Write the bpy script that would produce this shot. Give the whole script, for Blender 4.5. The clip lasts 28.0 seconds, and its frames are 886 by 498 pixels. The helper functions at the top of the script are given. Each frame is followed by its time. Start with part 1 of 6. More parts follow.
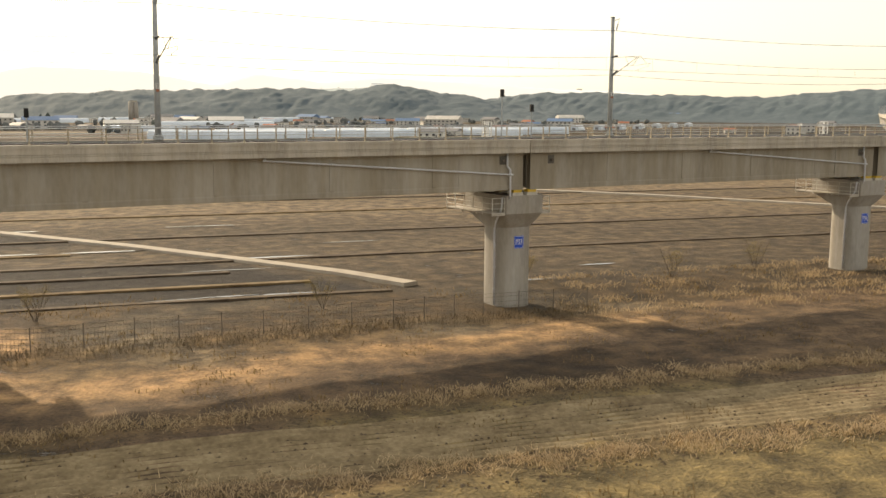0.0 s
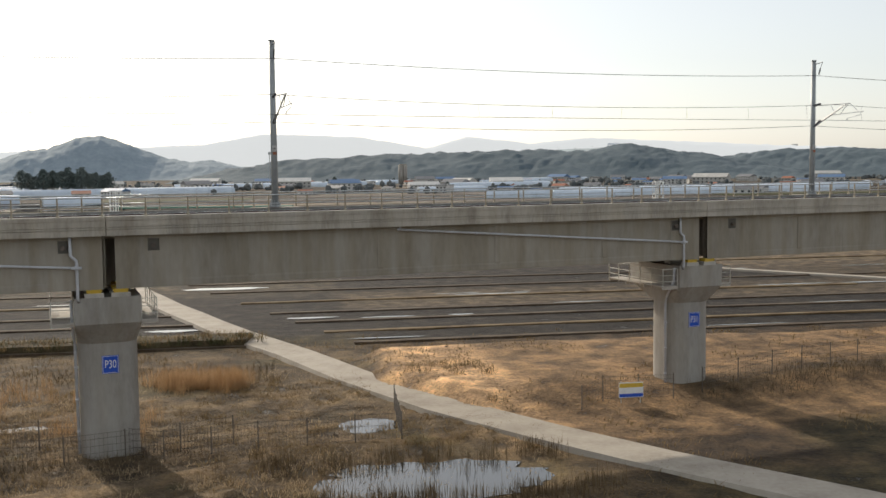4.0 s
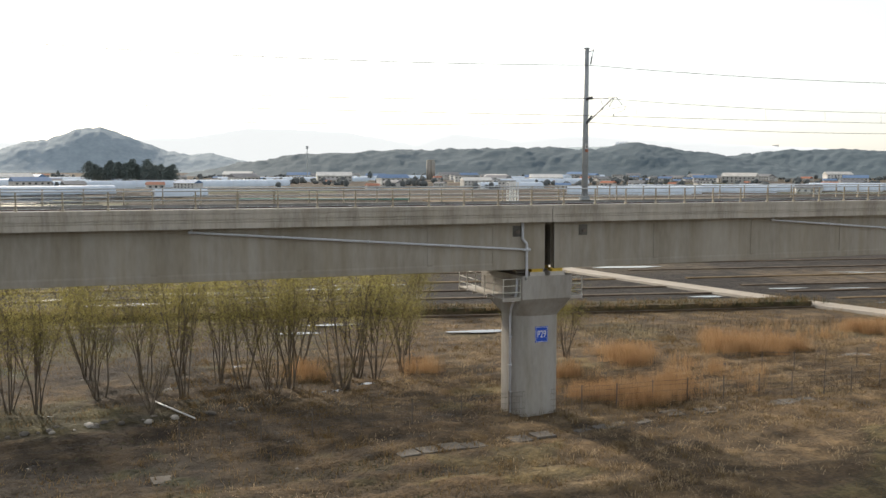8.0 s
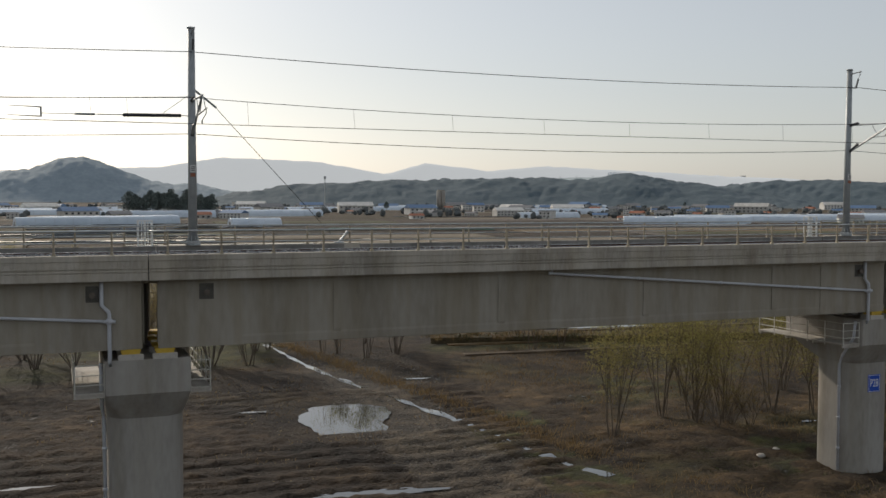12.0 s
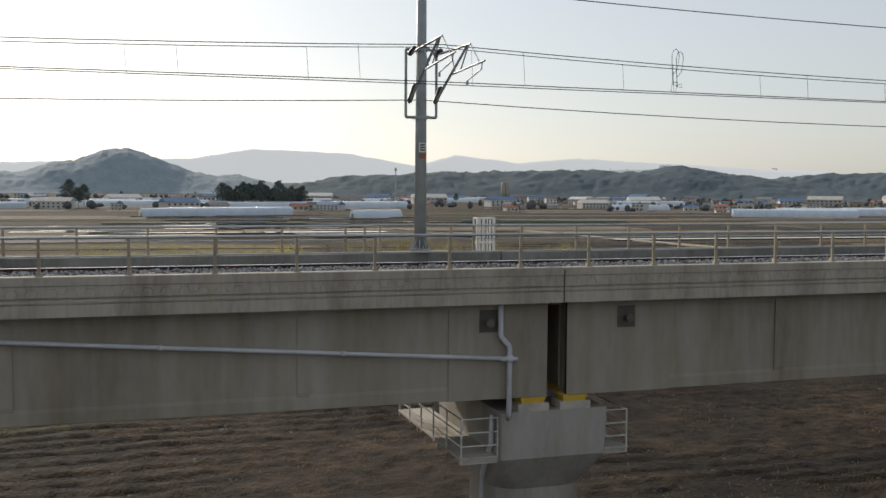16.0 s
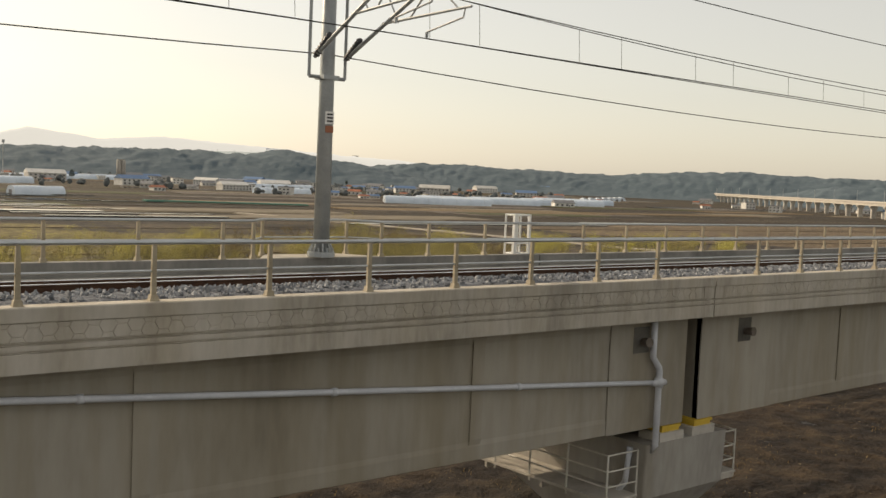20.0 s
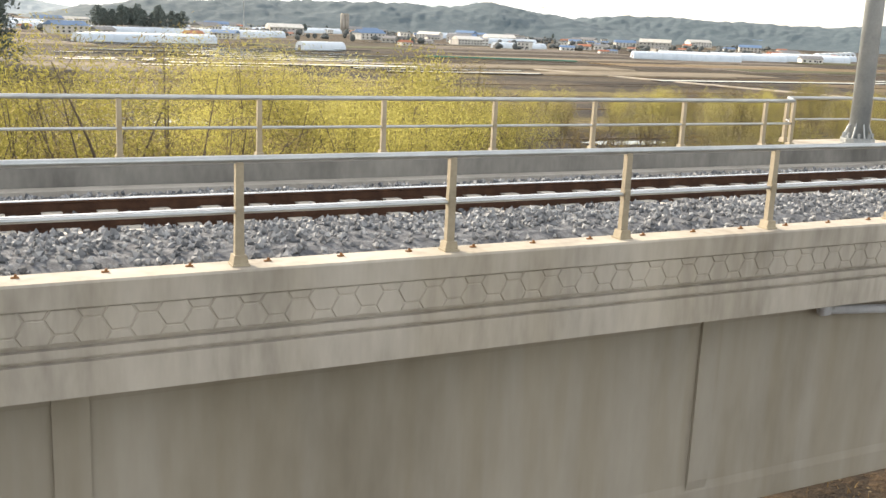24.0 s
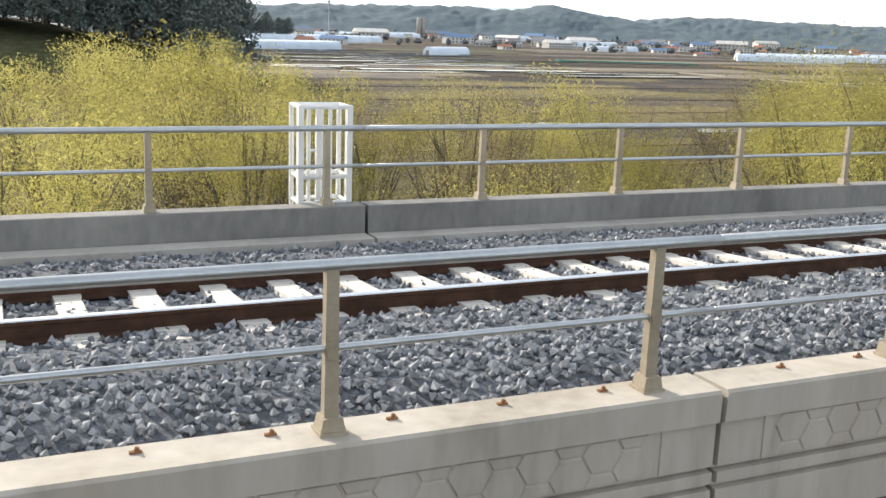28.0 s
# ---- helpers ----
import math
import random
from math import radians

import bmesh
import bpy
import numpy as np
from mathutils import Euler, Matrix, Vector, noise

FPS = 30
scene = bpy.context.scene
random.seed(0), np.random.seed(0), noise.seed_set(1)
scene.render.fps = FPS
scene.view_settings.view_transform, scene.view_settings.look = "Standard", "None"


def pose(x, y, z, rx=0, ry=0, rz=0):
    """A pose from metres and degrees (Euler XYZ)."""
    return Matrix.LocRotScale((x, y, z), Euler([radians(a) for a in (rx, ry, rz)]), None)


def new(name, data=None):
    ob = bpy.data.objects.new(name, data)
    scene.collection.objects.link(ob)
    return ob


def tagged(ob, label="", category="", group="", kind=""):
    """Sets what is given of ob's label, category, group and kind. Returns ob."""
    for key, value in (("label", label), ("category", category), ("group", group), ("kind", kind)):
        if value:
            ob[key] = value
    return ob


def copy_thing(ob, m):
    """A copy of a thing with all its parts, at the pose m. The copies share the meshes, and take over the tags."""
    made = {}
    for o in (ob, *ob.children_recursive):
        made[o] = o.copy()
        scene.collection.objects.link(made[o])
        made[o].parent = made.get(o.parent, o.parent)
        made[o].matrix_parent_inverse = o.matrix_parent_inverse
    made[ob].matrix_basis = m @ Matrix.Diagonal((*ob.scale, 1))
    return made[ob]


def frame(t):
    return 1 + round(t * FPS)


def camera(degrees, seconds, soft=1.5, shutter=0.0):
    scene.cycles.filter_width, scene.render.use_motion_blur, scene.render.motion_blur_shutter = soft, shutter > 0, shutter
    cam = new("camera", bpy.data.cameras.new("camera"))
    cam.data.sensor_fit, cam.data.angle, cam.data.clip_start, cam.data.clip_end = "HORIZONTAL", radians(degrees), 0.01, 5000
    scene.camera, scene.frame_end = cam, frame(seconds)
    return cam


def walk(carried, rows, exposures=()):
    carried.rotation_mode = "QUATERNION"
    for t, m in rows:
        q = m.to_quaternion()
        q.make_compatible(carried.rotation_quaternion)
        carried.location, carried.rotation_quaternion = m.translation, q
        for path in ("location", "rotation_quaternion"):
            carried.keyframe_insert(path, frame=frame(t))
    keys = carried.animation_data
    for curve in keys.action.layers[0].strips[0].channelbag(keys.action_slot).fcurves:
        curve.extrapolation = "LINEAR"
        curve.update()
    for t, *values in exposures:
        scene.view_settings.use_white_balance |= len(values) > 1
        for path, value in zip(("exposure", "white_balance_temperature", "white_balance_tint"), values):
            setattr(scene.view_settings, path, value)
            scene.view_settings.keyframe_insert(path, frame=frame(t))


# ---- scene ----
# seconds, eye x, y, z in metres, yaw, pitch, roll in degrees
PATH = [
    (0.0, 354.16, -14.44, 14.02, -20.47, -7.85, -0.36),
    (0.5, 345.63, -13.87, 14.02, -17.36, -3.79, 0.10),
    (1.0, 336.81, -14.65, 14.01, -14.84, 0.88, 0.80),
    (1.5, 325.97, -17.97, 14.01, -14.65, 0.19, 1.23),
    (2.0, 315.79, -21.26, 14.02, -14.21, -0.94, 0.86),
    (2.5, 308.11, -22.41, 14.02, -12.82, -0.80, 0.75),
    (3.0, 300.75, -22.83, 14.03, -11.57, -2.76, 0.65),
    (3.5, 293.36, -22.78, 14.03, -10.63, -3.94, 0.65),
    (4.0, 285.95, -22.41, 14.03, -9.63, -4.46, 0.63),
    (4.5, 278.80, -22.13, 14.02, -9.07, -4.25, 0.55),
    (5.0, 271.02, -23.73, 14.01, -9.89, -4.44, 0.56),
    (5.5, 262.98, -26.40, 14.01, -10.63, -4.80, 0.60),
    (6.0, 255.04, -29.30, 14.01, -10.85, -5.12, 0.63),
    (6.5, 247.57, -31.62, 14.02, -10.64, -5.18, 0.62),
    (7.0, 240.95, -32.53, 14.04, -10.40, -4.76, 0.53),
    (7.5, 234.18, -32.58, 14.06, -10.78, -4.92, 0.19),
    (8.0, 227.27, -32.32, 14.10, -11.16, -4.68, -0.13),
    (8.5, 220.34, -32.37, 14.14, -11.72, -3.98, -0.21),
    (9.0, 213.34, -33.19, 14.18, -12.29, -2.07, -0.03),
    (9.5, 207.24, -32.92, 14.20, -12.16, -1.90, -0.33),
    (10.0, 201.08, -32.21, 14.22, -12.33, -2.71, -0.20),
    (10.5, 194.54, -31.63, 14.22, -12.76, -2.52, -0.49),
    (11.0, 187.84, -31.22, 14.21, -13.34, -2.61, -0.70),
    (11.5, 181.27, -30.59, 14.21, -13.61, -2.28, -0.68),
    (12.0, 175.31, -29.27, 14.20, -13.38, -2.99, -0.19),
    (12.5, 169.76, -27.80, 14.18, -12.97, -2.40, 0.02),
    (13.0, 164.53, -26.42, 14.15, -12.44, -2.26, 0.07),
    (13.5, 159.42, -25.27, 14.12, -11.72, -2.14, 0.25),
    (14.0, 153.97, -24.17, 14.10, -10.77, -2.60, 0.66),
    (14.5, 148.20, -23.11, 14.08, -9.97, -3.31, 1.04),
    (15.0, 142.13, -22.09, 14.08, -9.71, -3.92, 1.15),
    (15.5, 135.77, -21.10, 14.08, -10.35, -4.08, 0.77),
    (16.0, 129.14, -20.15, 14.08, -12.29, -3.45, -0.36),
    (16.5, 123.65, -19.41, 14.08, -17.57, -2.48, -2.02),
    (17.0, 118.03, -18.49, 14.08, -23.84, -2.09, -3.18),
    (17.5, 112.63, -17.66, 14.08, -29.65, -2.31, -3.65),
    (18.0, 106.91, -16.64, 14.07, -33.50, -2.06, -3.33),
    (18.5, 101.41, -15.88, 14.06, -35.60, -2.52, -2.81),
    (19.0, 95.60, -14.87, 14.04, -35.87, -3.23, -2.22),
    (19.5, 89.89, -13.84, 14.02, -36.33, -3.36, -2.13),
    (20.0, 84.35, -12.83, 14.00, -35.85, -3.90, -2.50),
    (20.5, 78.85, -11.44, 13.98, -35.05, -6.48, -2.89),
    (21.0, 73.32, -10.62, 13.97, -35.14, -7.16, -2.78),
    (21.5, 67.77, -10.16, 13.97, -35.53, -6.83, -2.44),
    (22.0, 62.25, -9.84, 13.96, -35.60, -6.35, -2.13),
    (22.5, 56.77, -9.47, 13.96, -34.75, -6.59, -2.12),
    (23.0, 51.36, -8.82, 13.97, -32.36, -8.43, -2.65),
    (23.5, 45.95, -8.24, 13.98, -28.92, -10.87, -2.66),
    (24.0, 40.56, -7.63, 14.02, -25.95, -12.52, -2.45),
    (24.5, 35.04, -7.19, 14.06, -24.68, -12.13, -2.50),
    (25.0, 28.79, -7.61, 14.09, -25.57, -10.63, -2.30),
    (25.5, 22.61, -8.30, 14.11, -26.48, -9.40, -2.08),
    (26.0, 17.17, -7.57, 14.10, -26.22, -9.29, -1.80),
    (26.5, 12.02, -6.43, 14.05, -26.28, -8.68, -1.73),
    (27.0, 6.62, -5.74, 14.03, -26.25, -9.87, -1.45),
    (27.5, 1.37, -5.05, 14.04, -25.18, -11.27, -1.77),
    (28.0, -3.92, -4.51, 14.06, -24.00, -12.49, -2.05),
]
cam = camera(47.3, 28.0)
walk(cam, [(t, pose(x, y, z, 90 + pitch, roll, yaw)) for t, x, y, z, yaw, pitch, roll in PATH],
     exposures=[(0.0, 0.38, 8400, 11), (1.0, -0.38, 7000, 10), (2.0, -0.8, 6600, 10), (3.0, -0.76, 6600, 10), (4.0, -0.14, 6700, 10), (6.5, 0.26, 6700, 10), (8.0, 0.22, 6700, 10), (9.0, -0.25, 6700, 11), (10.0, -0.7, 6500, 11), (13.5, -0.64, 6600, 10), (15.5, -0.46, 6500, 10), (17.0, -0.64, 6700, 10), (18.5, -0.32, 7300, 12), (20.0, -0.12, 7900, 11), (23.0, 0.68, 8500, 11), (24.0, 1.03, 7200, 11), (25.0, 1.16, 6800, 10), (26.0, 0.88, 6700, 10), (28.0, 0.74, 6400, 10)])

# ---- sky and sun ----
SUN_DIR = Vector((-0.78, 1.92, 1.0)).normalized()
sun = new("sun", bpy.data.lights.new("sun", "SUN"))
sun.data.energy, sun.data.angle, sun.data.color = 3.9, radians(1.0), (1.0, 0.90, 0.76)
sun.rotation_euler = SUN_DIR.to_track_quat("Z", "Y").to_euler()
world = bpy.data.worlds.new("sky")
scene.world = world
world.use_nodes = True
wn = world.node_tree.nodes
sky = wn.new("ShaderNodeTexSky")
sky.sky_type, sky.sun_disc = "NISHITA", False
sky.sun_elevation, sky.sun_rotation = math.asin(SUN_DIR.z), math.atan2(SUN_DIR.x, SUN_DIR.y)
sky.air_density, sky.dust_density, sky.ozone_density, sky.altitude = 1.0, 1.2, 1.6, 0
wn["Background"].inputs["Strength"].default_value = 0.165
haze = wn.new("ShaderNodeMix")
haze.data_type = "RGBA"
haze.inputs["Factor"].default_value, haze.inputs["B"].default_value = 0.36, (5.3, 5.5, 5.6, 1)
soft_sky = wn.new("ShaderNodeHueSaturation")
soft_sky.inputs["Saturation"].default_value = 0.55
world.node_tree.links.new(sky.outputs["Color"], soft_sky.inputs["Color"])
world.node_tree.links.new(soft_sky.outputs["Color"], haze.inputs["A"])
world.node_tree.links.new(haze.outputs["Result"], wn["Background"].inputs["Color"])

# ---- the viaduct's line ----
A2, A3, A4 = 0.767e-4, 1.912e-6, -0.3215e-8


def line_y(x):
    return A2 * x * x + A3 * x ** 3 + A4 * x ** 4


def slope(x):
    return math.atan(2 * A2 * x + 3 * A3 * x * x + 4 * A4 * x ** 3)


def on(x, off=0.0, z=0.0):
    return Vector((x, line_y(x) + off, z))


def along(x, metres):
    for _ in range(40):
        x += metres / 40 * math.cos(slope(x))
    return x


JOINT = {21: -35.00, 22: 0.00, 23: 34.41, 24: 69.12, 25: 103.53, 26: 138.01, 27: 173.37, 28: 209.13, 29: 243.92, 30: 278.12, 31: 311.82, 32: 347.76, 33: 384.65, 34: 421.02, 35: 455.89, 36: 490.89}
JOINT[20] = -70.0
SPANS = range(21, 36)


# ---- materials ----
def material(name, stops, scale=1.0, rough=0.8, metal=0.0, bump=0.2, fine=12.0, dist=0.02, stretch=(1, 1, 1), spread=0.0, spec=0.3, coord="Object", detail=6.0):
    """Two noises at real size mix the colour stops, and a fine one gives relief."""
    m = bpy.data.materials.new(name)
    m.use_nodes = True
    n, l = m.node_tree.nodes, m.node_tree.links
    b = n["Principled BSDF"]
    geo = n.new("ShaderNodeNewGeometry") if coord == "World" else n.new("ShaderNodeTexCoord")
    mp = n.new("ShaderNodeMapping")
    mp.inputs["Scale"].default_value = stretch
    l.new(geo.outputs["Position" if coord == "World" else "Object"], mp.inputs["Vector"])
    big, small, ramp = n.new("ShaderNodeTexNoise"), n.new("ShaderNodeTexNoise"), n.new("ShaderNodeValToRGB")
    big.inputs["Scale"].default_value, big.inputs["Detail"].default_value, big.inputs["Roughness"].default_value = scale, detail, 0.62
    small.inputs["Scale"].default_value, small.inputs["Detail"].default_value = scale * fine, 4.0
    mix = n.new("ShaderNodeMath")
    mix.operation = "MULTIPLY_ADD"
    mix.inputs[1].default_value = 0.35
    for t in (big, small):
        l.new(mp.outputs["Vector"], t.inputs["Vector"])
    l.new(small.outputs["Fac"], mix.inputs[0])
    l.new(big.outputs["Fac"], mix.inputs[2])
    off = n.new("ShaderNodeMath")
    off.operation = "ADD"
    off.inputs[1].default_value = -0.175
    l.new(mix.outputs[0], off.inputs[0])
    last = off
    if spread:
        info, ma = n.new("ShaderNodeObjectInfo"), n.new("ShaderNodeMath")
        ma.operation = "MULTIPLY_ADD"
        ma.inputs[1].default_value = spread
        l.new(info.outputs["Random"], ma.inputs[0])
        l.new(off.outputs[0], ma.inputs[2])
        last = n.new("ShaderNodeMath")
        last.operation = "ADD"
        last.inputs[1].default_value = -spread / 2
        l.new(ma.outputs[0], last.inputs[0])
    l.new(last.outputs[0], ramp.inputs["Fac"])
    el = ramp.color_ramp.elements
    lo, hi = 0.3, 0.7
    for i, c in enumerate(stops):
        p = lo + (hi - lo) * i / max(1, len(stops) - 1)
        e = el[i] if i < 2 else el.new(p)
        e.position, e.color = p, (*c, 1)
    l.new(ramp.outputs["Color"], b.inputs["Base Color"])
    b.inputs["Roughness"].default_value, b.inputs["Metallic"].default_value = rough, metal
    b.inputs["Specular IOR Level"].default_value = spec
    if bump:
        bp = n.new("ShaderNodeBump")
        bp.inputs["Strength"].default_value, bp.inputs["Distance"].default_value = bump, dist
        l.new(mix.outputs[0], bp.inputs["Height"])
        l.new(bp.outputs["Normal"], b.inputs["Normal"])
    return m


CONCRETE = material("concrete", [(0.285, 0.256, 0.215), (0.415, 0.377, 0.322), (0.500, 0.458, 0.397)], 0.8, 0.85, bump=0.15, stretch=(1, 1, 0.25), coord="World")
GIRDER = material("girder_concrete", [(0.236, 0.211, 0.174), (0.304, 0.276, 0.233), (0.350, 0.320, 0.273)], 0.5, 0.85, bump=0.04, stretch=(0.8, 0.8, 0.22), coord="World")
PIER = material("pier_concrete", [(0.270, 0.250, 0.225), (0.340, 0.320, 0.290), (0.390, 0.365, 0.330)], 0.5, 0.85, bump=0.12, stretch=(1, 1, 0.3), coord="World")
PALE = material("pale_concrete", [(0.357, 0.332, 0.289), (0.468, 0.433, 0.383), (0.527, 0.493, 0.442)], 1.2, 0.85, bump=0.15, coord="World")
WEATHERED = material("weathered_concrete", [(0.15, 0.145, 0.135), (0.22, 0.212, 0.196), (0.29, 0.278, 0.255)], 0.9, 0.9, bump=0.15, stretch=(1, 1, 0.4), coord="World")
# Concrete darkened to paint the shade inside the girder recesses.
RECESS_SHADE = material("recess_shade", [(0.09, 0.083, 0.073), (0.15, 0.14, 0.122)], 1.0, 0.9, bump=0.1)
DARK = material("dark_gap", [(0.02, 0.02, 0.02), (0.04, 0.04, 0.04)], 1.0, 0.9, bump=0)
STEEL = material("galvanised_steel", [(0.42, 0.44, 0.45), (0.55, 0.57, 0.58)], 3.0, 0.38, metal=0.75, bump=0.03)
MAST = material("mast_steel", [(0.30, 0.32, 0.325), (0.42, 0.44, 0.445)], 2.0, 0.5, metal=0.3, bump=0.03)
POST = material("post_steel", [(0.29, 0.245, 0.175), (0.42, 0.36, 0.265)], 3.0, 0.55, metal=0.05, bump=0.03, spread=0.2)
RAILING = material("railing_steel", [(0.50, 0.48, 0.43), (0.66, 0.64, 0.58)], 3.0, 0.5, metal=0.05, bump=0.02)
RAILSIDE = material("rusty_rail", [(0.045, 0.022, 0.014), (0.10, 0.05, 0.03)], 6.0, 0.75, metal=0.2)
RUST = material("rusty_bolt", [(0.16, 0.07, 0.03), (0.30, 0.15, 0.06)], 8.0, 0.85, bump=0.05)
RAILTOP = material("polished_rail", [(0.5, 0.5, 0.5), (0.62, 0.62, 0.62)], 4.0, 0.25, metal=1.0, bump=0)
WIRE = material("copper_wire", [(0.025, 0.027, 0.026), (0.05, 0.05, 0.048)], 2.0, 0.5, metal=0.5, bump=0)
INSUL = material("insulator", [(0.035, 0.035, 0.04), (0.06, 0.06, 0.065)], 3.0, 0.35, bump=0)
WHITE = material("white_paint", [(0.68, 0.68, 0.66), (0.8, 0.8, 0.78)], 3.0, 0.5, bump=0.03)
PVC = material("grey_pipe", [(0.48, 0.49, 0.52), (0.6, 0.61, 0.64)], 1.5, 0.4, bump=0.02)
YELLOW = material("yellow_bearing", [(0.55, 0.36, 0.045), (0.66, 0.45, 0.07)], 3.0, 0.6, bump=0.05)
BLUE = material("blue_sign", [(0.015, 0.07, 0.42), (0.03, 0.10, 0.52)], 1.0, 0.45, bump=0)
SLEEPER = material("sleeper_concrete", [(0.55, 0.51, 0.45), (0.68, 0.64, 0.57)], 4.0, 0.85, bump=0.2, spread=0.2)
BALLAST = material("ballast_bed", [(0.07, 0.076, 0.088), (0.15, 0.16, 0.178), (0.25, 0.262, 0.28)], 9.0, 0.9, bump=1.0, dist=0.06, coord="World")


def streaks(m, scale, low, high=1.06):
    """Rain streaks and damp stains that run down a concrete face."""
    n, l = m.node_tree.nodes, m.node_tree.links
    geo, mp, tex, ramp, mul = n.new("ShaderNodeNewGeometry"), n.new("ShaderNodeMapping"), n.new("ShaderNodeTexNoise"), n.new("ShaderNodeValToRGB"), n.new("ShaderNodeMix")
    mp.inputs["Scale"].default_value = (1, 1, 0.07)
    tex.inputs["Scale"].default_value, tex.inputs["Detail"].default_value, tex.inputs["Roughness"].default_value = scale, 5.0, 0.55
    mul.data_type, mul.blend_type = "RGBA", "MULTIPLY"
    mul.inputs["Factor"].default_value = 1.0
    a, b = ramp.color_ramp.elements
    a.position, a.color = 0.34, (low * 1.03, low, low * 0.94, 1)
    b.position, b.color = 0.58, (high, high, high, 1)
    base = n["Principled BSDF"].inputs["Base Color"]
    old = base.links[0].from_socket
    l.new(geo.outputs["Position"], mp.inputs["Vector"])
    l.new(mp.outputs["Vector"], tex.inputs["Vector"])
    l.new(tex.outputs["Fac"], ramp.inputs["Fac"])
    l.new(old, mul.inputs["A"])
    l.new(ramp.outputs["Color"], mul.inputs["B"])
    l.new(mul.outputs["Result"], base)


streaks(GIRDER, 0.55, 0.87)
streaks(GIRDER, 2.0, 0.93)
streaks(CONCRETE, 1.3, 0.93)
streaks(PIER, 1.1, 0.88)


def stone_material():
    m = material("ballast_stone", [(0.12, 0.125, 0.135), (0.26, 0.27, 0.285)], 20.0, 0.85, bump=0.3, dist=0.01)
    n, l = m.node_tree.nodes, m.node_tree.links
    geo, ramp = n.new("ShaderNodeNewGeometry"), n.new("ShaderNodeValToRGB")
    ramp.color_ramp.elements[0].color, ramp.color_ramp.elements[1].color = (0.10, 0.107, 0.118, 1), (0.39, 0.397, 0.405, 1)
    l.new(geo.outputs["Random Per Island"], ramp.inputs["Fac"])
    l.new(ramp.outputs["Color"], n["Principled BSDF"].inputs["Base Color"])
    return m


STONE = stone_material()
FIELD = material("stubble_rows", [(0.10, 0.075, 0.042), (0.19, 0.145, 0.085), (0.29, 0.235, 0.145)], 0.5, 0.95, bump=0.9, dist=0.1, fine=8, coord="World", detail=8)
FENCE = material("weathered_fence", [(0.10, 0.082, 0.066), (0.18, 0.15, 0.125)], 3.0, 0.7, metal=0.2, bump=0)
SOIL = material("bare_soil", [(0.052, 0.036, 0.025), (0.095, 0.069, 0.046), (0.147, 0.115, 0.081)], 0.35, 0.95, bump=0.9, dist=0.12, fine=9, coord="World", detail=9)
MUD = material("wet_mud", [(0.026, 0.019, 0.015), (0.056, 0.041, 0.030), (0.120, 0.094, 0.068)], 0.3, 0.75, bump=0.8, dist=0.1, fine=10, coord="World", detail=9)
DRYGRASS = material("dry_grass_ground", [(0.084, 0.052, 0.025), (0.168, 0.115, 0.059), (0.231, 0.175, 0.105)], 0.4, 0.95, bump=1.0, dist=0.15, fine=12, coord="World", detail=9)
PADDY = material("ploughed_paddy", [(0.075, 0.061, 0.050), (0.12, 0.10, 0.08), (0.18, 0.152, 0.122)], 0.12, 0.9, bump=0.8, dist=0.12, fine=20, coord="World", detail=9)
PADDY2 = material("stubble_paddy", [(0.12, 0.097, 0.068), (0.18, 0.148, 0.103), (0.24, 0.20, 0.142)], 0.1, 0.92, bump=0.7, dist=0.12, fine=20, coord="World", detail=9)
GREEN = material("new_grass", [(0.038, 0.041, 0.015), (0.068, 0.071, 0.026), (0.112, 0.098, 0.053)], 0.5, 0.95, bump=0.9, dist=0.12, fine=10, coord="World", detail=8)
BANK = material("bank_grass", [(0.045, 0.038, 0.020), (0.085, 0.066, 0.036), (0.14, 0.105, 0.060)], 0.6, 0.95, bump=1.0, dist=0.2, fine=10, coord="World", detail=8)
GRAVEL = material("gravel_path", [(0.084, 0.073, 0.062), (0.140, 0.126, 0.108), (0.210, 0.193, 0.168)], 0.8, 0.9, bump=0.8, dist=0.08, fine=12, coord="World")
ROADTOP = material("road_concrete", [(0.306, 0.264, 0.212), (0.391, 0.344, 0.281), (0.451, 0.399, 0.332)], 0.4, 0.9, bump=0.2, fine=10, coord="World")
STRAW = material("straw", [(0.38, 0.275, 0.16), (0.58, 0.45, 0.29)], 1.0, 0.9, bump=0)
ROWS = material("field_rows", [(0.135, 0.098, 0.054), (0.225, 0.170, 0.097), (0.33, 0.26, 0.156)], 0.5, 0.95, bump=0.9, dist=0.1, fine=8, coord="World", detail=8)
REED = material("rust_reed", [(0.34, 0.20, 0.095), (0.50, 0.335, 0.185)], 0.6, 0.9, bump=0)
BARK = material("willow_bark", [(0.09, 0.072, 0.055), (0.18, 0.147, 0.115)], 3.0, 0.9, bump=0.4)
LEAF = material("willow_bud", [(0.27, 0.245, 0.070), (0.50, 0.455, 0.145)], 0.5, 0.8, bump=0, spread=0.6)
OLIVE = material("olive_bud", [(0.19, 0.155, 0.070), (0.34, 0.285, 0.135)], 0.5, 0.8, bump=0, spread=0.5)
LEAFT = material("sparse_bud", [(0.215, 0.190, 0.068), (0.37, 0.33, 0.125)], 0.5, 0.8, bump=0, spread=0.3)
DRYBLADE = material("dry_blade", [(0.13, 0.085, 0.04), (0.28, 0.20, 0.10)], 0.8, 0.9, bump=0)
WEED = material("brown_weed", [(0.11, 0.08, 0.048), (0.20, 0.15, 0.09)], 0.8, 0.9, bump=0)
# Tree colour lightened and blued to carry the haze over the village.
WOODS = material("village_wood", [(0.095, 0.108, 0.112), (0.15, 0.16, 0.155)], 0.1, 0.95, bump=0.5, dist=1.0, coord="World")
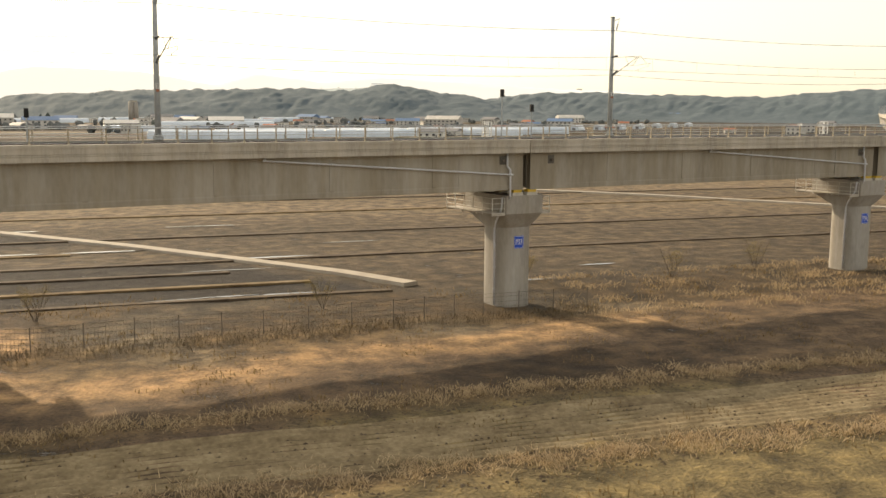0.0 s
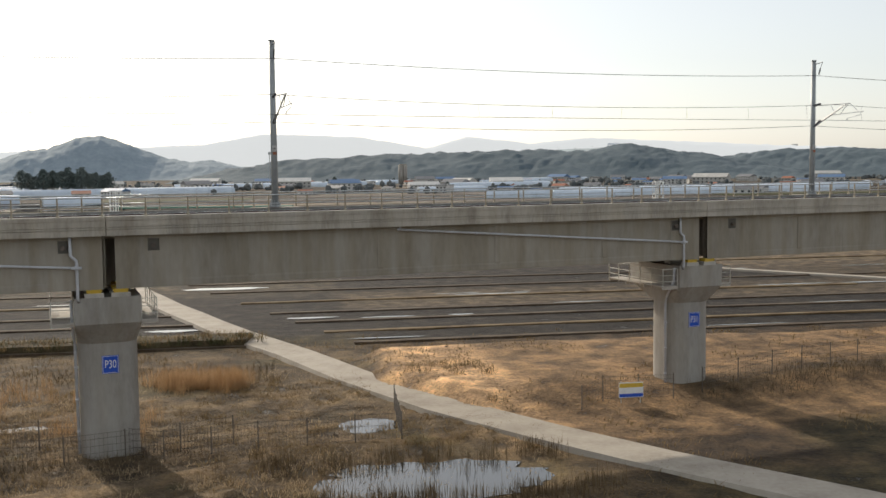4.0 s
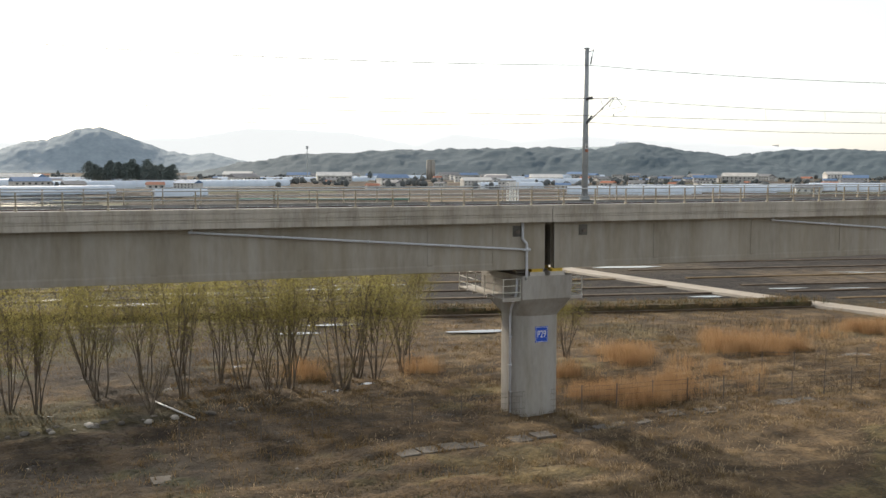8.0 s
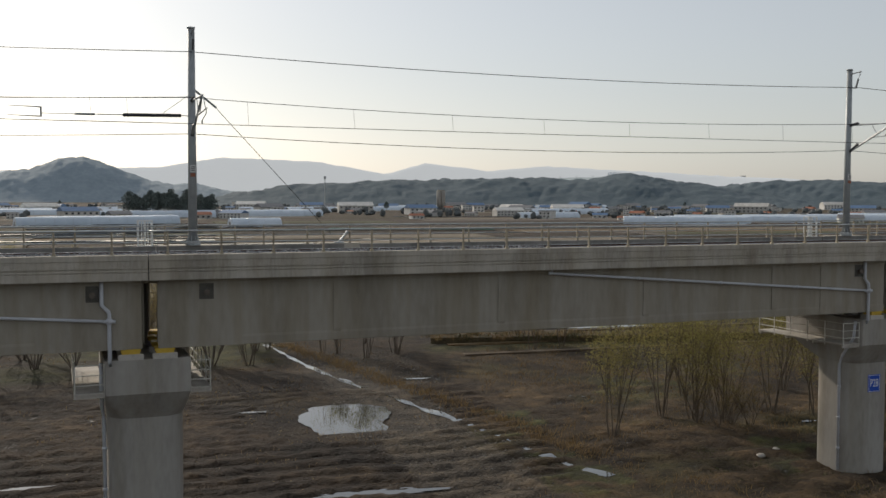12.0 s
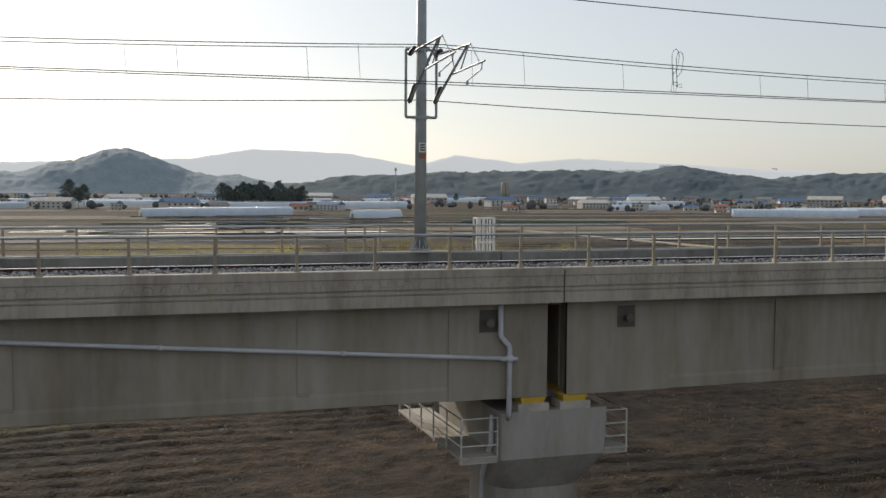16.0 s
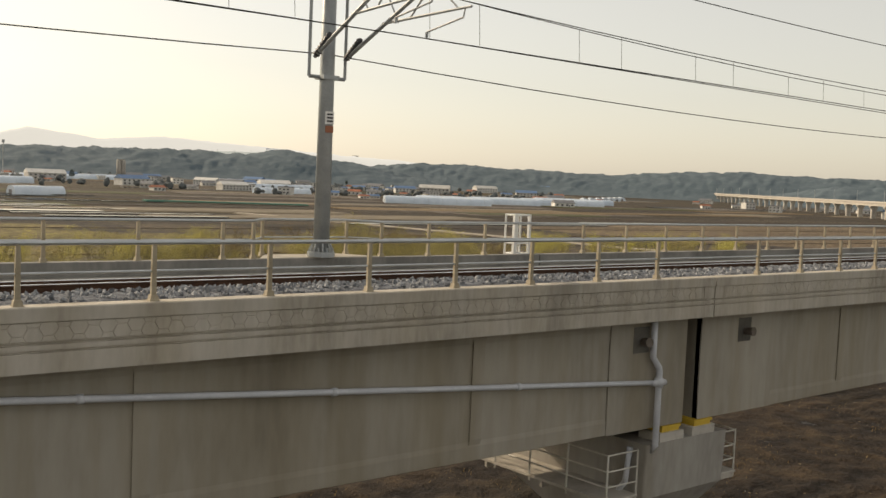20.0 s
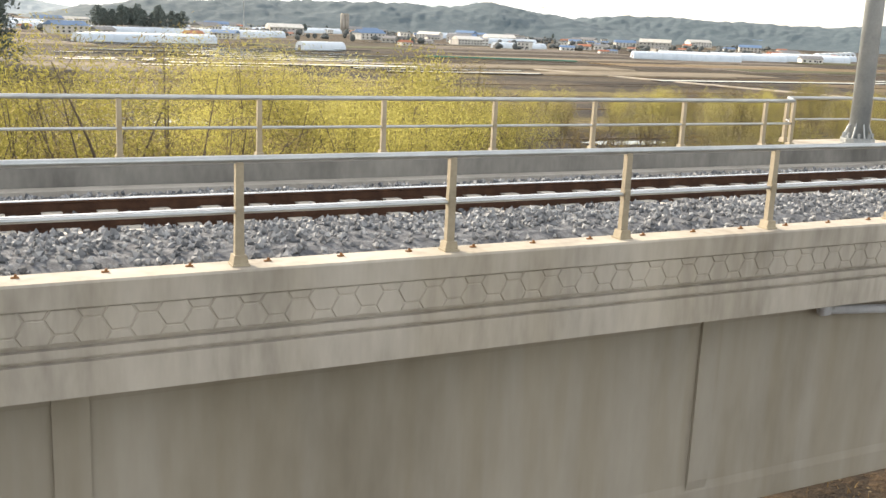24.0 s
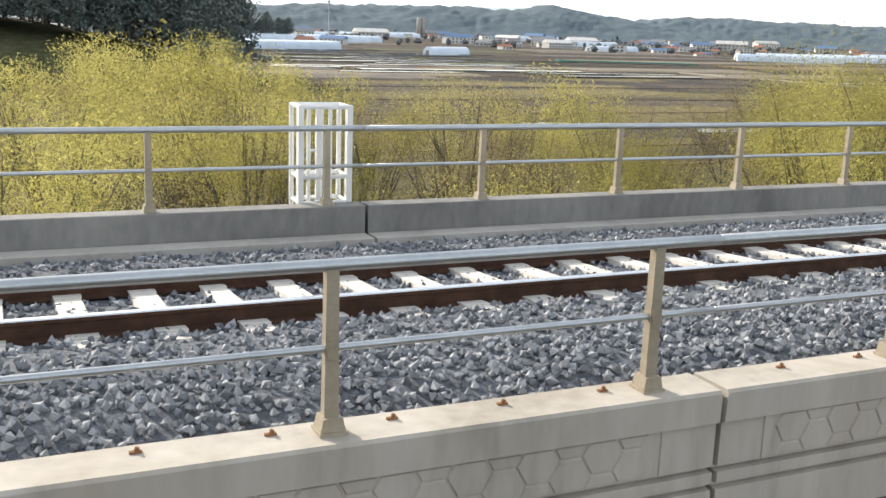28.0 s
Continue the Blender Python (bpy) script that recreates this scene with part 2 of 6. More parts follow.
LEAFB = material("brown_bud", [(0.17, 0.125, 0.05), (0.28, 0.22, 0.085)], 0.5, 0.8, bump=0, spread=0.25)
# Needles lifted above their own green; some haze is in the colour.
PINE = material("pine_needle", [(0.11, 0.14, 0.132), (0.18, 0.21, 0.19)], 0.4, 0.85, bump=0, spread=0.2)
# Distance haze is mixed into the woods' base colour as blue-grey.
HAZED_WOOD_HILL = material("wooded_hill", [(0.076, 0.108, 0.126), (0.094, 0.128, 0.147), (0.115, 0.150, 0.170)], 0.03, 0.95, bump=0.35, dist=3.0, fine=4, coord="World", detail=8)
# Paler, bluer copy: thicker haze put into the farther hill's colour.
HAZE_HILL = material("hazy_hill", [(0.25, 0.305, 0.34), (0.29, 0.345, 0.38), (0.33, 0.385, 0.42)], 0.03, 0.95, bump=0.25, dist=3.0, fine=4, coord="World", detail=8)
# Haze over the far ridge is painted as a pale glow.
FAR_HILL = material("far_ridge_haze_glow", [(0.10, 0.11, 0.12), (0.12, 0.13, 0.14)], 0.004, 0.95, bump=0, coord="World")
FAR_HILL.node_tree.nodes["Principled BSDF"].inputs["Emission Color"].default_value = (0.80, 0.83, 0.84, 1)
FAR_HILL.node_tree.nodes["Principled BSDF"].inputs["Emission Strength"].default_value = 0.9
FILM = material("greenhouse_film", [(0.52, 0.60, 0.68), (0.68, 0.75, 0.82)], 0.2, 0.3, bump=0.1, dist=0.1, spec=0.6, spread=0.3)
ROOF_BLUE = material("blue_roof", [(0.10, 0.18, 0.32), (0.15, 0.24, 0.38)], 0.5, 0.6, bump=0)
ROOF_GREY = material("grey_roof", [(0.16, 0.16, 0.165), (0.25, 0.25, 0.255)], 0.5, 0.6, bump=0)
ROOF_RED = material("red_roof", [(0.30, 0.11, 0.06), (0.40, 0.17, 0.10)], 0.5, 0.6, bump=0)
WALLW = material("house_wall", [(0.5, 0.48, 0.44), (0.72, 0.70, 0.66)], 0.3, 0.8, bump=0, spread=0.4)
GLASSD = material("window_dark", [(0.02, 0.025, 0.03), (0.04, 0.045, 0.05)], 1.0, 0.15, bump=0)
SCREEN = material("green_screen", [(0.05, 0.26, 0.20), (0.07, 0.33, 0.26)], 0.02, 0.8, bump=0)


for leafy, share in ((LEAF, 0.6), (OLIVE, 0.55), (LEAFT, 0.55), (LEAFB, 0.45), (DRYBLADE, 0.4), (STRAW, 0.4), (REED, 0.4)):
    n, l = leafy.node_tree.nodes, leafy.node_tree.links
    b, o = n["Principled BSDF"], n["Material Output"]
    tr, mx = n.new("ShaderNodeBsdfTranslucent"), n.new("ShaderNodeMixShader")
    mx.inputs[0].default_value = share
    ramp = next(q for q in n if q.type == "VALTORGB")
    l.new(ramp.outputs["Color"], tr.inputs["Color"])
    l.new(b.outputs[0], mx.inputs[1])
    l.new(tr.outputs[0], mx.inputs[2])
    l.new(mx.outputs[0], o.inputs["Surface"])


def water_material():
    m = bpy.data.materials.new("still_water")
    m.use_nodes = True
    n, l = m.node_tree.nodes, m.node_tree.links
    b = n["Principled BSDF"]
    b.inputs["Base Color"].default_value, b.inputs["Roughness"].default_value = (0.03, 0.03, 0.026, 1), 0.03
    b.inputs["Specular IOR Level"].default_value = 0.8
    t, bp, g = n.new("ShaderNodeTexNoise"), n.new("ShaderNodeBump"), n.new("ShaderNodeNewGeometry")
    t.inputs["Scale"].default_value = 3.0
    bp.inputs["Strength"].default_value, bp.inputs["Distance"].default_value = 0.06, 0.02
    l.new(g.outputs["Position"], t.inputs["Vector"])
    l.new(t.outputs["Fac"], bp.inputs["Height"])
    l.new(bp.outputs["Normal"], b.inputs["Normal"])
    return m


WATER = water_material()


# ---- mesh helpers ----
def mesh_of(name, bm, mats, smooth=False):
    me = bpy.data.meshes.new(name)
    bm.to_mesh(me)
    bm.free()
    for m in (mats if isinstance(mats, (list, tuple)) else [mats]):
        me.materials.append(m)
    if smooth:
        me.shade_smooth()
    return me


def mesh_from(name, verts, faces, mats, smooth=False, slots=None):
    me = bpy.data.meshes.new(name)
    me.from_pydata(verts, [], faces)
    me.validate()
    for m in (mats if isinstance(mats, (list, tuple)) else [mats]):
        me.materials.append(m)
    if slots is not None:
        me.polygons.foreach_set("material_index", slots)
    if smooth:
        me.shade_smooth()
    me.update()
    return me


def hang(name, me, parent, label="", m=None):
    ob = new(name, me)
    ob.parent = parent
    if m is not None:
        ob.matrix_basis = m
    if label:
        ob["label"] = label
    return ob


def part(name, bm, mat, parent, label="", smooth=False):
    return hang(name, mesh_of(name, bm, mat, smooth), parent, label)


def thing(name, where=(0, 0, 0), label="", category="", group="", kind="", yaw=0.0):
    ob = new(name)
    ob.empty_display_size = 0.3
    ob.matrix_basis = Matrix.Translation(where) @ Matrix.Rotation(yaw, 4, "Z")
    return tagged(ob, label, category, group, kind)


def box(bm, lo, hi):
    x0, y0, z0 = lo
    x1, y1, z1 = hi
    v = [bm.verts.new(p) for p in ((x0, y0, z0), (x1, y0, z0), (x1, y1, z0), (x0, y1, z0), (x0, y0, z1), (x1, y0, z1), (x1, y1, z1), (x0, y1, z1))]
    for f in ((3, 2, 1, 0), (4, 5, 6, 7), (0, 1, 5, 4), (1, 2, 6, 5), (2, 3, 7, 6), (3, 0, 4, 7)):
        bm.faces.new([v[i] for i in f])
    return v


def tube(bm, pts, r0, r1=None, n=8, cap=True):
    """A tapered tube along points."""
    r1 = r0 if r1 is None else r1
    pts = [Vector(p) for p in pts]
    rings = []
    for i, p in enumerate(pts):
        d = (pts[min(i + 1, len(pts) - 1)] - pts[max(i - 1, 0)]).normalized()
        u = d.cross(Vector((0, 0, 1)) if abs(d.z) < 0.95 else Vector((1, 0, 0))).normalized()
        w = d.cross(u)
        r = r0 + (r1 - r0) * i / max(1, len(pts) - 1)
        rings.append([bm.verts.new(p + u * r * math.cos(a) + w * r * math.sin(a)) for a in (2 * math.pi * k / n for k in range(n))])
    for a, b in zip(rings, rings[1:]):
        for i in range(n):
            bm.faces.new((a[i], a[(i + 1) % n], b[(i + 1) % n], b[i]))
    if cap:
        bm.faces.new(rings[0][::-1])
        bm.faces.new(rings[-1])


def sweep(bm, x0, x1, profile, step=2.5):
    """A closed profile of (offset, height) swept along the viaduct's line."""
    n = max(1, math.ceil((x1 - x0) / step))
    rings = [[bm.verts.new(on(x0 + (x1 - x0) * i / n, o, z)) for o, z in profile] for i in range(n + 1)]
    m = len(profile)
    for a, b in zip(rings, rings[1:]):
        for i in range(m):
            bm.faces.new((a[i], a[(i + 1) % m], b[(i + 1) % m], b[i]))
    bm.faces.new(rings[0][::-1])
    bm.faces.new(rings[-1])


def swept(name, x0, x1, profile, mat, parent, label="", step=2.5):
    bm = bmesh.new()
    sweep(bm, x0, x1, profile, step)
    bmesh.ops.recalc_face_normals(bm, faces=bm.faces)
    return part(name, bm, mat, parent, label)


# ---- ground ----
def zone(x, y):
    """Which ground cover lies at a place: an index into GROUND."""
    o = y - line_y(max(-60, min(460, x)))
    j = noise.noise(Vector((x * 0.11, y * 0.11, 3.0))) * 2.2 + noise.noise(Vector((x * 0.5, y * 0.5, 7.0))) * 0.8
    if x < -60 or x > 520 or y > 260 or y < -40:
        return None
    if x > 292.5 + max(0.0, 40 - y) * 0.55:
        if y > 60 + j * 0.2:
            return 8 if x > 372 - (y - 70) * 0.6 or (int((y + 3) // 14) % 3) == 0 else 4
        if y > 53 + j * 0.35 and x < 352:
            return 0
        if x < 352:
            if 0.2 < o < 2.6 + j * 0.3 and x > 311:
                return 2
            if o > -6.5 + j * 0.5:
                return 3
        else:
            if o > -4.5 + j * 0.5:
                return 2 if x > 394 or j > -0.3 else 5
            if o > -8.5 + j * 0.5 and x < 392:
                return 3
        # Dark soil here also paints in the viaduct's shadow band.
        if y > 31.5 + j * 0.2:
            return 0
        if y > 29.5 + j * 0.2:
            return 2
        if y > 22.3 + j * 0.2:
            return 0 if noise.noise(Vector((x * 0.06, y * 0.06, 2))) < 0.25 else 6
        if y > 20.3 + j * 0.3:
            return 2
        return 6
    if x > 196:
        if y > 64 + j * 0.4:
            return 4 if (int((y + 3) // 16) % 3) else 5
        if y > 60 + j * 0.4:
            return 6
        if o < -9 + j:
            return 2 if noise.noise(Vector((x * 0.07, y * 0.07, 9))) > -0.2 else 6
        return 2 if j > -0.9 else 6
    if y > 70 + j * 0.3 or (x < 120 and y > 85):
        q = noise.noise(Vector((x * 0.013, y * 0.045, 4)))
        return 9 if q > 0.02 else 4 if q > -0.22 else 5
    if y > 46 + (x - 140) * 0.25 + j and x < 182:
        return 6 if j > -0.4 else 1
    if x > 178 + j and abs(x - 188 - (30 - y) * 0.06) < 3.0 and y < 60:
        return 7
    if x > 190:
        return 0 if y > 34 + j else (6 if j > 0.2 else 2)
    if x > 60:
        return 1 if noise.noise(Vector((x * 0.05, y * 0.08, 5))) > -0.15 else 0
    return 2 if j > -1.0 else 0


COVER = [(0.036, 0.0245, 0.0155), (0.025, 0.0178, 0.0125), (0.043, 0.0295, 0.0165), (0.222, 0.143, 0.078), (0.023, 0.019, 0.016), (0.048, 0.038, 0.026), (0.045, 0.047, 0.017), (0.075, 0.064, 0.052), (0.085, 0.064, 0.042), (0.080, 0.066, 0.028)]


def mottled(s, x, y):
    """The cover's colour with dry, damp and newly green patches."""
    c = Vector(COVER[s])
    if s == 6 and x > 226:
        c = c.lerp(Vector((0.046, 0.032, 0.018)), 0.75)
    if 228 < x <= 300 and y < 60:
        c *= 1 + 1.3 * min(1, (x - 228) / 14)
    if 60 < x < 196 and y < 60:
        c *= 0.82
    if 196 <= x <= 228 and y < 60:
        c *= 0.82
    if x > 296 and y < 60:
        c *= (1.6 + 1.9 * min(1, max(0, (x - 325) / 12)) if y < 50 else 1.6) if s != 3 else 1.05 + 0.35 * min(1, max(0, (x - 335) / 12))
    # Paddies get brighter with distance, from y = 85 to 125.
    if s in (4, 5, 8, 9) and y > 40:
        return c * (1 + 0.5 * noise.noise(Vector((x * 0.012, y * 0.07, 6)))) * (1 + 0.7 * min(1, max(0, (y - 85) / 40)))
    a = noise.noise(Vector((x * 0.16, y * 0.16, 11))) + 0.6 * noise.noise(Vector((x * 0.45, y * 0.45, 12)))
    b = noise.noise(Vector((x * 0.07, y * 0.1, 13)))
    g = noise.noise(Vector((x * 0.09, y * 0.13, 14))) + 0.35 * noise.noise(Vector((x * 0.5, y * 0.5, 15)))
    if s == 3:
        return c * (1 + 0.3 * a)
    dry = min(1, max(0, 0.2 + 0.9 * a)) * (0.8 if s == 2 else 0.3)
    c = c.lerp(Vector((0.17, 0.125, 0.074)) if 240 < x < 300 else Vector((0.108, 0.075, 0.042)), dry)
    c = c.lerp(Vector((0.050, 0.049, 0.019)), min(0.85, max(0, g * 2.2 - 0.25)) * (0.8 if s in (2, 6) and x < 226 else 0.1))
    return c * (1.0 + 0.75 * min(0, b + 0.15) * (1.3 if s in (0, 1, 2) else 0.6))


def ground_material():
    m = material("farmland", [(0.28, 0.28, 0.29), (0.95, 0.94, 0.93), (1.95, 1.85, 1.65)], 0.5, 0.95, bump=1.0, dist=0.38, fine=11, coord="World", detail=9)
    n, l = m.node_tree.nodes, m.node_tree.links
    at, mul = n.new("ShaderNodeAttribute"), n.new("ShaderNodeMix")
    at.attribute_name = "cover"
    mul.data_type, mul.blend_type = "RGBA", "MULTIPLY"
    mul.inputs["Factor"].default_value = 1.0
    ramp = next(q for q in n if q.type == "VALTORGB")
    l.new(at.outputs["Color"], mul.inputs["A"])
    l.new(ramp.outputs["Color"], mul.inputs["B"])
    l.new(mul.outputs["Result"], n["Principled BSDF"].inputs["Base Color"])
    damp = n.new("ShaderNodeMapRange")
    damp.inputs["From Min"].default_value, damp.inputs["From Max"].default_value = 0.27, 0.34
    damp.inputs["To Min"].default_value, damp.inputs["To Max"].default_value = 0.4, 0.95
    l.new(ramp.inputs["Fac"].links[0].from_socket, damp.inputs["Value"])
    l.new(damp.outputs["Result"], n["Principled BSDF"].inputs["Roughness"])
    n["Principled BSDF"].inputs["Specular IOR Level"].default_value = 0.25
    return m


FARMLAND = ground_material()


def relief(x, y):
    z = noise.noise(Vector((x * 0.13, y * 0.13, 0))) * 0.16 + noise.noise(Vector((x * 0.5, y * 0.5, 5))) * 0.07
    o = y - line_y(max(-60, min(460, x)))
    if 292 < x < 352 and 33 < y < 54:
        z += 0.85 * min(1.0, (y - 33) / 4, (54 - y) / 1.5, (x - 292 - max(0.0, 44 - y) * 0.55) / 1.6, (352 - x) / 8) if x - 292 > max(0.0, 44 - y) * 0.55 else 0.0
    if y > 66:
        z *= 0.25
    for px, py, pr in PONDS:
        d = math.hypot(x - px, (y - py)) / pr
        if d < 1.5:
            z = z * max(0, d - 0.5) - 0.22 * max(0, 1.5 - d)
    return z - 0.05


PONDS = [(290.5, 22.6, 3.6), (295, 22.6, 3.6), (184.5, 35.3, 3.9), (153, 19.5, 3.0), (291, 33.2, 2.0)]


def ground_sheet():
    xs = [-5000, -3600, -2400, -1500, -900, -500, -300, -180, -110] + [-60 + 1.25 * i for i in range(465)] + [540, 580, 640, 720, 850, 1050, 1350, 1800, 2500, 3400, 5000]
    ys = [-3000, -1500, -700, -350, -180, -100, -60] + [-40 + 1.25 * i for i in range(105)] + [92 + 4 * i for i in range(43)] + \
         [270 + 12 * i for i in range(30)] + [650, 720, 800, 900, 1000, 1150, 1350, 1600, 1900, 2300, 2800, 3500, 4999]
    verts, faces, slots = [], [], []
    nx, ny = len(xs), len(ys)
    for y in ys:
        for x in xs:
            near = -60 <= x <= 521 and -40 <= y <= 260
            verts.append((x, y, relief(x, y) if near else -0.05))
    rnd = random.Random(5)
    strip = [rnd.choice((4, 4, 5, 0, 5, 6)) for _ in range(ny)]
    colour = np.zeros((ny, nx, 4), np.float32)
    colour[..., 3] = 1
    for j in range(ny):
        for i in range(nx):
            s = zone(xs[i], ys[j])
            if s is None:
                s = strip[(j + int(xs[i] // 170) * 3) % ny] if ys[j] > 200 else 2 if (i + j) % 3 else 5
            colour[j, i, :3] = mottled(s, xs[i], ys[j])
    soft = colour.copy()
    soft[1:-1, 1:-1] = (colour[1:-1, 1:-1] * 2 + colour[:-2, 1:-1] + colour[2:, 1:-1] + colour[1:-1, :-2] + colour[1:-1, 2:]) / 6
    for j in range(ny - 1):
        for i in range(nx - 1):
            faces.append((j * nx + i, j * nx + i + 1, (j + 1) * nx + i + 1, (j + 1) * nx + i))
    me = mesh_from("ground", verts, faces, FARMLAND, True)
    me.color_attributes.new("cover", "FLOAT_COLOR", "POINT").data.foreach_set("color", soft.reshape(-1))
    ob = new("ground", me)
    return tagged(ob, "flat early-spring farmland of soil, straw and paddies", "ground", kind="structure")


ground_sheet()


def rough_patch(x0, x1, y0, y1, step, amp, gap, turn, label):
    """Broken ground: worn wheel ruts and lumps over the sheet, sinking into it at the edges."""
    nx, ny = int((x1 - x0) / step), int((y1 - y0) / step)
    verts, faces = [], []
    colour = np.ones(((nx + 1) * (ny + 1), 4), np.float32)
    for j in range(ny + 1):
        y = y0 + (y1 - y0) * j / ny
        for i in range(nx + 1):
            x = x0 + (x1 - x0) * i / nx
            p = Vector((x, y, 0))
            edge = min(1.0, i / 6, j / 6, (nx - i) / 6, (ny - j) / 6)
            wave = math.sin((y * math.cos(turn) - x * math.sin(turn) + 1.6 * noise.noise(p * 0.12)) * 2 * math.pi / gap)
            worn = min(1, max(0, 0.5 + 1.6 * noise.noise(p * 0.07 + Vector((4, 0, 0)))))
            lumps = 1 - 2 * abs(noise.noise(p * 0.9)) + 0.8 * noise.noise(p * 2.1)
            z = amp * (0.7 * worn * min(0.4, wave) + 0.55 * lumps)
            wet = any(math.hypot(x - a, y - b) < r * 1.75 for a, b, r in PONDS)
            verts.append((x, y, relief(x, y) + (z * edge - 0.09 * (1 - edge) if not wet else -0.12)))
            s = zone(x, y)
            # Colour follows height: darker in ruts, lighter on lumps.
            c = mottled(2 if s is None else s, x, y) * (1 + 0.55 * min(0.6, max(-0.8, z / amp)))
            colour[j * (nx + 1) + i, :3] = c
    for j in range(ny):
        for i in range(nx):
            k = j * (nx + 1) + i
            faces.append((k, k + 1, k + nx + 2, k + nx + 1))
    me = mesh_from("rough_ground", verts, faces, FARMLAND, True)
    me.color_attributes.new("cover", "FLOAT_COLOR", "POINT").data.foreach_set("color", colour.reshape(-1))
    tagged(new("rough_ground", me), label, "ground", kind="structure")


rough_patch(66, 196, 9, 46, 0.32, 0.21, 1.7, 0.12, "dark churned field with muddy wheel ruts")
rough_patch(194, 300, -9, 44, 0.4, 0.2, 3.0, 0.3, "rough fallow ground of dry grass and soil")


def ribbon(name, pts, width, mat, z, label, category, thick=0.25):
    """A raised strip along points in the plan."""
    bm = bmesh.new()
    rows = []
    pts = [Vector(p) for p in pts]
    fine = []
    for a, b in zip(pts, pts[1:]):
        n = max(1, int((b - a).length / 6))
        fine += [a.lerp(b, i / n) for i in range(n)]
    fine.append(pts[-1])
    for i, p in enumerate(fine):
        d = (fine[min(i + 1, len(fine) - 1)] - fine[max(i - 1, 0)]).normalized()
        s = Vector((-d.y, d.x)) * width * (0.5 + 0.05 * noise.noise(Vector((p.x * 0.2, p.y * 0.2, 1))))
        rows.append([bm.verts.new((q.x, q.y, h)) for q, h in ((p + s * 1.15, z - thick), (p + s, z), (p - s, z), (p - s * 1.15, z - thick))])
    for a, b in zip(rows, rows[1:]):
        for i in range(3):
            bm.faces.new((a[i], b[i], b[i + 1], a[i + 1]))
    bm.faces.new(rows[0])
    bm.faces.new(rows[-1][::-1])
    bmesh.ops.recalc_face_normals(bm, faces=bm.faces)
    return tagged(new(name, mesh_of(name, bm, mat)), label, category, kind="structure")


ribbon("road", [(222, 330), (246, 210), (258, 150), (267, 110), (275, 86), (282.5, 66), (287.5, 55), (291.3, 45), (295.8, 35.5), (300, 28.5), (304, 22.6), (309.5, 15.5), (317, 5), (328, -12), (345, -40)], 3.0, ROADTOP, 0.22, "pale concrete farm road crossing under the viaduct", "road", 0.5)
ribbon("farm_track", [(318, 140), (330, 127), (348, 106.5), (360, 92), (369, 79.5), (376, 69.5), (380, 62)], 1.5, ROADTOP, 0.2, "narrow pale concrete farm track on a bank", "road", 0.5)
ribbon("farm_track", [(400, 176), (436.5, 142), (446, 131.5), (454, 120), (461.6, 110), (475, 94)], 1.5, ROADTOP, 0.2, "narrow pale concrete farm track on a bank", "road", 0.5)
# banks between the paddies
for i, y in enumerate((60, 66, 72.5, 79, 87.5, 98, 107, 121, 140, 165, 193, 225)):
    for a, b in ((198, 276 + (86 - y) * 0.36), (283 + (86 - y) * 0.36, 376 - (y - 62) * 0.85 if i in (0, 1, 2, 4, 6) else 520)):
        if b - a > 20:
            ribbon("paddy_bank", [(a, y + (a - 300) * 0.02), ((a + b) / 2, y + 0.5), (b, y)], 0.8, DRYGRASS if i % 3 == 1 else SOIL, 0.09, "low earth bank with dry grass between paddies", "field bank", 0.4)
for i, (y, a, b) in enumerate(((90, 60, 196), (104, 20, 190), (122, -20, 200), (146, -40, 180), (176, -40, 260), (214, -40, 240), (262, -60, 420), (300, -60, 420), (350, 100, 520), (410, 40, 420))):
    ribbon("paddy_bank", [(a, y - 4), ((a + b) / 2, y), (b, y + 3)], 0.9, DRYGRASS if i % 3 == 0 else SOIL, 0.09, "low earth bank with dry grass between paddies", "field bank", 0.4)


def pond(x, y, rx, ry, z, label, seed):
    bm = bmesh.new()
    ring = []
    for i in range(72):
        a = 2 * math.pi * i / 72
        r = 1 + 0.35 * noise.noise(Vector((math.cos(a) * 1.4, math.sin(a) * 1.4, seed))) + 0.22 * noise.noise(Vector((math.cos(a) * 5, math.sin(a) * 5, seed)))
        ring.append(bm.verts.new((x + rx * r * math.cos(a), y + ry * r * math.sin(a), z)))
    bm.faces.new(ring)
    tagged(new("water", mesh_of("water", bm, WATER)), label, "water", kind="structure")


pond(292.8, 22.6, 6.2, 3.0, -0.17, "still pool reflecting the sky beside the road", 1.0)
pond(184.2, 35.2, 2.9, 5.9, -0.15, "shallow pale pool on a muddy field", 2.0)
pond(153, 19.5, 4.5, 2.0, -0.15, "small dark pool in a ditch", 3.0)
pond(291, 33.2, 2.4, 1.9, -0.17, "shallow puddle beside the road", 4.0)
rnd = random.Random(8)
for i in range(40):
    y = rnd.choice((61.2, 61.2, 67, 73.6, 80, 88.8, 90.5, 99, 108, 122)) + rnd.uniform(-0.4, 0.5)
    pond(rnd.uniform(288, 400) if i % 4 else rnd.uniform(205, 270), y, rnd.uniform(1.0, 5), rnd.uniform(0.12, 0.35), 0.03, "thin strip of standing water in a paddy", i)
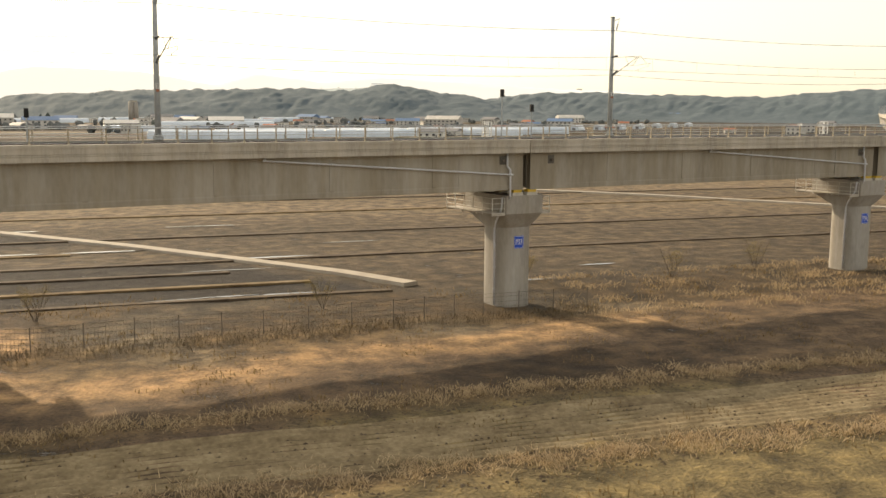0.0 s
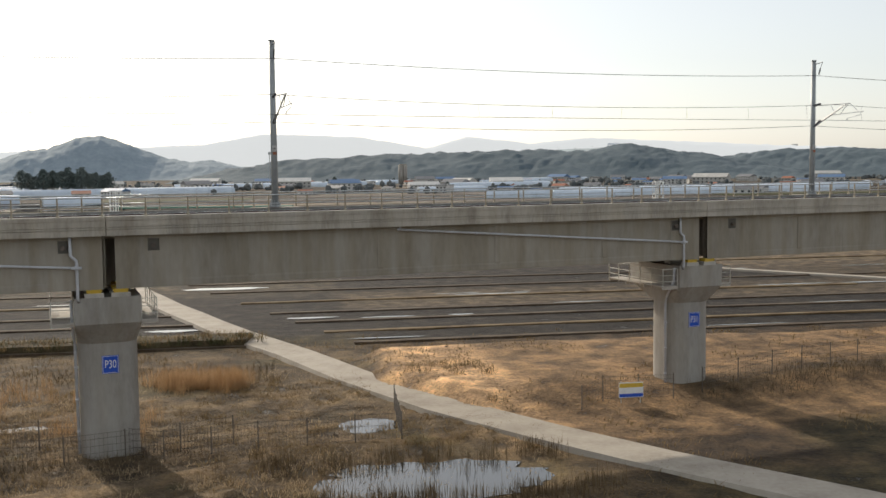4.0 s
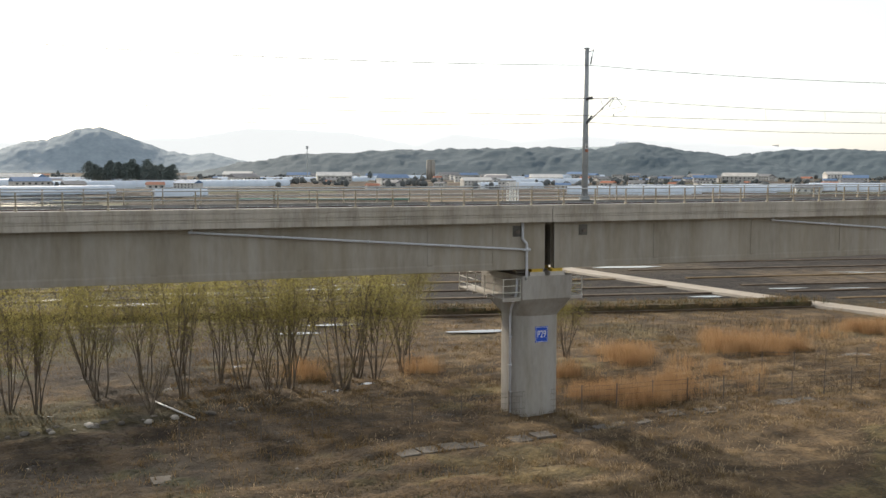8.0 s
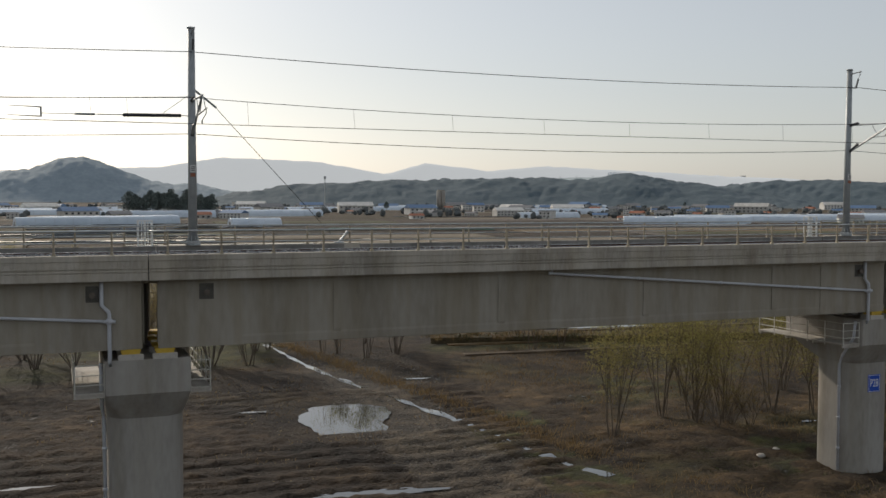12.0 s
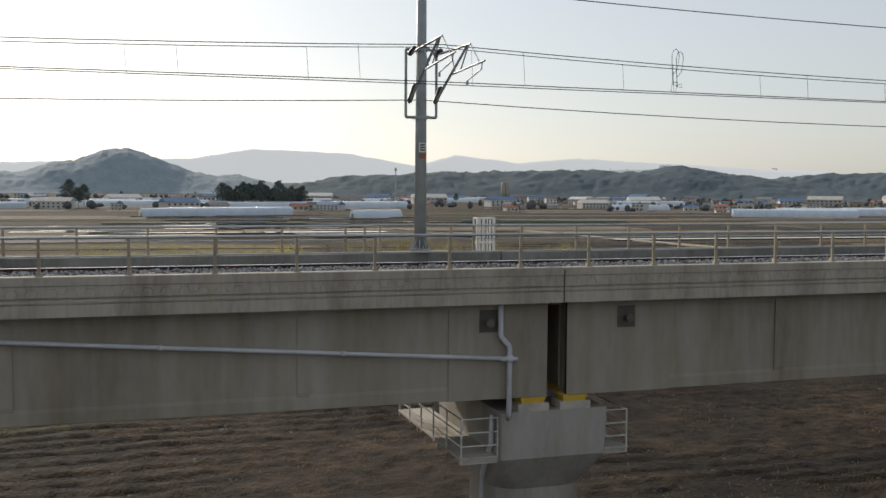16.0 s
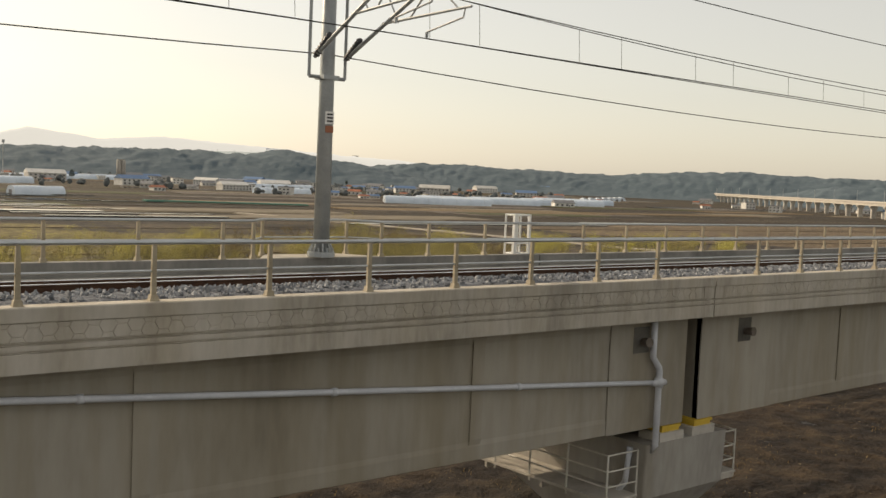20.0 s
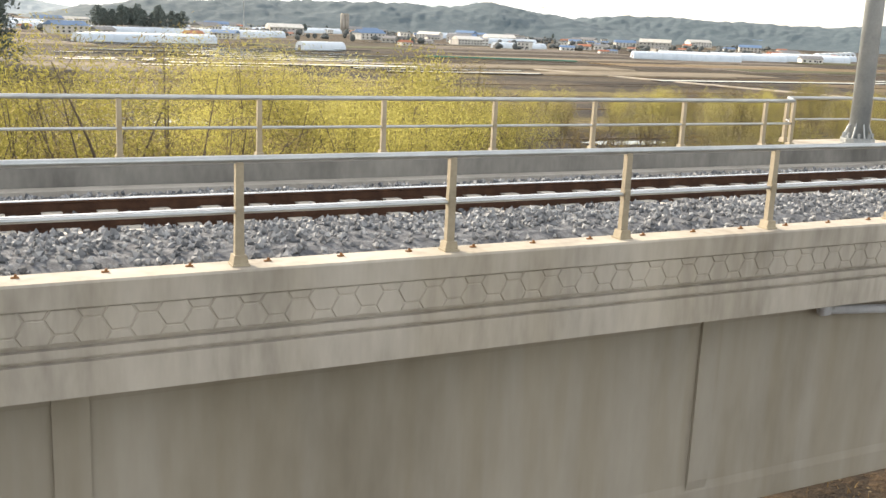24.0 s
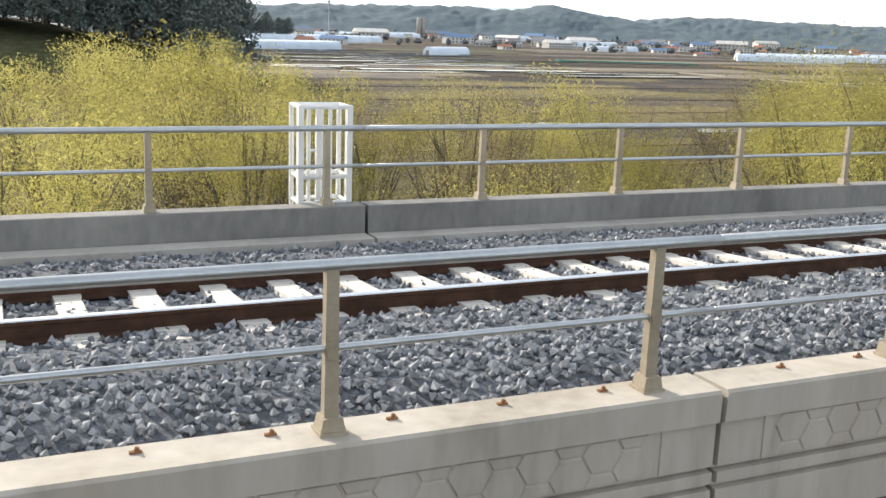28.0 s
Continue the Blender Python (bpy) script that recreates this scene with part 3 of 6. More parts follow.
for x, y, rx, ry in ((232.1, 30.6, 1.3, 0.3), (234.8, 32.4, 1.6, 0.35), (237, 32.9, 0.8, 0.25), (227.2, 39.4, 1.0, 0.4), (231.6, 53, 2.0, 0.5), (247.5, 51, 3.0, 0.6), (235, 56.3, 2.4, 0.5), (272, 35.4, 1.3, 0.6), (266, 16.1, 1.5, 0.5),
                     (212.7, 27.2, 0.5, 0.2), (216.7, 26.8, 0.6, 0.2), (202.1, 38.2, 1.6, 0.4), (217.6, 73.8, 6, 0.8), (224, 82, 7, 0.9), (236, 83.4, 5, 0.7), (229, 77, 4, 0.5), (241, 86.3, 5, 0.7), (209, 79, 4, 0.6),
                     (277, 69.6, 2.2, 0.6), (289.5, 75, 2.4, 0.5), (280, 101.8, 5, 1.0), (168.5, 22.3, 3.2, 0.35), (183.5, 18.0, 3.2, 0.5), (178.6, 37.4, 1.0, 0.3), (176.5, 36.6, 0.7, 0.2), (191.5, 47.5, 1.2, 0.25), (120, 100, 7, 2.2), (100, 118, 8, 2.7), (75, 128, 10, 3)):
    pond(x, y, rx, ry, max(relief(x, y), relief(x - rx * 0.6, y), relief(x + rx * 0.6, y)) + 0.05, "shallow puddle glinting on rough ground", x + y)


def water_strip(pts, w):
    verts, faces = [], []
    pts = [Vector((*p, 0)) for p in pts]
    fine = [a.lerp(b, i / 12) for a, b in zip(pts, pts[1:]) for i in range(12)]
    for i, p in enumerate(fine):
        d = (fine[min(i + 1, len(fine) - 1)] - fine[max(i - 1, 0)]).normalized()
        s = Vector((-d.y, d.x, 0)) * w * max(0.08, 0.42 + 0.75 * noise.noise(p * 0.45))
        z = max(relief(p.x + s.x, p.y + s.y), relief(p.x - s.x, p.y - s.y), relief(p.x, p.y)) + 0.02
        verts += [(p.x + s.x, p.y + s.y, z), (p.x - s.x, p.y - s.y, z)]
    for i in range(len(fine) - 1):
        faces.append((2 * i, 2 * i + 1, 2 * i + 3, 2 * i + 2))
    tagged(new("ditch_water", mesh_from("ditch_water", verts, faces, WATER)), "narrow ditch of bright standing water", "water", kind="structure")


water_strip([(181, 68), (184.6, 51.8), (186.1, 47), (188.6, 39.4), (190.9, 33.1), (193, 25), (194.3, 20.8), (195.6, 18)], 0.55)

# grown-over bank of the ditch behind the fallow ground
ribbon("ditch_bank", [(x, 62 + 0.0011 * (284 - x) ** 2 * 0.6 + 0.7 * noise.noise(Vector((x * 0.3, 0, 1)))) for x in np.arange(197, 285, 1.1)], 3.4, BANK, 0.55, "grass-grown ditch bank with a dark shaded side", "field bank", 1.3)


def slab_path(pts, length=1.15, wide=1.15):
    """Pale concrete slabs laid end to end beside the ditch, sunk and tilted."""
    r = random.Random(19)
    t = thing("slab_path", (*pts[0], 0), "row of pale concrete slabs half sunk in dry grass", "path")
    pts = [Vector((*p, 0)) for p in pts]
    bm = bmesh.new()
    box(bm, (-length / 2 + 0.02, -wide / 2, -0.2), (length / 2 - 0.02, wide / 2, 0.0))
    bmesh.ops.bevel(bm, geom=bm.edges[:], offset=0.015, segments=1, affect="EDGES")
    me = mesh_of("slab", bm, GRAVEL)
    for a, b in zip(pts, pts[1:]):
        n = max(1, int((b - a).length / length))
        turn = math.atan2(b.y - a.y, b.x - a.x)
        for i in range(n):
            p = a.lerp(b, (i + 0.5) / n)
            if r.random() < 0.3:
                continue
            z = relief(p.x, p.y) + r.uniform(0.02, 0.10)
            hang("slab", me, t, "", Matrix.Translation((p.x - pts[0].x, p.y - pts[0].y + r.uniform(-0.06, 0.06), z)) @ Matrix.Rotation(turn + r.uniform(-0.04, 0.04), 4, "Z") @ Matrix.Rotation(r.uniform(-0.05, 0.05), 4, "X") @ Matrix.Rotation(r.uniform(-0.03, 0.03), 4, "Y"))


slab_path([(223, 13.4), (229.3, 14.9), (233.2, 15.4), (239.2, 17.1), (244.5, 18.2), (250.6, 20.8), (256.4, 22.0), (261.3, 22.7)])


# ---- viaduct spans ----
HEX = 0.14
COLUMN = 1.5 * HEX
HALF = HEX * math.sqrt(3) / 2
PANEL = (11.508, 11.786)


def hexagon(cz):
    """One raised hexagon of the parapet's panel, cut off at the panel's edges."""
    lo, hi = PANEL
    loops = []
    for s, o in ((0.968, 0.006), (0.90, -0.006)):
        pts = [(HEX * s * math.cos(k * math.pi / 3), cz + HEX * s * math.sin(k * math.pi / 3)) for k in range(6)]
        inset = (1 - s) * 0.1
        for edge, sign in ((lo + inset, 1), (hi - inset, -1)):
            kept = []
            for (xa, za), (xb, zb) in zip(pts, pts[1:] + pts[:1]):
                ina, inb = (za - edge) * sign >= 0, (zb - edge) * sign >= 0
                if ina:
                    kept.append((xa, za))
                if ina != inb:
                    t = (edge - za) / (zb - za)
                    kept.append((xa + (xb - xa) * t, edge))
            pts = kept
        loops.append([(x, o, z) for x, z in pts])
    return loops


def hexagon_spots(x0, x1):
    """Places of a span's hexagons: alternate columns are shifted by half a hexagon."""
    mid = sum(PANEL) / 2
    n = int((x1 - x0 - 0.9) / COLUMN)
    for i in range(n):
        x = x0 + 0.45 + COLUMN * (i + 0.5)
        for cz in ((mid + HALF / 2, mid - 1.5 * HALF) if i % 2 == 0 else (mid - HALF / 2, mid + 1.5 * HALF)):
            yield x, cz


def hexagon_mesh(cz):
    outer, inner = hexagon(cz)
    n = len(outer)
    faces = [tuple(range(n, 2 * n))] + [(k, n + k, n + (k + 1) % n, (k + 1) % n) for k in range(n)]
    return mesh_from("hexagon", outer + inner, [f[::-1] for f in faces], CONCRETE)


HEXAGONS = {}


def hexagons(x0, x1, wanted=lambda x: True):
    verts, faces = [], []
    for x, cz in hexagon_spots(x0, x1):
        if not wanted(x):
            continue
        outer, inner = hexagon(cz)
        n, b = len(outer), len(verts)
        turn = Matrix.Rotation(slope(x), 3, "Z")
        verts += [on(x) + turn @ Vector(p) for p in outer + inner]
        faces += [tuple(b + q for q in range(n, 2 * n))[::-1]] + [(b + k, b + (k + 1) % n, b + n + (k + 1) % n, b + n + k) for k in range(n)]
    return verts, faces


def post_mesh():
    bm = bmesh.new()
    v = box(bm, (-0.04, -0.03, 0.0), (0.04, 0.03, 0.86))
    for q in v[4:]:
        q.co.x *= 0.8
    box(bm, (-0.03, -0.045, 0.40), (0.03, 0.045, 0.50))
    v = box(bm, (-0.07, -0.06, 0.0), (0.07, 0.06, 0.09))
    for q in v[4:]:
        q.co.x *= 0.75
    box(bm, (-0.075, -0.075, 0.0), (0.075, 0.075, 0.018))
    for sx in (-1, 1):
        tube(bm, [(0.055 * sx, 0.055, 0.018), (0.055 * sx, 0.055, 0.04)], 0.012, 0.012, 6)
        tube(bm, [(0.055 * sx, -0.055, 0.018), (0.055 * sx, -0.055, 0.04)], 0.012, 0.012, 6)
    return mesh_of("post", bm, POST)


POST_MESH = post_mesh()
POST_START, POST_GAP = 25.045, 1.9606
bm = bmesh.new()
tube(bm, [(0, 0, 0), (0.01, 0, 0.03)], 0.012, 0.012, 6)
box(bm, (-0.03, -0.012, 0.0), (0.03, 0.012, 0.012))
BOLT_MESH = mesh_of("stub_bolt", bm, RUST)
MAST_X = [-21.3, 18.4, 56.97, 96.23, 135.29, 174.91, 210.89, 248.23, 286.15, 323.66, 359.75, 395.58, 432.0]


def handrail(k, x0, x1, off, far):
    rail = thing("handrail", on(x0, off, 12.0), "galvanised steel handrail with two rails on the %s parapet" % ("inner" if far else "outer"), "handrail", "viaduct handrails")
    inv = rail.matrix_basis.inverted()
    bulge = [m for m in MAST_X if x0 - 1 < m < x1 + 1] if far else []

    def place(x, h):
        o = off
        for m in bulge:
            d = abs(x - m)
            o += 0.75 * min(1.0, max(0.0, (1.75 - d) / 0.45))
        return inv @ on(x, o, 12.0 + h)

    first = math.ceil((x0 + 0.12 - POST_START) / POST_GAP)
    xs = [POST_START + POST_GAP * i for i in range(first, first + 20) if POST_START + POST_GAP * i < x1 - 0.12]
    for m in bulge:
        xs = [x for x in xs if abs(x - m) > 1.9] + [m + d for d in (-1.8, -1.2, 1.2, 1.8) if x0 < m + d < x1]
    for x in xs:
        hang("post", POST_MESH, rail, "", Matrix.Translation(place(x, 0.0)))
    fine = sorted(set([x0 - 0.015, x1 + 0.015] + xs))
    for h, r, name in ((0.88, 0.034, "top_rail"), (0.45, 0.021, "middle_rail")):
        bm = bmesh.new()
        tube(bm, [place(x, h) for x in fine], r, r, 8)
        part(name, bm, STEEL, rail, "", True)
    return rail


def span(k):
    x0, x1 = JOINT[k] + 0.02, JOINT[k + 1] - 0.02
    near = k <= 28
    top = thing("bridge_span", on(x0, 0, 0), "grey concrete railway viaduct span with girders and parapets", "bridge span", "viaduct spans", "structure")
    inv = top.matrix_basis.inverted()

    def put(name, profile, mat, label="", a=x0, b=x1, step=2.5):
        ob = swept(name, a, b, profile, mat, top, label, step)
        ob.matrix_parent_inverse = inv
        return ob

    put("deck_slab", [(0.12, 11.06), (0.12, 11.30), (6.5, 11.30), (6.5, 11.06), (5.9, 10.86), (1.2, 10.86), (1.1, 11.04)], CONCRETE)
    # outer parapet: coping, panel, two string lines and fascia
    put("outer_parapet", [(0.0, 11.06), (0.0, 11.345), (0.05, 11.352), (0.05, 11.382), (0.0, 11.39), (0.0, 11.46), (0.055, 11.466), (0.055, 11.494), (0.005, 11.502), (0.005, 11.79), (0.27, 11.79), (0.27, 11.30), (0.11, 11.30), (0.11, 11.06)], CONCRETE)
    put("coping", [(-0.025, 11.795), (-0.03, 11.98), (-0.015, 12.0), (0.30, 12.0), (0.31, 11.98), (0.31, 11.795)], CONCRETE)
    put("inner_parapet", [(6.26, 11.30), (6.26, 12.0), (6.27, 12.01), (6.53, 12.01), (6.54, 12.0), (6.54, 11.06), (6.51, 11.06), (6.51, 11.30)], WEATHERED)
    put("cable_trough", [(5.93, 11.30), (5.93, 11.69), (6.25, 11.69), (6.25, 11.30)], PALE, "pale concrete cable trough with lids")
    if near:
        for a in (x0 + 0.33, x1 - 0.40):
            put("panel_border", [(-0.005, 11.506), (-0.005, 11.786), (0.02, 11.786), (0.02, 11.506)], CONCRETE, "", a, a + 0.07, 1.0)
    if k in (21, 22):
        v, f = hexagons(x0, x1, lambda x: not -12 < x < 27.4)
        ob = hang("hexagon_relief", mesh_from("hexagon_relief", v, f, CONCRETE), top, "moulded hexagon pattern")
        ob["kind"] = "stuff"
        ob.matrix_parent_inverse = inv
        for x, cz in hexagon_spots(x0, x1):
            if -12 < x < 27.4:
                key = round(cz, 3)
                if key not in HEXAGONS:
                    HEXAGONS[key] = hexagon_mesh(cz)
                hang("hexagon", HEXAGONS[key], top, "", inv @ Matrix.Translation(on(x)) @ Matrix.Rotation(slope(x), 4, "Z"))
    elif near:
        v, f = hexagons(x0, x1)
        ob = hang("hexagon_relief", mesh_from("hexagon_relief", v, f, CONCRETE), top, "moulded hexagon pattern")
        ob["kind"] = "stuff"
        ob.matrix_parent_inverse = inv
    ga, gb = x0 + 0.27, x1 - 0.27
    for o in (0.55, 2.25, 3.95, 5.65):
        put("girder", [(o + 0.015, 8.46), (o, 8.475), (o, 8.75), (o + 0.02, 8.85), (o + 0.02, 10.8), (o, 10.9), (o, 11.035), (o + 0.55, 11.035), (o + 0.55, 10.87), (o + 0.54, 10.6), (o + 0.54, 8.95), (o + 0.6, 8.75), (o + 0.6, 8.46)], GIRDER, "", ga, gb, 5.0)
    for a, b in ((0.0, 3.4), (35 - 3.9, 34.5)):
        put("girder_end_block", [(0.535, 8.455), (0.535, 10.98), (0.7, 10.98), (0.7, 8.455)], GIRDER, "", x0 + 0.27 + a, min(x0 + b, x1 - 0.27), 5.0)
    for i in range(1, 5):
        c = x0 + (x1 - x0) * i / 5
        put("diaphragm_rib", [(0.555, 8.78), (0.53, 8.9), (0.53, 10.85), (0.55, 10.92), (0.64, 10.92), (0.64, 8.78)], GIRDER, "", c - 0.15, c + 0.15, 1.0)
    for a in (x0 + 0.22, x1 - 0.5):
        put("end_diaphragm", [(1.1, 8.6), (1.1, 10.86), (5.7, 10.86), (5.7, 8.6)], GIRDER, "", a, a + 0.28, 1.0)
    for side, c in ((1, x0 + 2.05), (-1, x1 - 1.95)):
        # No hollow is cut: a flat dark plate paints the recess's shade.
        put("junction_recess", [(0.525, 10.26), (0.525, 10.86), (0.565, 10.86), (0.565, 10.26)], RECESS_SHADE, "dark plate painted as recess shade behind a small lamp", c - 0.27, c + 0.27, 1.0)
        bm = bmesh.new()
        p = on(c, 0.42, 10.52)
        tube(bm, [p + Vector((0, 0.08, 0)), p + Vector((0.02 * side, -0.16, 0.02))], 0.085, 0.115, 12)
        ob = part("flood_lamp", bm, FENCE, top, "small grey metal lamp")
        ob.matrix_parent_inverse = inv
    # drain: fall pipe near the pier, sloping run, and the stub at its upper end
    e = x1 - 1.4
    runs = [([on(x1 - 19.1, 0.40, 11.04), on(x1 - 19.1, 0.40, 10.86)], 0.055, "drain_stub"),
            ([on(x1 - 19.2 + 17.75 * i / 8, 0.40, 10.88 - 1.33 * i / 8) for i in range(9)], 0.058, "drain_run"),
            ([on(e - 0.26, 0.40, 11.05), on(e - 0.26, 0.40, 10.16), on(e - 0.02, 0.40, 9.9), on(e, 0.40, 9.8), on(e, 0.40, 8.05), on(e, 0.55, 7.9)], 0.075, "fall_pipe")]
    for pts, r, name in runs:
        bm = bmesh.new()
        tube(bm, pts, r, r, 8)
        if name == "drain_run":
            for q in range(0, 9, 2):
                tube(bm, [pts[q] - Vector((0.05, 0, 0)), pts[q] + Vector((0.05, 0, 0))], 0.078, 0.078, 8)
        if name == "fall_pipe":
            tube(bm, [on(e, 0.40, 9.45), on(e, 0.40, 9.65)], 0.105, 0.105, 8)
            tube(bm, [on(e - 0.25, 0.40, 9.55), on(e + 0.22, 0.40, 9.54)], 0.07, 0.07, 8)
        ob = part(name, bm, PVC, top, "grey plastic drain pipe", True)
        ob.matrix_parent_inverse = inv
    if k <= 23:
        for i in range(52):
            x = x0 + 0.6 + i * 0.66
            if x < x1:
                ob = hang("stub_bolt", BOLT_MESH, top, "", Matrix.Translation(inv @ on(x, 0.2, 12.0)))
    handrail(k, x0, x1, 0.15, False)
    handrail(k, x0, x1, 6.40, True)


for k in SPANS:
    span(k)


# ---- piers ----
def rounded(bm, rings, n=28):
    """Rounded-rectangle rings (half length x, half width y, corner radius, height, shift y) joined into a solid."""
    made = []
    for hx, hy, r, z, sy in rings:
        ring = []
        for i in range(n):
            q, f = divmod(i, n // 4)
            a = (q + f / (n // 4 - 1)) * math.pi / 2
            cx = (hx - r) * (1 if q in (0, 3) else -1)
            cy = (hy - r) * (1 if q in (0, 1) else -1)
            ring.append(bm.verts.new((cx + r * math.cos(a), sy + cy + r * math.sin(a), z)))
        made.append(ring)
    for a, b in zip(made, made[1:]):
        for i in range(n):
            bm.faces.new((a[i], a[(i + 1) % n], b[(i + 1) % n], b[i]))
    bm.faces.new(made[0][::-1])
    bm.faces.new(made[-1])


def letters(text, size, mat, parent, m):
    cu = bpy.data.curves.new("letters", "FONT")
    cu.body, cu.size, cu.align_x, cu.align_y, cu.extrude = text, size, "CENTER", "CENTER", 0.004
    tmp = new("letters", cu)
    me = bpy.data.meshes.new_from_object(tmp)
    bpy.data.objects.remove(tmp)
    me.materials.clear()
    me.materials.append(mat)
    return hang("lettering", me, parent, "white pier number", m)


def walkway(parent, side):
    """Inspection platform beside the cap, with floor and railings."""
    x0, x1 = (1.57, 2.35) if side > 0 else (-2.65, -1.57)
    bm = bmesh.new()
    box(bm, (x0, -2.6, 6.80), (x1, 3.7, 6.86))
    for y in (-2.5, -0.5, 1.5, 3.5):
        box(bm, (x0, y - 0.04, 6.66), (x1, y + 0.04, 6.80))
    part("platform_floor", bm, PALE, parent, "pale platform floor")
    ex = x1 - 0.04 if side > 0 else x0 + 0.04
    spots = [(ex, y) for y in (-2.55, -1.3, -0.05, 1.2, 2.45, 3.65)] + [((x0 if side > 0 else x1), -2.55)]
    for x, y in spots:
        bm = bmesh.new()
        tube(bm, [(x, y, 6.7), (x, y, 7.92)], 0.026, 0.026, 6)
        part("railing_post", bm, RAILING, parent)
    for h in (7.16, 7.52, 7.9):
        bm = bmesh.new()
        inner = x0 if side > 0 else x1
        tube(bm, [(inner, -2.55, h), (ex, -2.55, h), (ex, 3.65, h)], 0.02, 0.019, 6)
        part("railing_bar", bm, RAILING, parent)


def pier(k):
    x = JOINT[k]
    p = thing("viaduct_pier", on(x) + 3.3 * Vector((-math.sin(slope(x)), math.cos(slope(x)), 0)), "round-cornered concrete pier with a flared cap and steel inspection platforms", "bridge pier", "viaduct piers", yaw=slope(x))
    bm = bmesh.new()
    rounded(bm, [(1.42, 1.45, 0.95, -0.6, -0.55), (1.42, 1.45, 0.95, 3.0, -0.55), (1.42, 1.45, 0.95, 5.7, -0.55)])
    part("column", bm, PIER, p, "", True).data.set_sharp_from_angle(angle=radians(40))
    bm = bmesh.new()
    rounded(bm, [(1.42, 1.45, 0.9, 5.7, -0.55), (1.5, 2.05, 0.45, 6.2, -0.3), (1.56, 2.75, 0.08, 6.76, 0), (1.56, 2.8, 0.05, 8.06, 0)])
    part("pier_cap", bm, PIER, p, "", True).data.set_sharp_from_angle(angle=radians(30))
    for s in (-1, 1):
        for o in (-2.45, -0.75, 0.95, 2.65):
            bm = bmesh.new()
            box(bm, (s * 0.62 - 0.45, o - 0.32, 8.06), (s * 0.62 + 0.45, o + 0.32, 8.27))
            part("bearing_seat", bm, PALE, p)
            bm = bmesh.new()
            box(bm, (s * 0.62 - 0.33, o - 0.27, 8.27), (s * 0.62 + 0.33, o + 0.27, 8.46))
            box(bm, (s * 0.62 - 0.36, o - 0.30, 8.36), (s * 0.62 + 0.36, o + 0.30, 8.43))
            part("bearing", bm, YELLOW, p, "yellow painted bearing")
        walkway(p, s)
    bm = bmesh.new()
    tube(bm, [(-1.68, -2.4, 7.95), (-1.68, -2.3, 7.1), (-1.62, -1.5, 6.1), (-1.55, -1.25, 5.6), (-1.52, -1.25, 0.1)], 0.075, 0.075, 8)
    for z in (1.2, 2.8, 4.4):
        tube(bm, [(-1.53, -1.25, z), (-1.53, -1.25, z + 0.1)], 0.1, 0.1, 8)
    part("fall_pipe", bm, PVC, p, "pale drain pipe down the column", True)
    if k < 28:
        return
    bm = bmesh.new()
    box(bm, (-0.40, -2.035, 4.3), (0.40, -2.008, 5.2))
    plate = part("number_plate", bm, BLUE, p, "blue plate with white pier number")
    plate.matrix_basis = Matrix.Translation((0.05, 0, -0.12))
    bm = bmesh.new()
    for a, b in (((-0.37, 4.33), (0.37, 4.35)), ((-0.37, 5.15), (0.37, 5.17)), ((-0.37, 4.35), (-0.35, 5.15)), ((0.35, 4.35), (0.37, 5.15))):
        box(bm, (a[0], -2.041, a[1]), (b[0], -2.036, b[1]))
    part("plate_border", bm, WHITE, plate)
    letters("P%d" % k, 0.46, WHITE, plate, Matrix.Translation((0, -2.04, 4.75)) @ Matrix.Rotation(math.pi / 2, 4, "X") @ Matrix.Diagonal((0.82, 1.25, 1, 1)))


for k in range(21, 37):
    pier(k)

# ---- track ----
X0, X1 = JOINT[21], JOINT[36]
swept("ballast_bed", X0, X1, [(0.32, 11.30), (0.32, 11.86), (0.8, 11.97), (1.6, 11.97), (2.2, 11.90), (2.52, 11.84), (4.2, 11.69), (5.3, 11.69), (5.91, 11.62), (5.91, 11.30)], BALLAST, None)
tagged(bpy.data.objects["ballast_bed"], "grey crushed-stone ballast bed between the parapets", "ballast", kind="stuff")


def stones(name, x0, x1, lanes, count, size, seed):
    """Loose stones on the bed, one mesh."""
    r = random.Random(seed)
    verts, faces = [], []
    base = [(1, 0, 0), (-1, 0, 0), (0, 1, 0), (0, -1, 0), (0, 0, 1), (0, 0, -1)]
    tri = [(0, 2, 4), (2, 1, 4), (1, 3, 4), (3, 0, 4), (2, 0, 5), (1, 2, 5), (3, 1, 5), (0, 3, 5)]
    for _ in range(count):
        x = r.uniform(x0, x1)
        lo, hi, zb = lanes[int(r.random() * len(lanes))]
        o = r.uniform(lo, hi)
        z = float(np.interp(o, (0.32, 0.8, 1.6, 2.2, 2.52, 4.2, 5.3, 5.91), (11.86, 11.97, 11.97, 11.90, 11.84, 11.69, 11.69, 11.62)))
        c = on(x, o, z + r.uniform(-0.01, 0.03))
        s = size * r.uniform(0.6, 1.35)
        rot = Euler((r.uniform(0, 6), r.uniform(0, 6), r.uniform(0, 6))).to_matrix()
        b = len(verts)
        verts += [tuple(c + rot @ Vector((q[0] * s * r.uniform(0.7, 1.2), q[1] * s * r.uniform(0.6, 1.0), q[2] * s * r.uniform(0.5, 0.9)))) for q in base]
        faces += [tuple(b + i for i in t) for t in tri]
    ob = new(name, mesh_from(name, verts, faces, STONE))
    tagged(ob, "loose grey crushed stones of the track ballast", "ballast", kind="stuff")


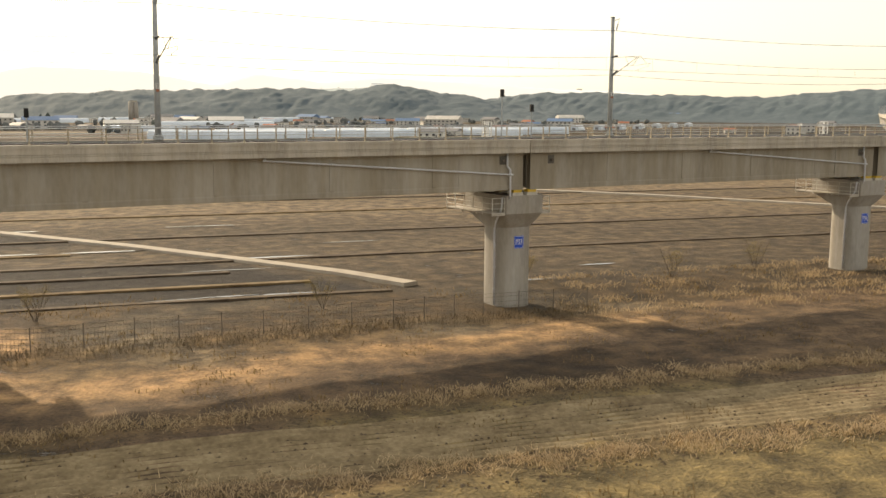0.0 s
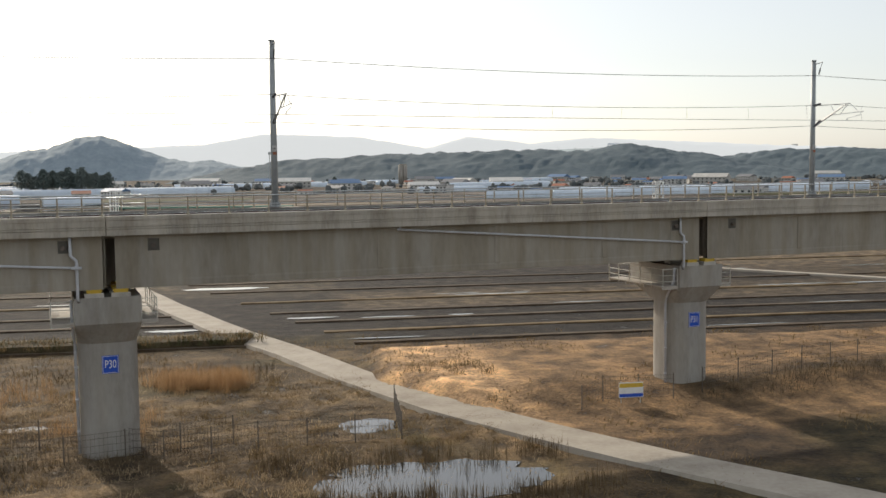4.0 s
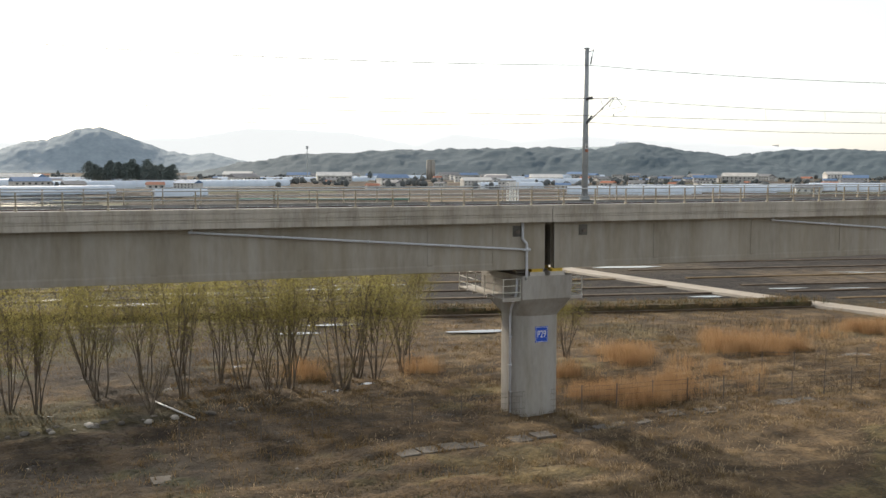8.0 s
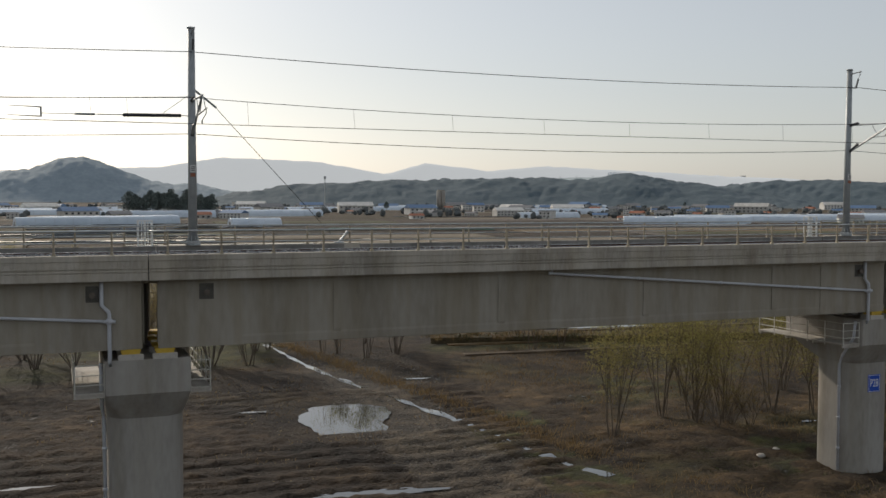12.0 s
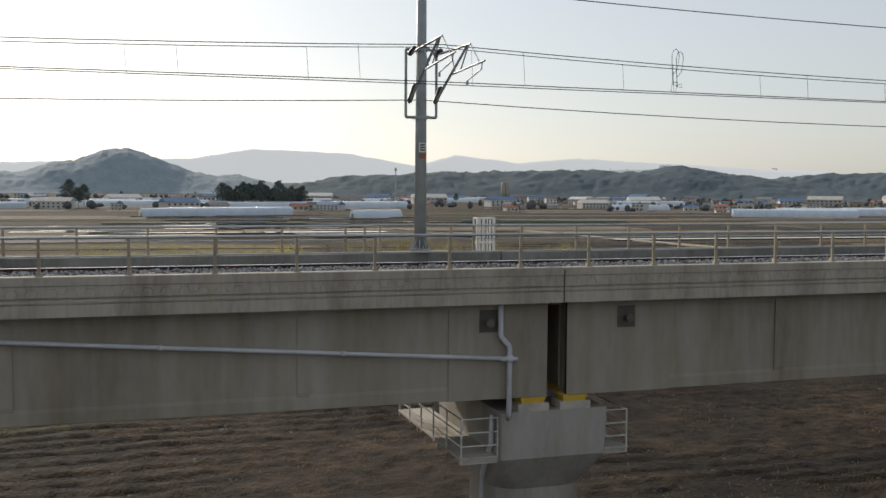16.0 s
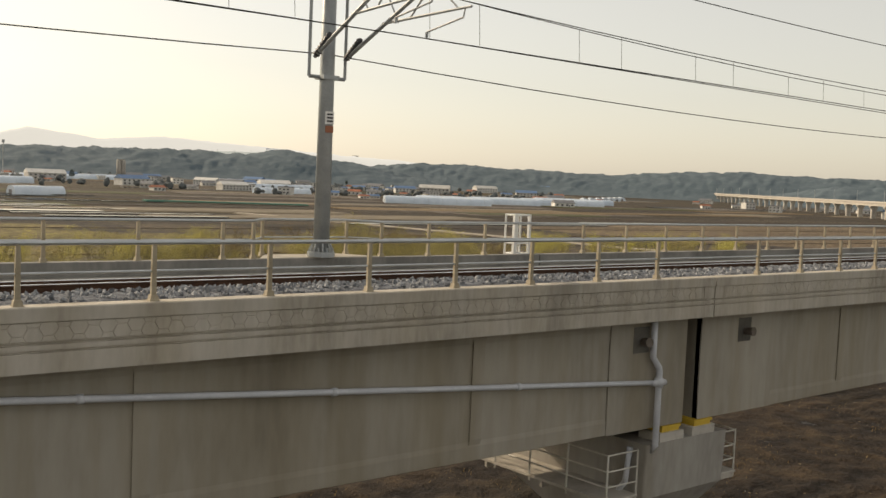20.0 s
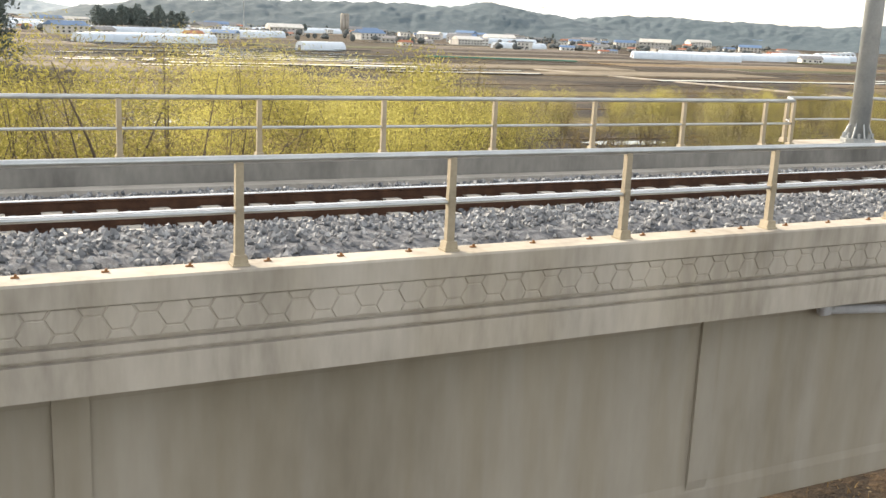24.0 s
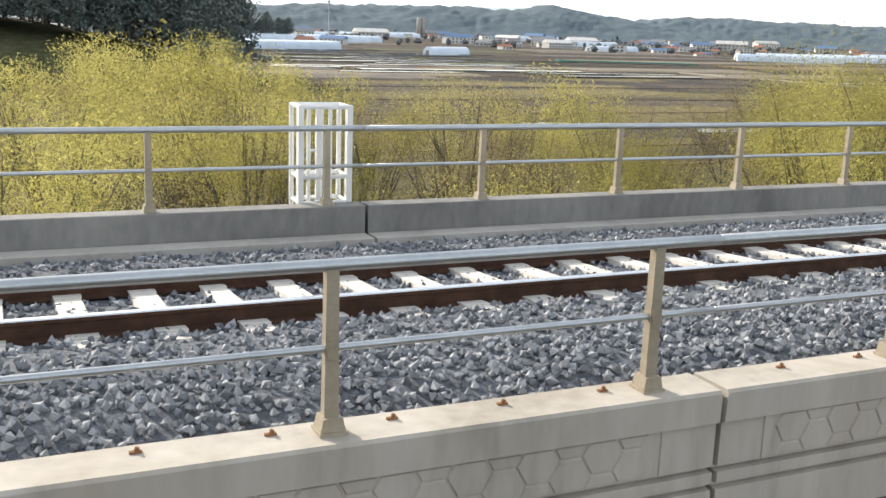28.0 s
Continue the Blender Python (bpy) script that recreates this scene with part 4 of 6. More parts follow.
stones("ballast_stones", -16, 36, [(0.33, 1.3, 0), (0.33, 1.9, 0), (1.0, 2.6, 0), (2.7, 4.1, 0), (4.2, 5.9, 0)], 52000, 0.038, 1)
stones("ballast_stones", 36, 80, [(0.33, 1.9, 0), (1.0, 2.6, 0), (2.7, 4.1, 0), (4.2, 5.9, 0)], 25000, 0.042, 2)
stones("ballast_stones", 80, 190, [(0.4, 2.6, 0), (0.4, 2.6, 0), (2.7, 5.4, 0)], 16000, 0.058, 3)


def rail(off, up):
    t = thing("rail", on(X0, off, 11.70 + up), "rusty-sided steel rail with a polished head", "rail", "rails of the track")
    inv = t.matrix_basis.inverted()
    web = [(-0.07, 11.70), (-0.07, 11.715), (-0.012, 11.735), (-0.012, 11.83), (-0.034, 11.84), (-0.034, 11.866), (0.034, 11.866), (0.034, 11.84), (0.012, 11.83), (0.012, 11.735), (0.07, 11.715), (0.07, 11.70)]
    head = [(-0.034, 11.866), (-0.03, 11.876), (0.03, 11.876), (0.034, 11.866)]
    for name, profile, mat, label in (("rail_web", web, RAILSIDE, ""), ("rail_head", head, RAILTOP, "polished running surface")):
        ob = swept(name, X0, X1, [(off + o, z + up) for o, z in profile], mat, t, label)
        ob.matrix_parent_inverse = inv


rail(2.68, 0.125)
rail(4.185, 0.015)


def sleeper_mesh():
    bm = bmesh.new()
    v = box(bm, (-0.13, -1.25, 11.56), (0.13, 1.25, 11.735))
    for q in v[4:]:
        q.co.x *= 0.8
    box(bm, (-0.11, -0.92, 11.735), (0.11, -0.6, 11.745))
    box(bm, (-0.11, 0.6, 11.735), (0.11, 0.92, 11.745))
    return mesh_of("sleeper", bm, SLEEPER)


SLEEPER_MESH = sleeper_mesh()
bed = thing("track_sleepers", on(0, 3.4, 11.56), "pale concrete sleepers set in the ballast", "sleepers")
inv = bed.matrix_basis.inverted()
x = -16.0
while x < 140:
    hang("sleeper", SLEEPER_MESH, bed, "", inv @ Matrix.Translation(on(x, 3.43, 11.80)) @ Matrix.Rotation(slope(x), 4, "Z") @ Matrix.Rotation(-0.073, 4, "X") @ Matrix.Translation((0, 0, -11.735)))
    x += 0.6

# ---- overhead line ----
bm = bmesh.new()
tube(bm, [(0, 0, 0), (0, 0, 0.1)], 0.03, 0.03, 6)
ANCHOR_BOLT = mesh_of("anchor_bolt", bm, MAST)
bm = bmesh.new()
tube(bm, [(0.3, 0, 0.16), (0.17, 0, 0.46)], 0.02, 0.02, 4)
GUSSET = mesh_of("gusset", bm, MAST)


def ribbed(bm, a, b, ribs, wide, thin):
    """A ribbed insulator as one turned body."""
    a, b = Vector(a), Vector(b)
    d = (b - a).normalized()
    u = d.cross(Vector((1, 0, 0)) if abs(d.x) < 0.9 else Vector((0, 0, 1))).normalized()
    w = d.cross(u)
    rings = []
    for i in range(ribs * 3 + 1):
        r = (thin, wide, wide * 0.8)[i % 3] if i < ribs * 3 else thin
        c = a.lerp(b, (i // 3 + (0, 0.3, 0.55)[i % 3]) / ribs)
        rings.append([bm.verts.new(c + (u * math.cos(k * math.pi / 4) + w * math.sin(k * math.pi / 4)) * r) for k in range(8)])
    for p, q in zip(rings, rings[1:]):
        for k in range(8):
            bm.faces.new((p[k], p[(k + 1) % 8], q[(k + 1) % 8], q[k]))
    bm.faces.new(rings[0][::-1])
    bm.faces.new(rings[-1])


def mast(x, kind):
    """A catenary mast on its pedestal: plain, double (two cantilevers in a frame) or anchor (with a tensioned wire)."""
    label = {"plain": "grey steel catenary mast with one cantilever arm", "double": "grey steel catenary mast with a square frame and two cantilevers",
             "anchor": "grey steel catenary mast anchoring a tensioned wire"}[kind]
    m = thing("catenary_mast", on(x, 6.35, 12.0), label, "mast", "catenary masts", yaw=slope(x))
    bm = bmesh.new()
    v = box(bm, (-1.7, -0.08, -0.9), (1.7, 0.85, 0.03))
    for q in v:
        q.co.x *= 0.62 if q.co.y > 0 else 1
    part("pedestal", bm, CONCRETE, m, "concrete pedestal")
    bm = bmesh.new()
    tube(bm, [(0, 0, 0.03), (0, 0, 9.35)], 0.195, 0.15, 14)
    tube(bm, [(0, 0, 9.35), (0, 0, 9.41)], 0.18, 0.18, 12)
    part("pole", bm, MAST, m, "", True)
    bm = bmesh.new()
    tube(bm, [(0, 0, 0.04), (0, 0, 0.16)], 0.33, 0.33, 12)
    part("base_flange", bm, MAST, m)
    for i in range(8):
        a = i * math.pi / 4
        hang("anchor_bolt", ANCHOR_BOLT, m, "", Matrix.Rotation(a, 4, "Z") @ Matrix.Translation((0.27, 0, 0.16)))
        hang("gusset", GUSSET, m, "", Matrix.Rotation(a + 0.39, 4, "Z"))
    bm = bmesh.new()
    box(bm, (-0.1, -0.2, 3.0), (0.1, -0.16, 3.16))
    part("warning_mark", bm, ROOF_RED, m, "small orange warning mark")
    bm = bmesh.new()
    tube(bm, [(0, 0.1, 9.1), (0, -0.85, 9.2)], 0.035, 0.035, 6)
    tube(bm, [(0, -0.85, 9.2), (0, -0.62, 8.75)], 0.02, 0.02, 6)
    tube(bm, [(0, 0, 8.35), (0, -0.55, 8.3)], 0.02, 0.02, 6)
    part("feeder_bracket", bm, MAST, m)
    bm = bmesh.new()
    ribbed(bm, (0, -0.66, 8.82), (0, -0.5, 8.36), 6, 0.06, 0.03)
    part("feeder_insulator", bm, INSUL, m, "", True)
    bm = bmesh.new()
    box(bm, (-0.11, -0.19, 3.2), (0.11, -0.15, 3.5))
    plate = part("number_plate", bm, WHITE, m, "small white plate on the mast")
    bm = bmesh.new()
    for i in range(3):
        box(bm, (-0.08, -0.195, 3.25 + 0.08 * i), (0.08, -0.191, 3.29 + 0.08 * i))
    part("plate_marks", bm, DARK, plate)
    arms = [(0.0, 0.0)] if kind != "double" else [(-0.42, 0.15), (0.42, -0.05)]
    if kind == "double":
        bm = bmesh.new()
        for s in (-0.5, 0.5):
            tube(bm, [(s, 0, 4.3), (s, 0, 6.42)], 0.045, 0.045, 4)
        for z in (4.3, 6.42):
            tube(bm, [(-0.5, 0, z), (0.5, 0, z)], 0.045, 0.045, 4)
            box(bm, (-0.22, -0.2, z - 0.05), (0.22, 0.2, z + 0.05))
        part("cantilever_frame", bm, MAST, m, "square steel frame")
    for ax, dz in arms:
        bm = bmesh.new()
        tube(bm, [(ax, -0.1, 6.25), (ax, -3.5, 6.2 + dz)], 0.04, 0.035, 6)
        tube(bm, [(ax, -0.1, 4.75), (ax, -3.1, 6.14 + dz)], 0.05, 0.042, 6)
        tube(bm, [(ax, -1.6, 5.5 + dz * 0.5), (ax, -4.7, 5.6 + dz)], 0.032, 0.028, 6)
        tube(bm, [(ax, -2.6, 5.53 + dz), (ax, -3.3, 6.16 + dz)], 0.024, 0.024, 6)
        tube(bm, [(ax, -2.2, 5.5 + dz), (ax, -1.7, 6.22 + dz * 0.5)], 0.02, 0.02, 6)
        tube(bm, [(ax, -4.5, 5.6 + dz), (ax, -4.45, 5.4 + dz), (ax, -3.25, 5.2 + dz)], 0.022, 0.02, 6)
        tube(bm, [(ax, -3.25, 5.2 + dz), (ax, -3.25, 5.08 + dz)], 0.035, 0.035, 6)
        tube(bm, [(ax, -3.5, 6.2 + dz), (ax, -4.3, 5.58 + dz)], 0.02, 0.02, 6)
        part("cantilever", bm, MAST, m)
        for a, b in (((ax, -0.15, 6.26), (ax, -0.75, 6.33 + dz * 0.2)), ((ax, -0.15, 4.78), (ax, -0.75, 5.2 + dz * 0.2))):
            bm = bmesh.new()
            ribbed(bm, a, b, 7, 0.09, 0.05)
            part("insulator", bm, INSUL, m, "dark ribbed insulator", True)
    if kind == "anchor":
        bm = bmesh.new()
        ribbed(bm, (-0.45, 0, 5.62), (-2.85, 0, 5.58), 18, 0.10, 0.06)
        part("tension_insulator", bm, INSUL, m, "long dark ribbed insulator", True)
        bm = bmesh.new()
        tube(bm, [(-0.15, 0, 5.62), (-3.9, 0, 5.57)], 0.022, 0.022, 6)
        tube(bm, [(-3.95, 0, 5.57), (-4.75, 0, 5.56)], 0.05, 0.05, 6)
        tube(bm, [(-4.75, 0, 5.56), (-6.05, 0, 5.55)], 0.015, 0.015, 6)
        tube(bm, [(-6.05, 0, 5.4), (-6.05, 0, 5.82)], 0.045, 0.045, 6)
        for dz in (5.42, 5.80):
            tube(bm, [(-6.05, 0, dz), (-7.3, -0.4, dz)], 0.03, 0.012, 6)
        tube(bm, [(-1.2, 0, 5.7), (0, 0, 6.6)], 0.012, 0.012, 6)
        tube(bm, [(0.1, 0, 6.75), (1.05, 0, 6.0)], 0.05, 0.05, 6)
        part("tension_rod", bm, MAST, m)
    return m


KINDS = {MAST_X[1]: "anchor", MAST_X[2]: "double", MAST_X[3]: "double", MAST_X[4]: "double", MAST_X[5]: "anchor"}
for x in MAST_X:
    mast(x, KINDS.get(x, "plain"))


def wire(name, pts, r, label, group="overhead wires"):
    bm = bmesh.new()
    tube(bm, pts, r, r, 5, False)
    return tagged(new(name, mesh_of(name, bm, WIRE)), label, "wire", group)


def sagging(off, z, sag, r, name, label, x_from=None, x_to=None, lift=0.0):
    pts = []
    ms = [m for m in MAST_X if (x_from is None or m >= x_from) and (x_to is None or m <= x_to)]
    for a, b in zip(ms, ms[1:]):
        for i in range(12):
            t = i / 12
            o = off + (0.2 if ms.index(a) % 2 else -0.2) * (1 - 2 * t) * (1 if name != "return_wire" else 0)
            pts.append(on(a + (b - a) * t, o, z - sag * 4 * t * (1 - t) + lift))
    pts.append(on(ms[-1], off, z + lift))
    wire(name, pts, r, label)


sagging(5.9, 20.33, 0.35, 0.017, "feeder_wire", "dark feeder wire along the mast tops")
sagging(6.35, 16.85, 0.4, 0.0150, "return_wire", "dark return wire along the masts")
sagging(3.4, 18.15, 0.42, 0.0135, "messenger_wire", "dark messenger wire over the track")
sagging(3.4, 17.1, 0.04, 0.0140, "contact_wire", "dark copper contact wire over the track")
sagging(3.9, 18.2, 0.5, 0.0125, "messenger_wire", "second messenger wire of the overlap", 17, 177)
sagging(3.9, 17.12, 0.04, 0.0130, "contact_wire", "second contact wire of the overlap", 17, 177)


def droppers():
    for off, zm, zc, sag, a0, a1 in ((3.4, 18.15, 17.1, 0.42, -30, 440), (3.9, 18.2, 17.12, 0.5, 17, 177)):
        ms = [m for m in MAST_X if a0 <= m <= a1]
        for a, b in zip(ms, ms[1:]):
            n = 8
            for i in range(n):
                t = (i + (0.5 if off < 3.6 else 0.22)) / n
                x = a + (b - a) * t
                o = off + (0.2 if ms.index(a) % 2 else -0.2) * (1 - 2 * t)
                wire("dropper_wire", [on(x, o, zm - sag * 4 * t * (1 - t)), on(x + 0.06, o, zc - 0.02)], 0.006, "thin dropper between messenger and contact wire", "dropper wires")


droppers()
# looped jumper wires of the overlap
for x, o in ((142.75, 3.4), (143.15, 3.9)):
    loop = [(0.0, 17.11), (0.02, 17.35), (0.2, 17.42), (0.22, 17.3), (0.05, 17.32), (0.02, 17.7), (0.0, 18.2), (0.04, 18.36), (0.13, 18.42), (0.22, 18.36), (0.25, 18.2), (0.2, 17.8), (0.02, 17.6)]
    wire("jumper_wire", [on(x + a, o, z) for a, z in loop], 0.010, "looped jumper wire between messenger and contact wires")
wire("guy_wire", [on(MAST_X[5] + 1.0, 6.4, 18.02), on(181.1, 6.5, 12.4)], 0.014, "steel guy wire from the mast down to the deck")
wire("guy_wire", [on(MAST_X[1], 6.5, 18.4), on(12.05, 6.6, 12.45)], 0.018, "steel guy wire from the mast down to its anchor block")


def anchor(x):
    t = thing("guy_anchor", on(x, 6.45, 12.0), "pale concrete anchor block with a steel guy fitting", "anchor block")
    bm = bmesh.new()
    v = box(bm, (-1.0, -0.16, -0.35), (1.0, 0.6, 0.05))
    for q in v[4:]:
        q.co.x *= 0.9
    part("block", bm, CONCRETE, t)
    bm = bmesh.new()
    box(bm, (-0.22, -0.16, 0.05), (0.22, 0.16, 0.1))
    tube(bm, [(0, 0, 0.1), (0.35, 0, 0.5)], 0.06, 0.05, 8)
    tube(bm, [(0.35, 0, 0.5), (0.42, 0, 0.56)], 0.09, 0.09, 8)
    part("guy_fitting", bm, STEEL, t)


anchor(11.75)
anchor(181.4)


def ladder_cage():
    """A white cage round the ladder that leads down to a pier's platform."""
    t = thing("ladder_cage", (0, 0, 0), "white painted steel ladder cage at the inner parapet", "ladder cage", "ladder cages")
    for x in (-0.29, 0.29):
        bm = bmesh.new()
        box(bm, (x - 0.032, -0.05, -1.2), (x + 0.032, 0.04, 1.12))
        part("side_rail", bm, WHITE, t)
    for x in (-0.29, 0.29):
        bm = bmesh.new()
        tube(bm, [(x, 0.36, -1.2), (x, 0.36, 1.12)], 0.03, 0.03, 6)
        part("back_upright", bm, WHITE, t)
    for z in (-0.6, 0.0, 0.3, 1.1):
        bm = bmesh.new()
        tube(bm, [(-0.29, -0.02, z), (-0.29, 0.36, z), (0.29, 0.36, z), (0.29, -0.02, z), (-0.29, -0.02, z)], 0.028, 0.028, 6)
        part("hoop", bm, WHITE, t)
    for x in (-0.13, 0.0, 0.13):
        bm = bmesh.new()
        tube(bm, [(x, 0.2, -1.2), (x, 0.2, 1.1)], 0.025 if x else 0.05, 0.025 if x else 0.05, 6)
        part("ladder_upright", bm, WHITE, t)
    for i in range(8):
        bm = bmesh.new()
        tube(bm, [(-0.14, 0.2, -1.1 + i * 0.28), (0.14, 0.2, -1.1 + i * 0.28)], 0.014, 0.014, 6)
        part("rung", bm, WHITE, t)
    return t


cage = ladder_cage()
cage.matrix_basis = Matrix.Translation(on(JOINT[22] - 0.4, 6.62, 12.0))
for k in range(23, 36):
    if k != 22:
        x = JOINT[k] - 0.45
        copy_thing(cage, Matrix.Translation(on(x, 6.62, 12.0)) @ Matrix.Rotation(slope(x), 4, "Z"))


def signal(x, off, h, label):
    t = thing("track_signal", on(x, off, 12.0), label, "signal")
    bm = bmesh.new()
    tube(bm, [(0, 0, -0.4), (0, 0, h)], 0.06, 0.05, 8)
    part("signal_post", bm, MAST, t)
    bm = bmesh.new()
    box(bm, (-0.13, -0.1, h), (0.13, 0.1, h + 0.55))
    box(bm, (-0.15, -0.2, h + 0.06), (0.15, -0.1, h + 0.09))
    box(bm, (-0.15, -0.2, h + 0.32), (0.15, -0.1, h + 0.35))
    part("signal_head", bm, DARK, t, "black signal housing")


signal(162.6, 6.35, 1.1, "small black signal on a post at the parapet")
signal(352.2, 6.35, 1.4, "small black signal on a post at the parapet")
signal(388.0, 6.35, 1.9, "small black signal on a post at the parapet")
signal(385.3, 6.35, 3.0, "small black signal on a tall post at the parapet")


# ---- plants ----
def limb(bm, p, d, length, r, depth, rng, tips, n=5, spread=0.55, up=0.25):
    pts = [p]
    for i in range(3):
        d = (d + Vector((rng.uniform(-1, 1), rng.uniform(-1, 1), rng.uniform(-0.3, 0.6))) * 0.12).normalized()
        pts.append(pts[-1] + d * length / 3)
    tube(bm, pts, r, r * 0.5, n if r > 0.03 else 3, False)
    if depth == 0:
        tips.append((pts[-1], d))
        tips.append((pts[-2], d))
        return
    if depth == 1:
        tips.append((pts[2], d))
    for i in range(3 if depth > 1 else 4):
        nd = (d + Vector((rng.uniform(-1, 1), rng.uniform(-1, 1), rng.uniform(-0.4, 0.8) * 0.6 + up)) * spread).normalized()
        limb(bm, pts[-1 - (i % 2)], nd, length * rng.uniform(0.55, 0.8), r * 0.55, depth - 1, rng, tips, n, spread, up)


def leaf_cloud(tips, rng, per, reach, size, droop=0.25):
    verts, faces = [], []
    for p, d in tips:
        for _ in range(per):
            c = p + Vector((rng.gauss(0, 1), rng.gauss(0, 1), rng.gauss(0, 0.8) - droop)) * reach
            a = Vector((rng.uniform(-1, 1), rng.uniform(-1, 1), rng.uniform(-1.2, 0.5))).normalized()
            b = a.cross(Vector((rng.uniform(-1, 1), rng.uniform(-1, 1), rng.uniform(-1, 1)))).normalized()
            s = size * rng.uniform(0.6, 1.4)
            i = len(verts)
            verts += [tuple(c - a * s), tuple(c + b * s * 0.45), tuple(c + a * s), tuple(c - b * s * 0.45)]
            faces.append((i, i + 1, i + 2, i + 3))
    return verts, faces


def shoot(bm, verts, faces, p, d, length, droop, leaves, size, spray, rng):
    """A thin switch that bends over, with buds and leaves along it."""
    pts = [p, p + d * length * 0.5, p + d * length * 0.95 - Vector((0, 0, droop * length * 0.35))]
    tube(bm, pts, 0.014, 0.004, 3, False)
    for _ in range(leaves):
        q = rng.uniform(0.1, 1.12)
        c = p + d * length * q - Vector((0, 0, droop * length * 0.35 * q * q)) + Vector((rng.gauss(0, 1), rng.gauss(0, 1), rng.gauss(0, 0.8))) * spray
        a = Vector((rng.gauss(0, 0.8), rng.gauss(0, 0.8), rng.choice((-1, 1)))).normalized() * 1.7
        b = a.cross(Vector((rng.uniform(-1, 1), rng.uniform(-1, 1), rng.uniform(-1, 1)))).normalized() * 0.5
        s = size * rng.uniform(0.6, 1.4)
        i = len(verts)
        verts += [tuple(c - a * s), tuple(c + b * s), tuple(c + a * s)]
        faces.append((i, i + 1, i + 2))


def puff(verts, faces, c, r, count, size, rng):
    """A loose rounded mass of small leaves, thicker towards its skin."""
    for _ in range(count):
        d = Vector((rng.gauss(0, 1), rng.gauss(0, 1), rng.gauss(0.15, 1))).normalized()
        q = c + Vector((d.x, d.y, d.z * 0.85)) * r * (0.35 + 0.75 * rng.random() ** 0.6)
        a = Vector((rng.gauss(0, 1), rng.gauss(0, 1), rng.gauss(0, 1))).normalized() * 1.35
        b = a.cross(Vector((rng.uniform(-1, 1), rng.uniform(-1, 1), rng.uniform(-1, 1)))).normalized() * 0.6
        s = size * rng.uniform(0.6, 1.4)
        i = len(verts)
        verts += [tuple(q - a * s), tuple(q + b * s), tuple(q + a * s)]
        faces.append((i, i + 1, i + 2))


def willow(seed, height, stems, shoots, leaves, leaf, label, size=0.06, lean=0.3, wide=0.8, droop=0.3, first=0.3, spray=0.14, thick=1.0, puffs=0, each=400, forks=2, spread=1.0):
    """Several crooked stems fanning out of one foot, each forking, with long switches on the upper part."""
    rng = random.Random(seed)
    t = thing("willow_tree", (0, -500, -40), label, "tree", "willows by the viaduct")
    bm, verts, faces = bmesh.new(), [], []
    limbs = []
    for i in range(stems):
        a = 2 * math.pi * i / stems + rng.uniform(-0.6, 0.6)
        out = Vector((math.cos(a), math.sin(a), 0))
        top, tilt = height * rng.uniform(0.62, 0.9), lean * rng.uniform(0.35, 1.35)
        bend = Vector((rng.uniform(-1, 1), rng.uniform(-1, 1), 0)) * height * 0.03
        stem = [out * 0.12 + out * height * tilt * q ** 1.1 + bend * math.sin(q * 5 + i) + Vector((0, 0, top * q - 0.2)) for q in (0, 0.2, 0.4, 0.6, 0.8, 1.0)]
        r = 0.010 * height * thick * rng.uniform(0.65, 1.25)
        tube(bm, stem, r, 0.014, 5, False)
        limbs.append((stem, out, first))
        for _ in range(forks):
            q = rng.uniform(0.22, 0.55)
            j = int(q * 5)
            p = stem[j].lerp(stem[j + 1], q * 5 - j)
            b = a + rng.uniform(-1.5, 1.5)
            side = Vector((math.cos(b), math.sin(b), 0))
            rise = (top - p.z) * rng.uniform(0.6, 0.95)
            fork = [p + side * rise * tilt * 1.5 * u ** 0.9 + bend * 0.6 * math.sin(u * 4) + Vector((0, 0, rise * u)) for u in (0, 0.2, 0.4, 0.6, 0.8, 1.0)]
            tube(bm, fork, r * 0.55, 0.010, 4, False)
            limbs.append((fork, side, 0.25))
    for k in range(stems * shoots):
        stem, out, low = limbs[k % len(limbs)]
        q = low + (1 - low) * rng.random() ** 0.85
        j = min(4, int(q * 5))
        p = stem[j].lerp(stem[j + 1], q * 5 - j)
        b = rng.uniform(0, 6.28)
        d = (Vector((math.cos(b), math.sin(b), 0)) * wide * rng.uniform(0.3, 1.1) + out * 0.25 * wide + Vector((0, 0, rng.uniform(0.35, 1.1)))).normalized()
        shoot(bm, verts, faces, p, d, height * rng.uniform(0.12, 0.25) * (1.2 - 0.45 * q), droop, leaves, size, spray, rng)
    for i in range(puffs):
        stem, out, low = limbs[rng.randrange(len(limbs))]
        q = rng.uniform(0.42, 1.05) if i % 3 else rng.uniform(0.85, 1.05)
        j = min(4, int(q * 5))
        c = stem[j].lerp(stem[j + 1], q * 5 - j) + Vector((rng.gauss(0, 1), rng.gauss(0, 1), rng.gauss(0, 0.7))) * height * 0.05
        puff(verts, faces, c, height * rng.uniform(0.085, 0.15) * spread, each, size, rng)
    part("trunk", bm, BARK, t)
    hang("crown", mesh_from("crown", verts, faces, leaf), t, "loose crown of fresh buds and twigs")
    return t


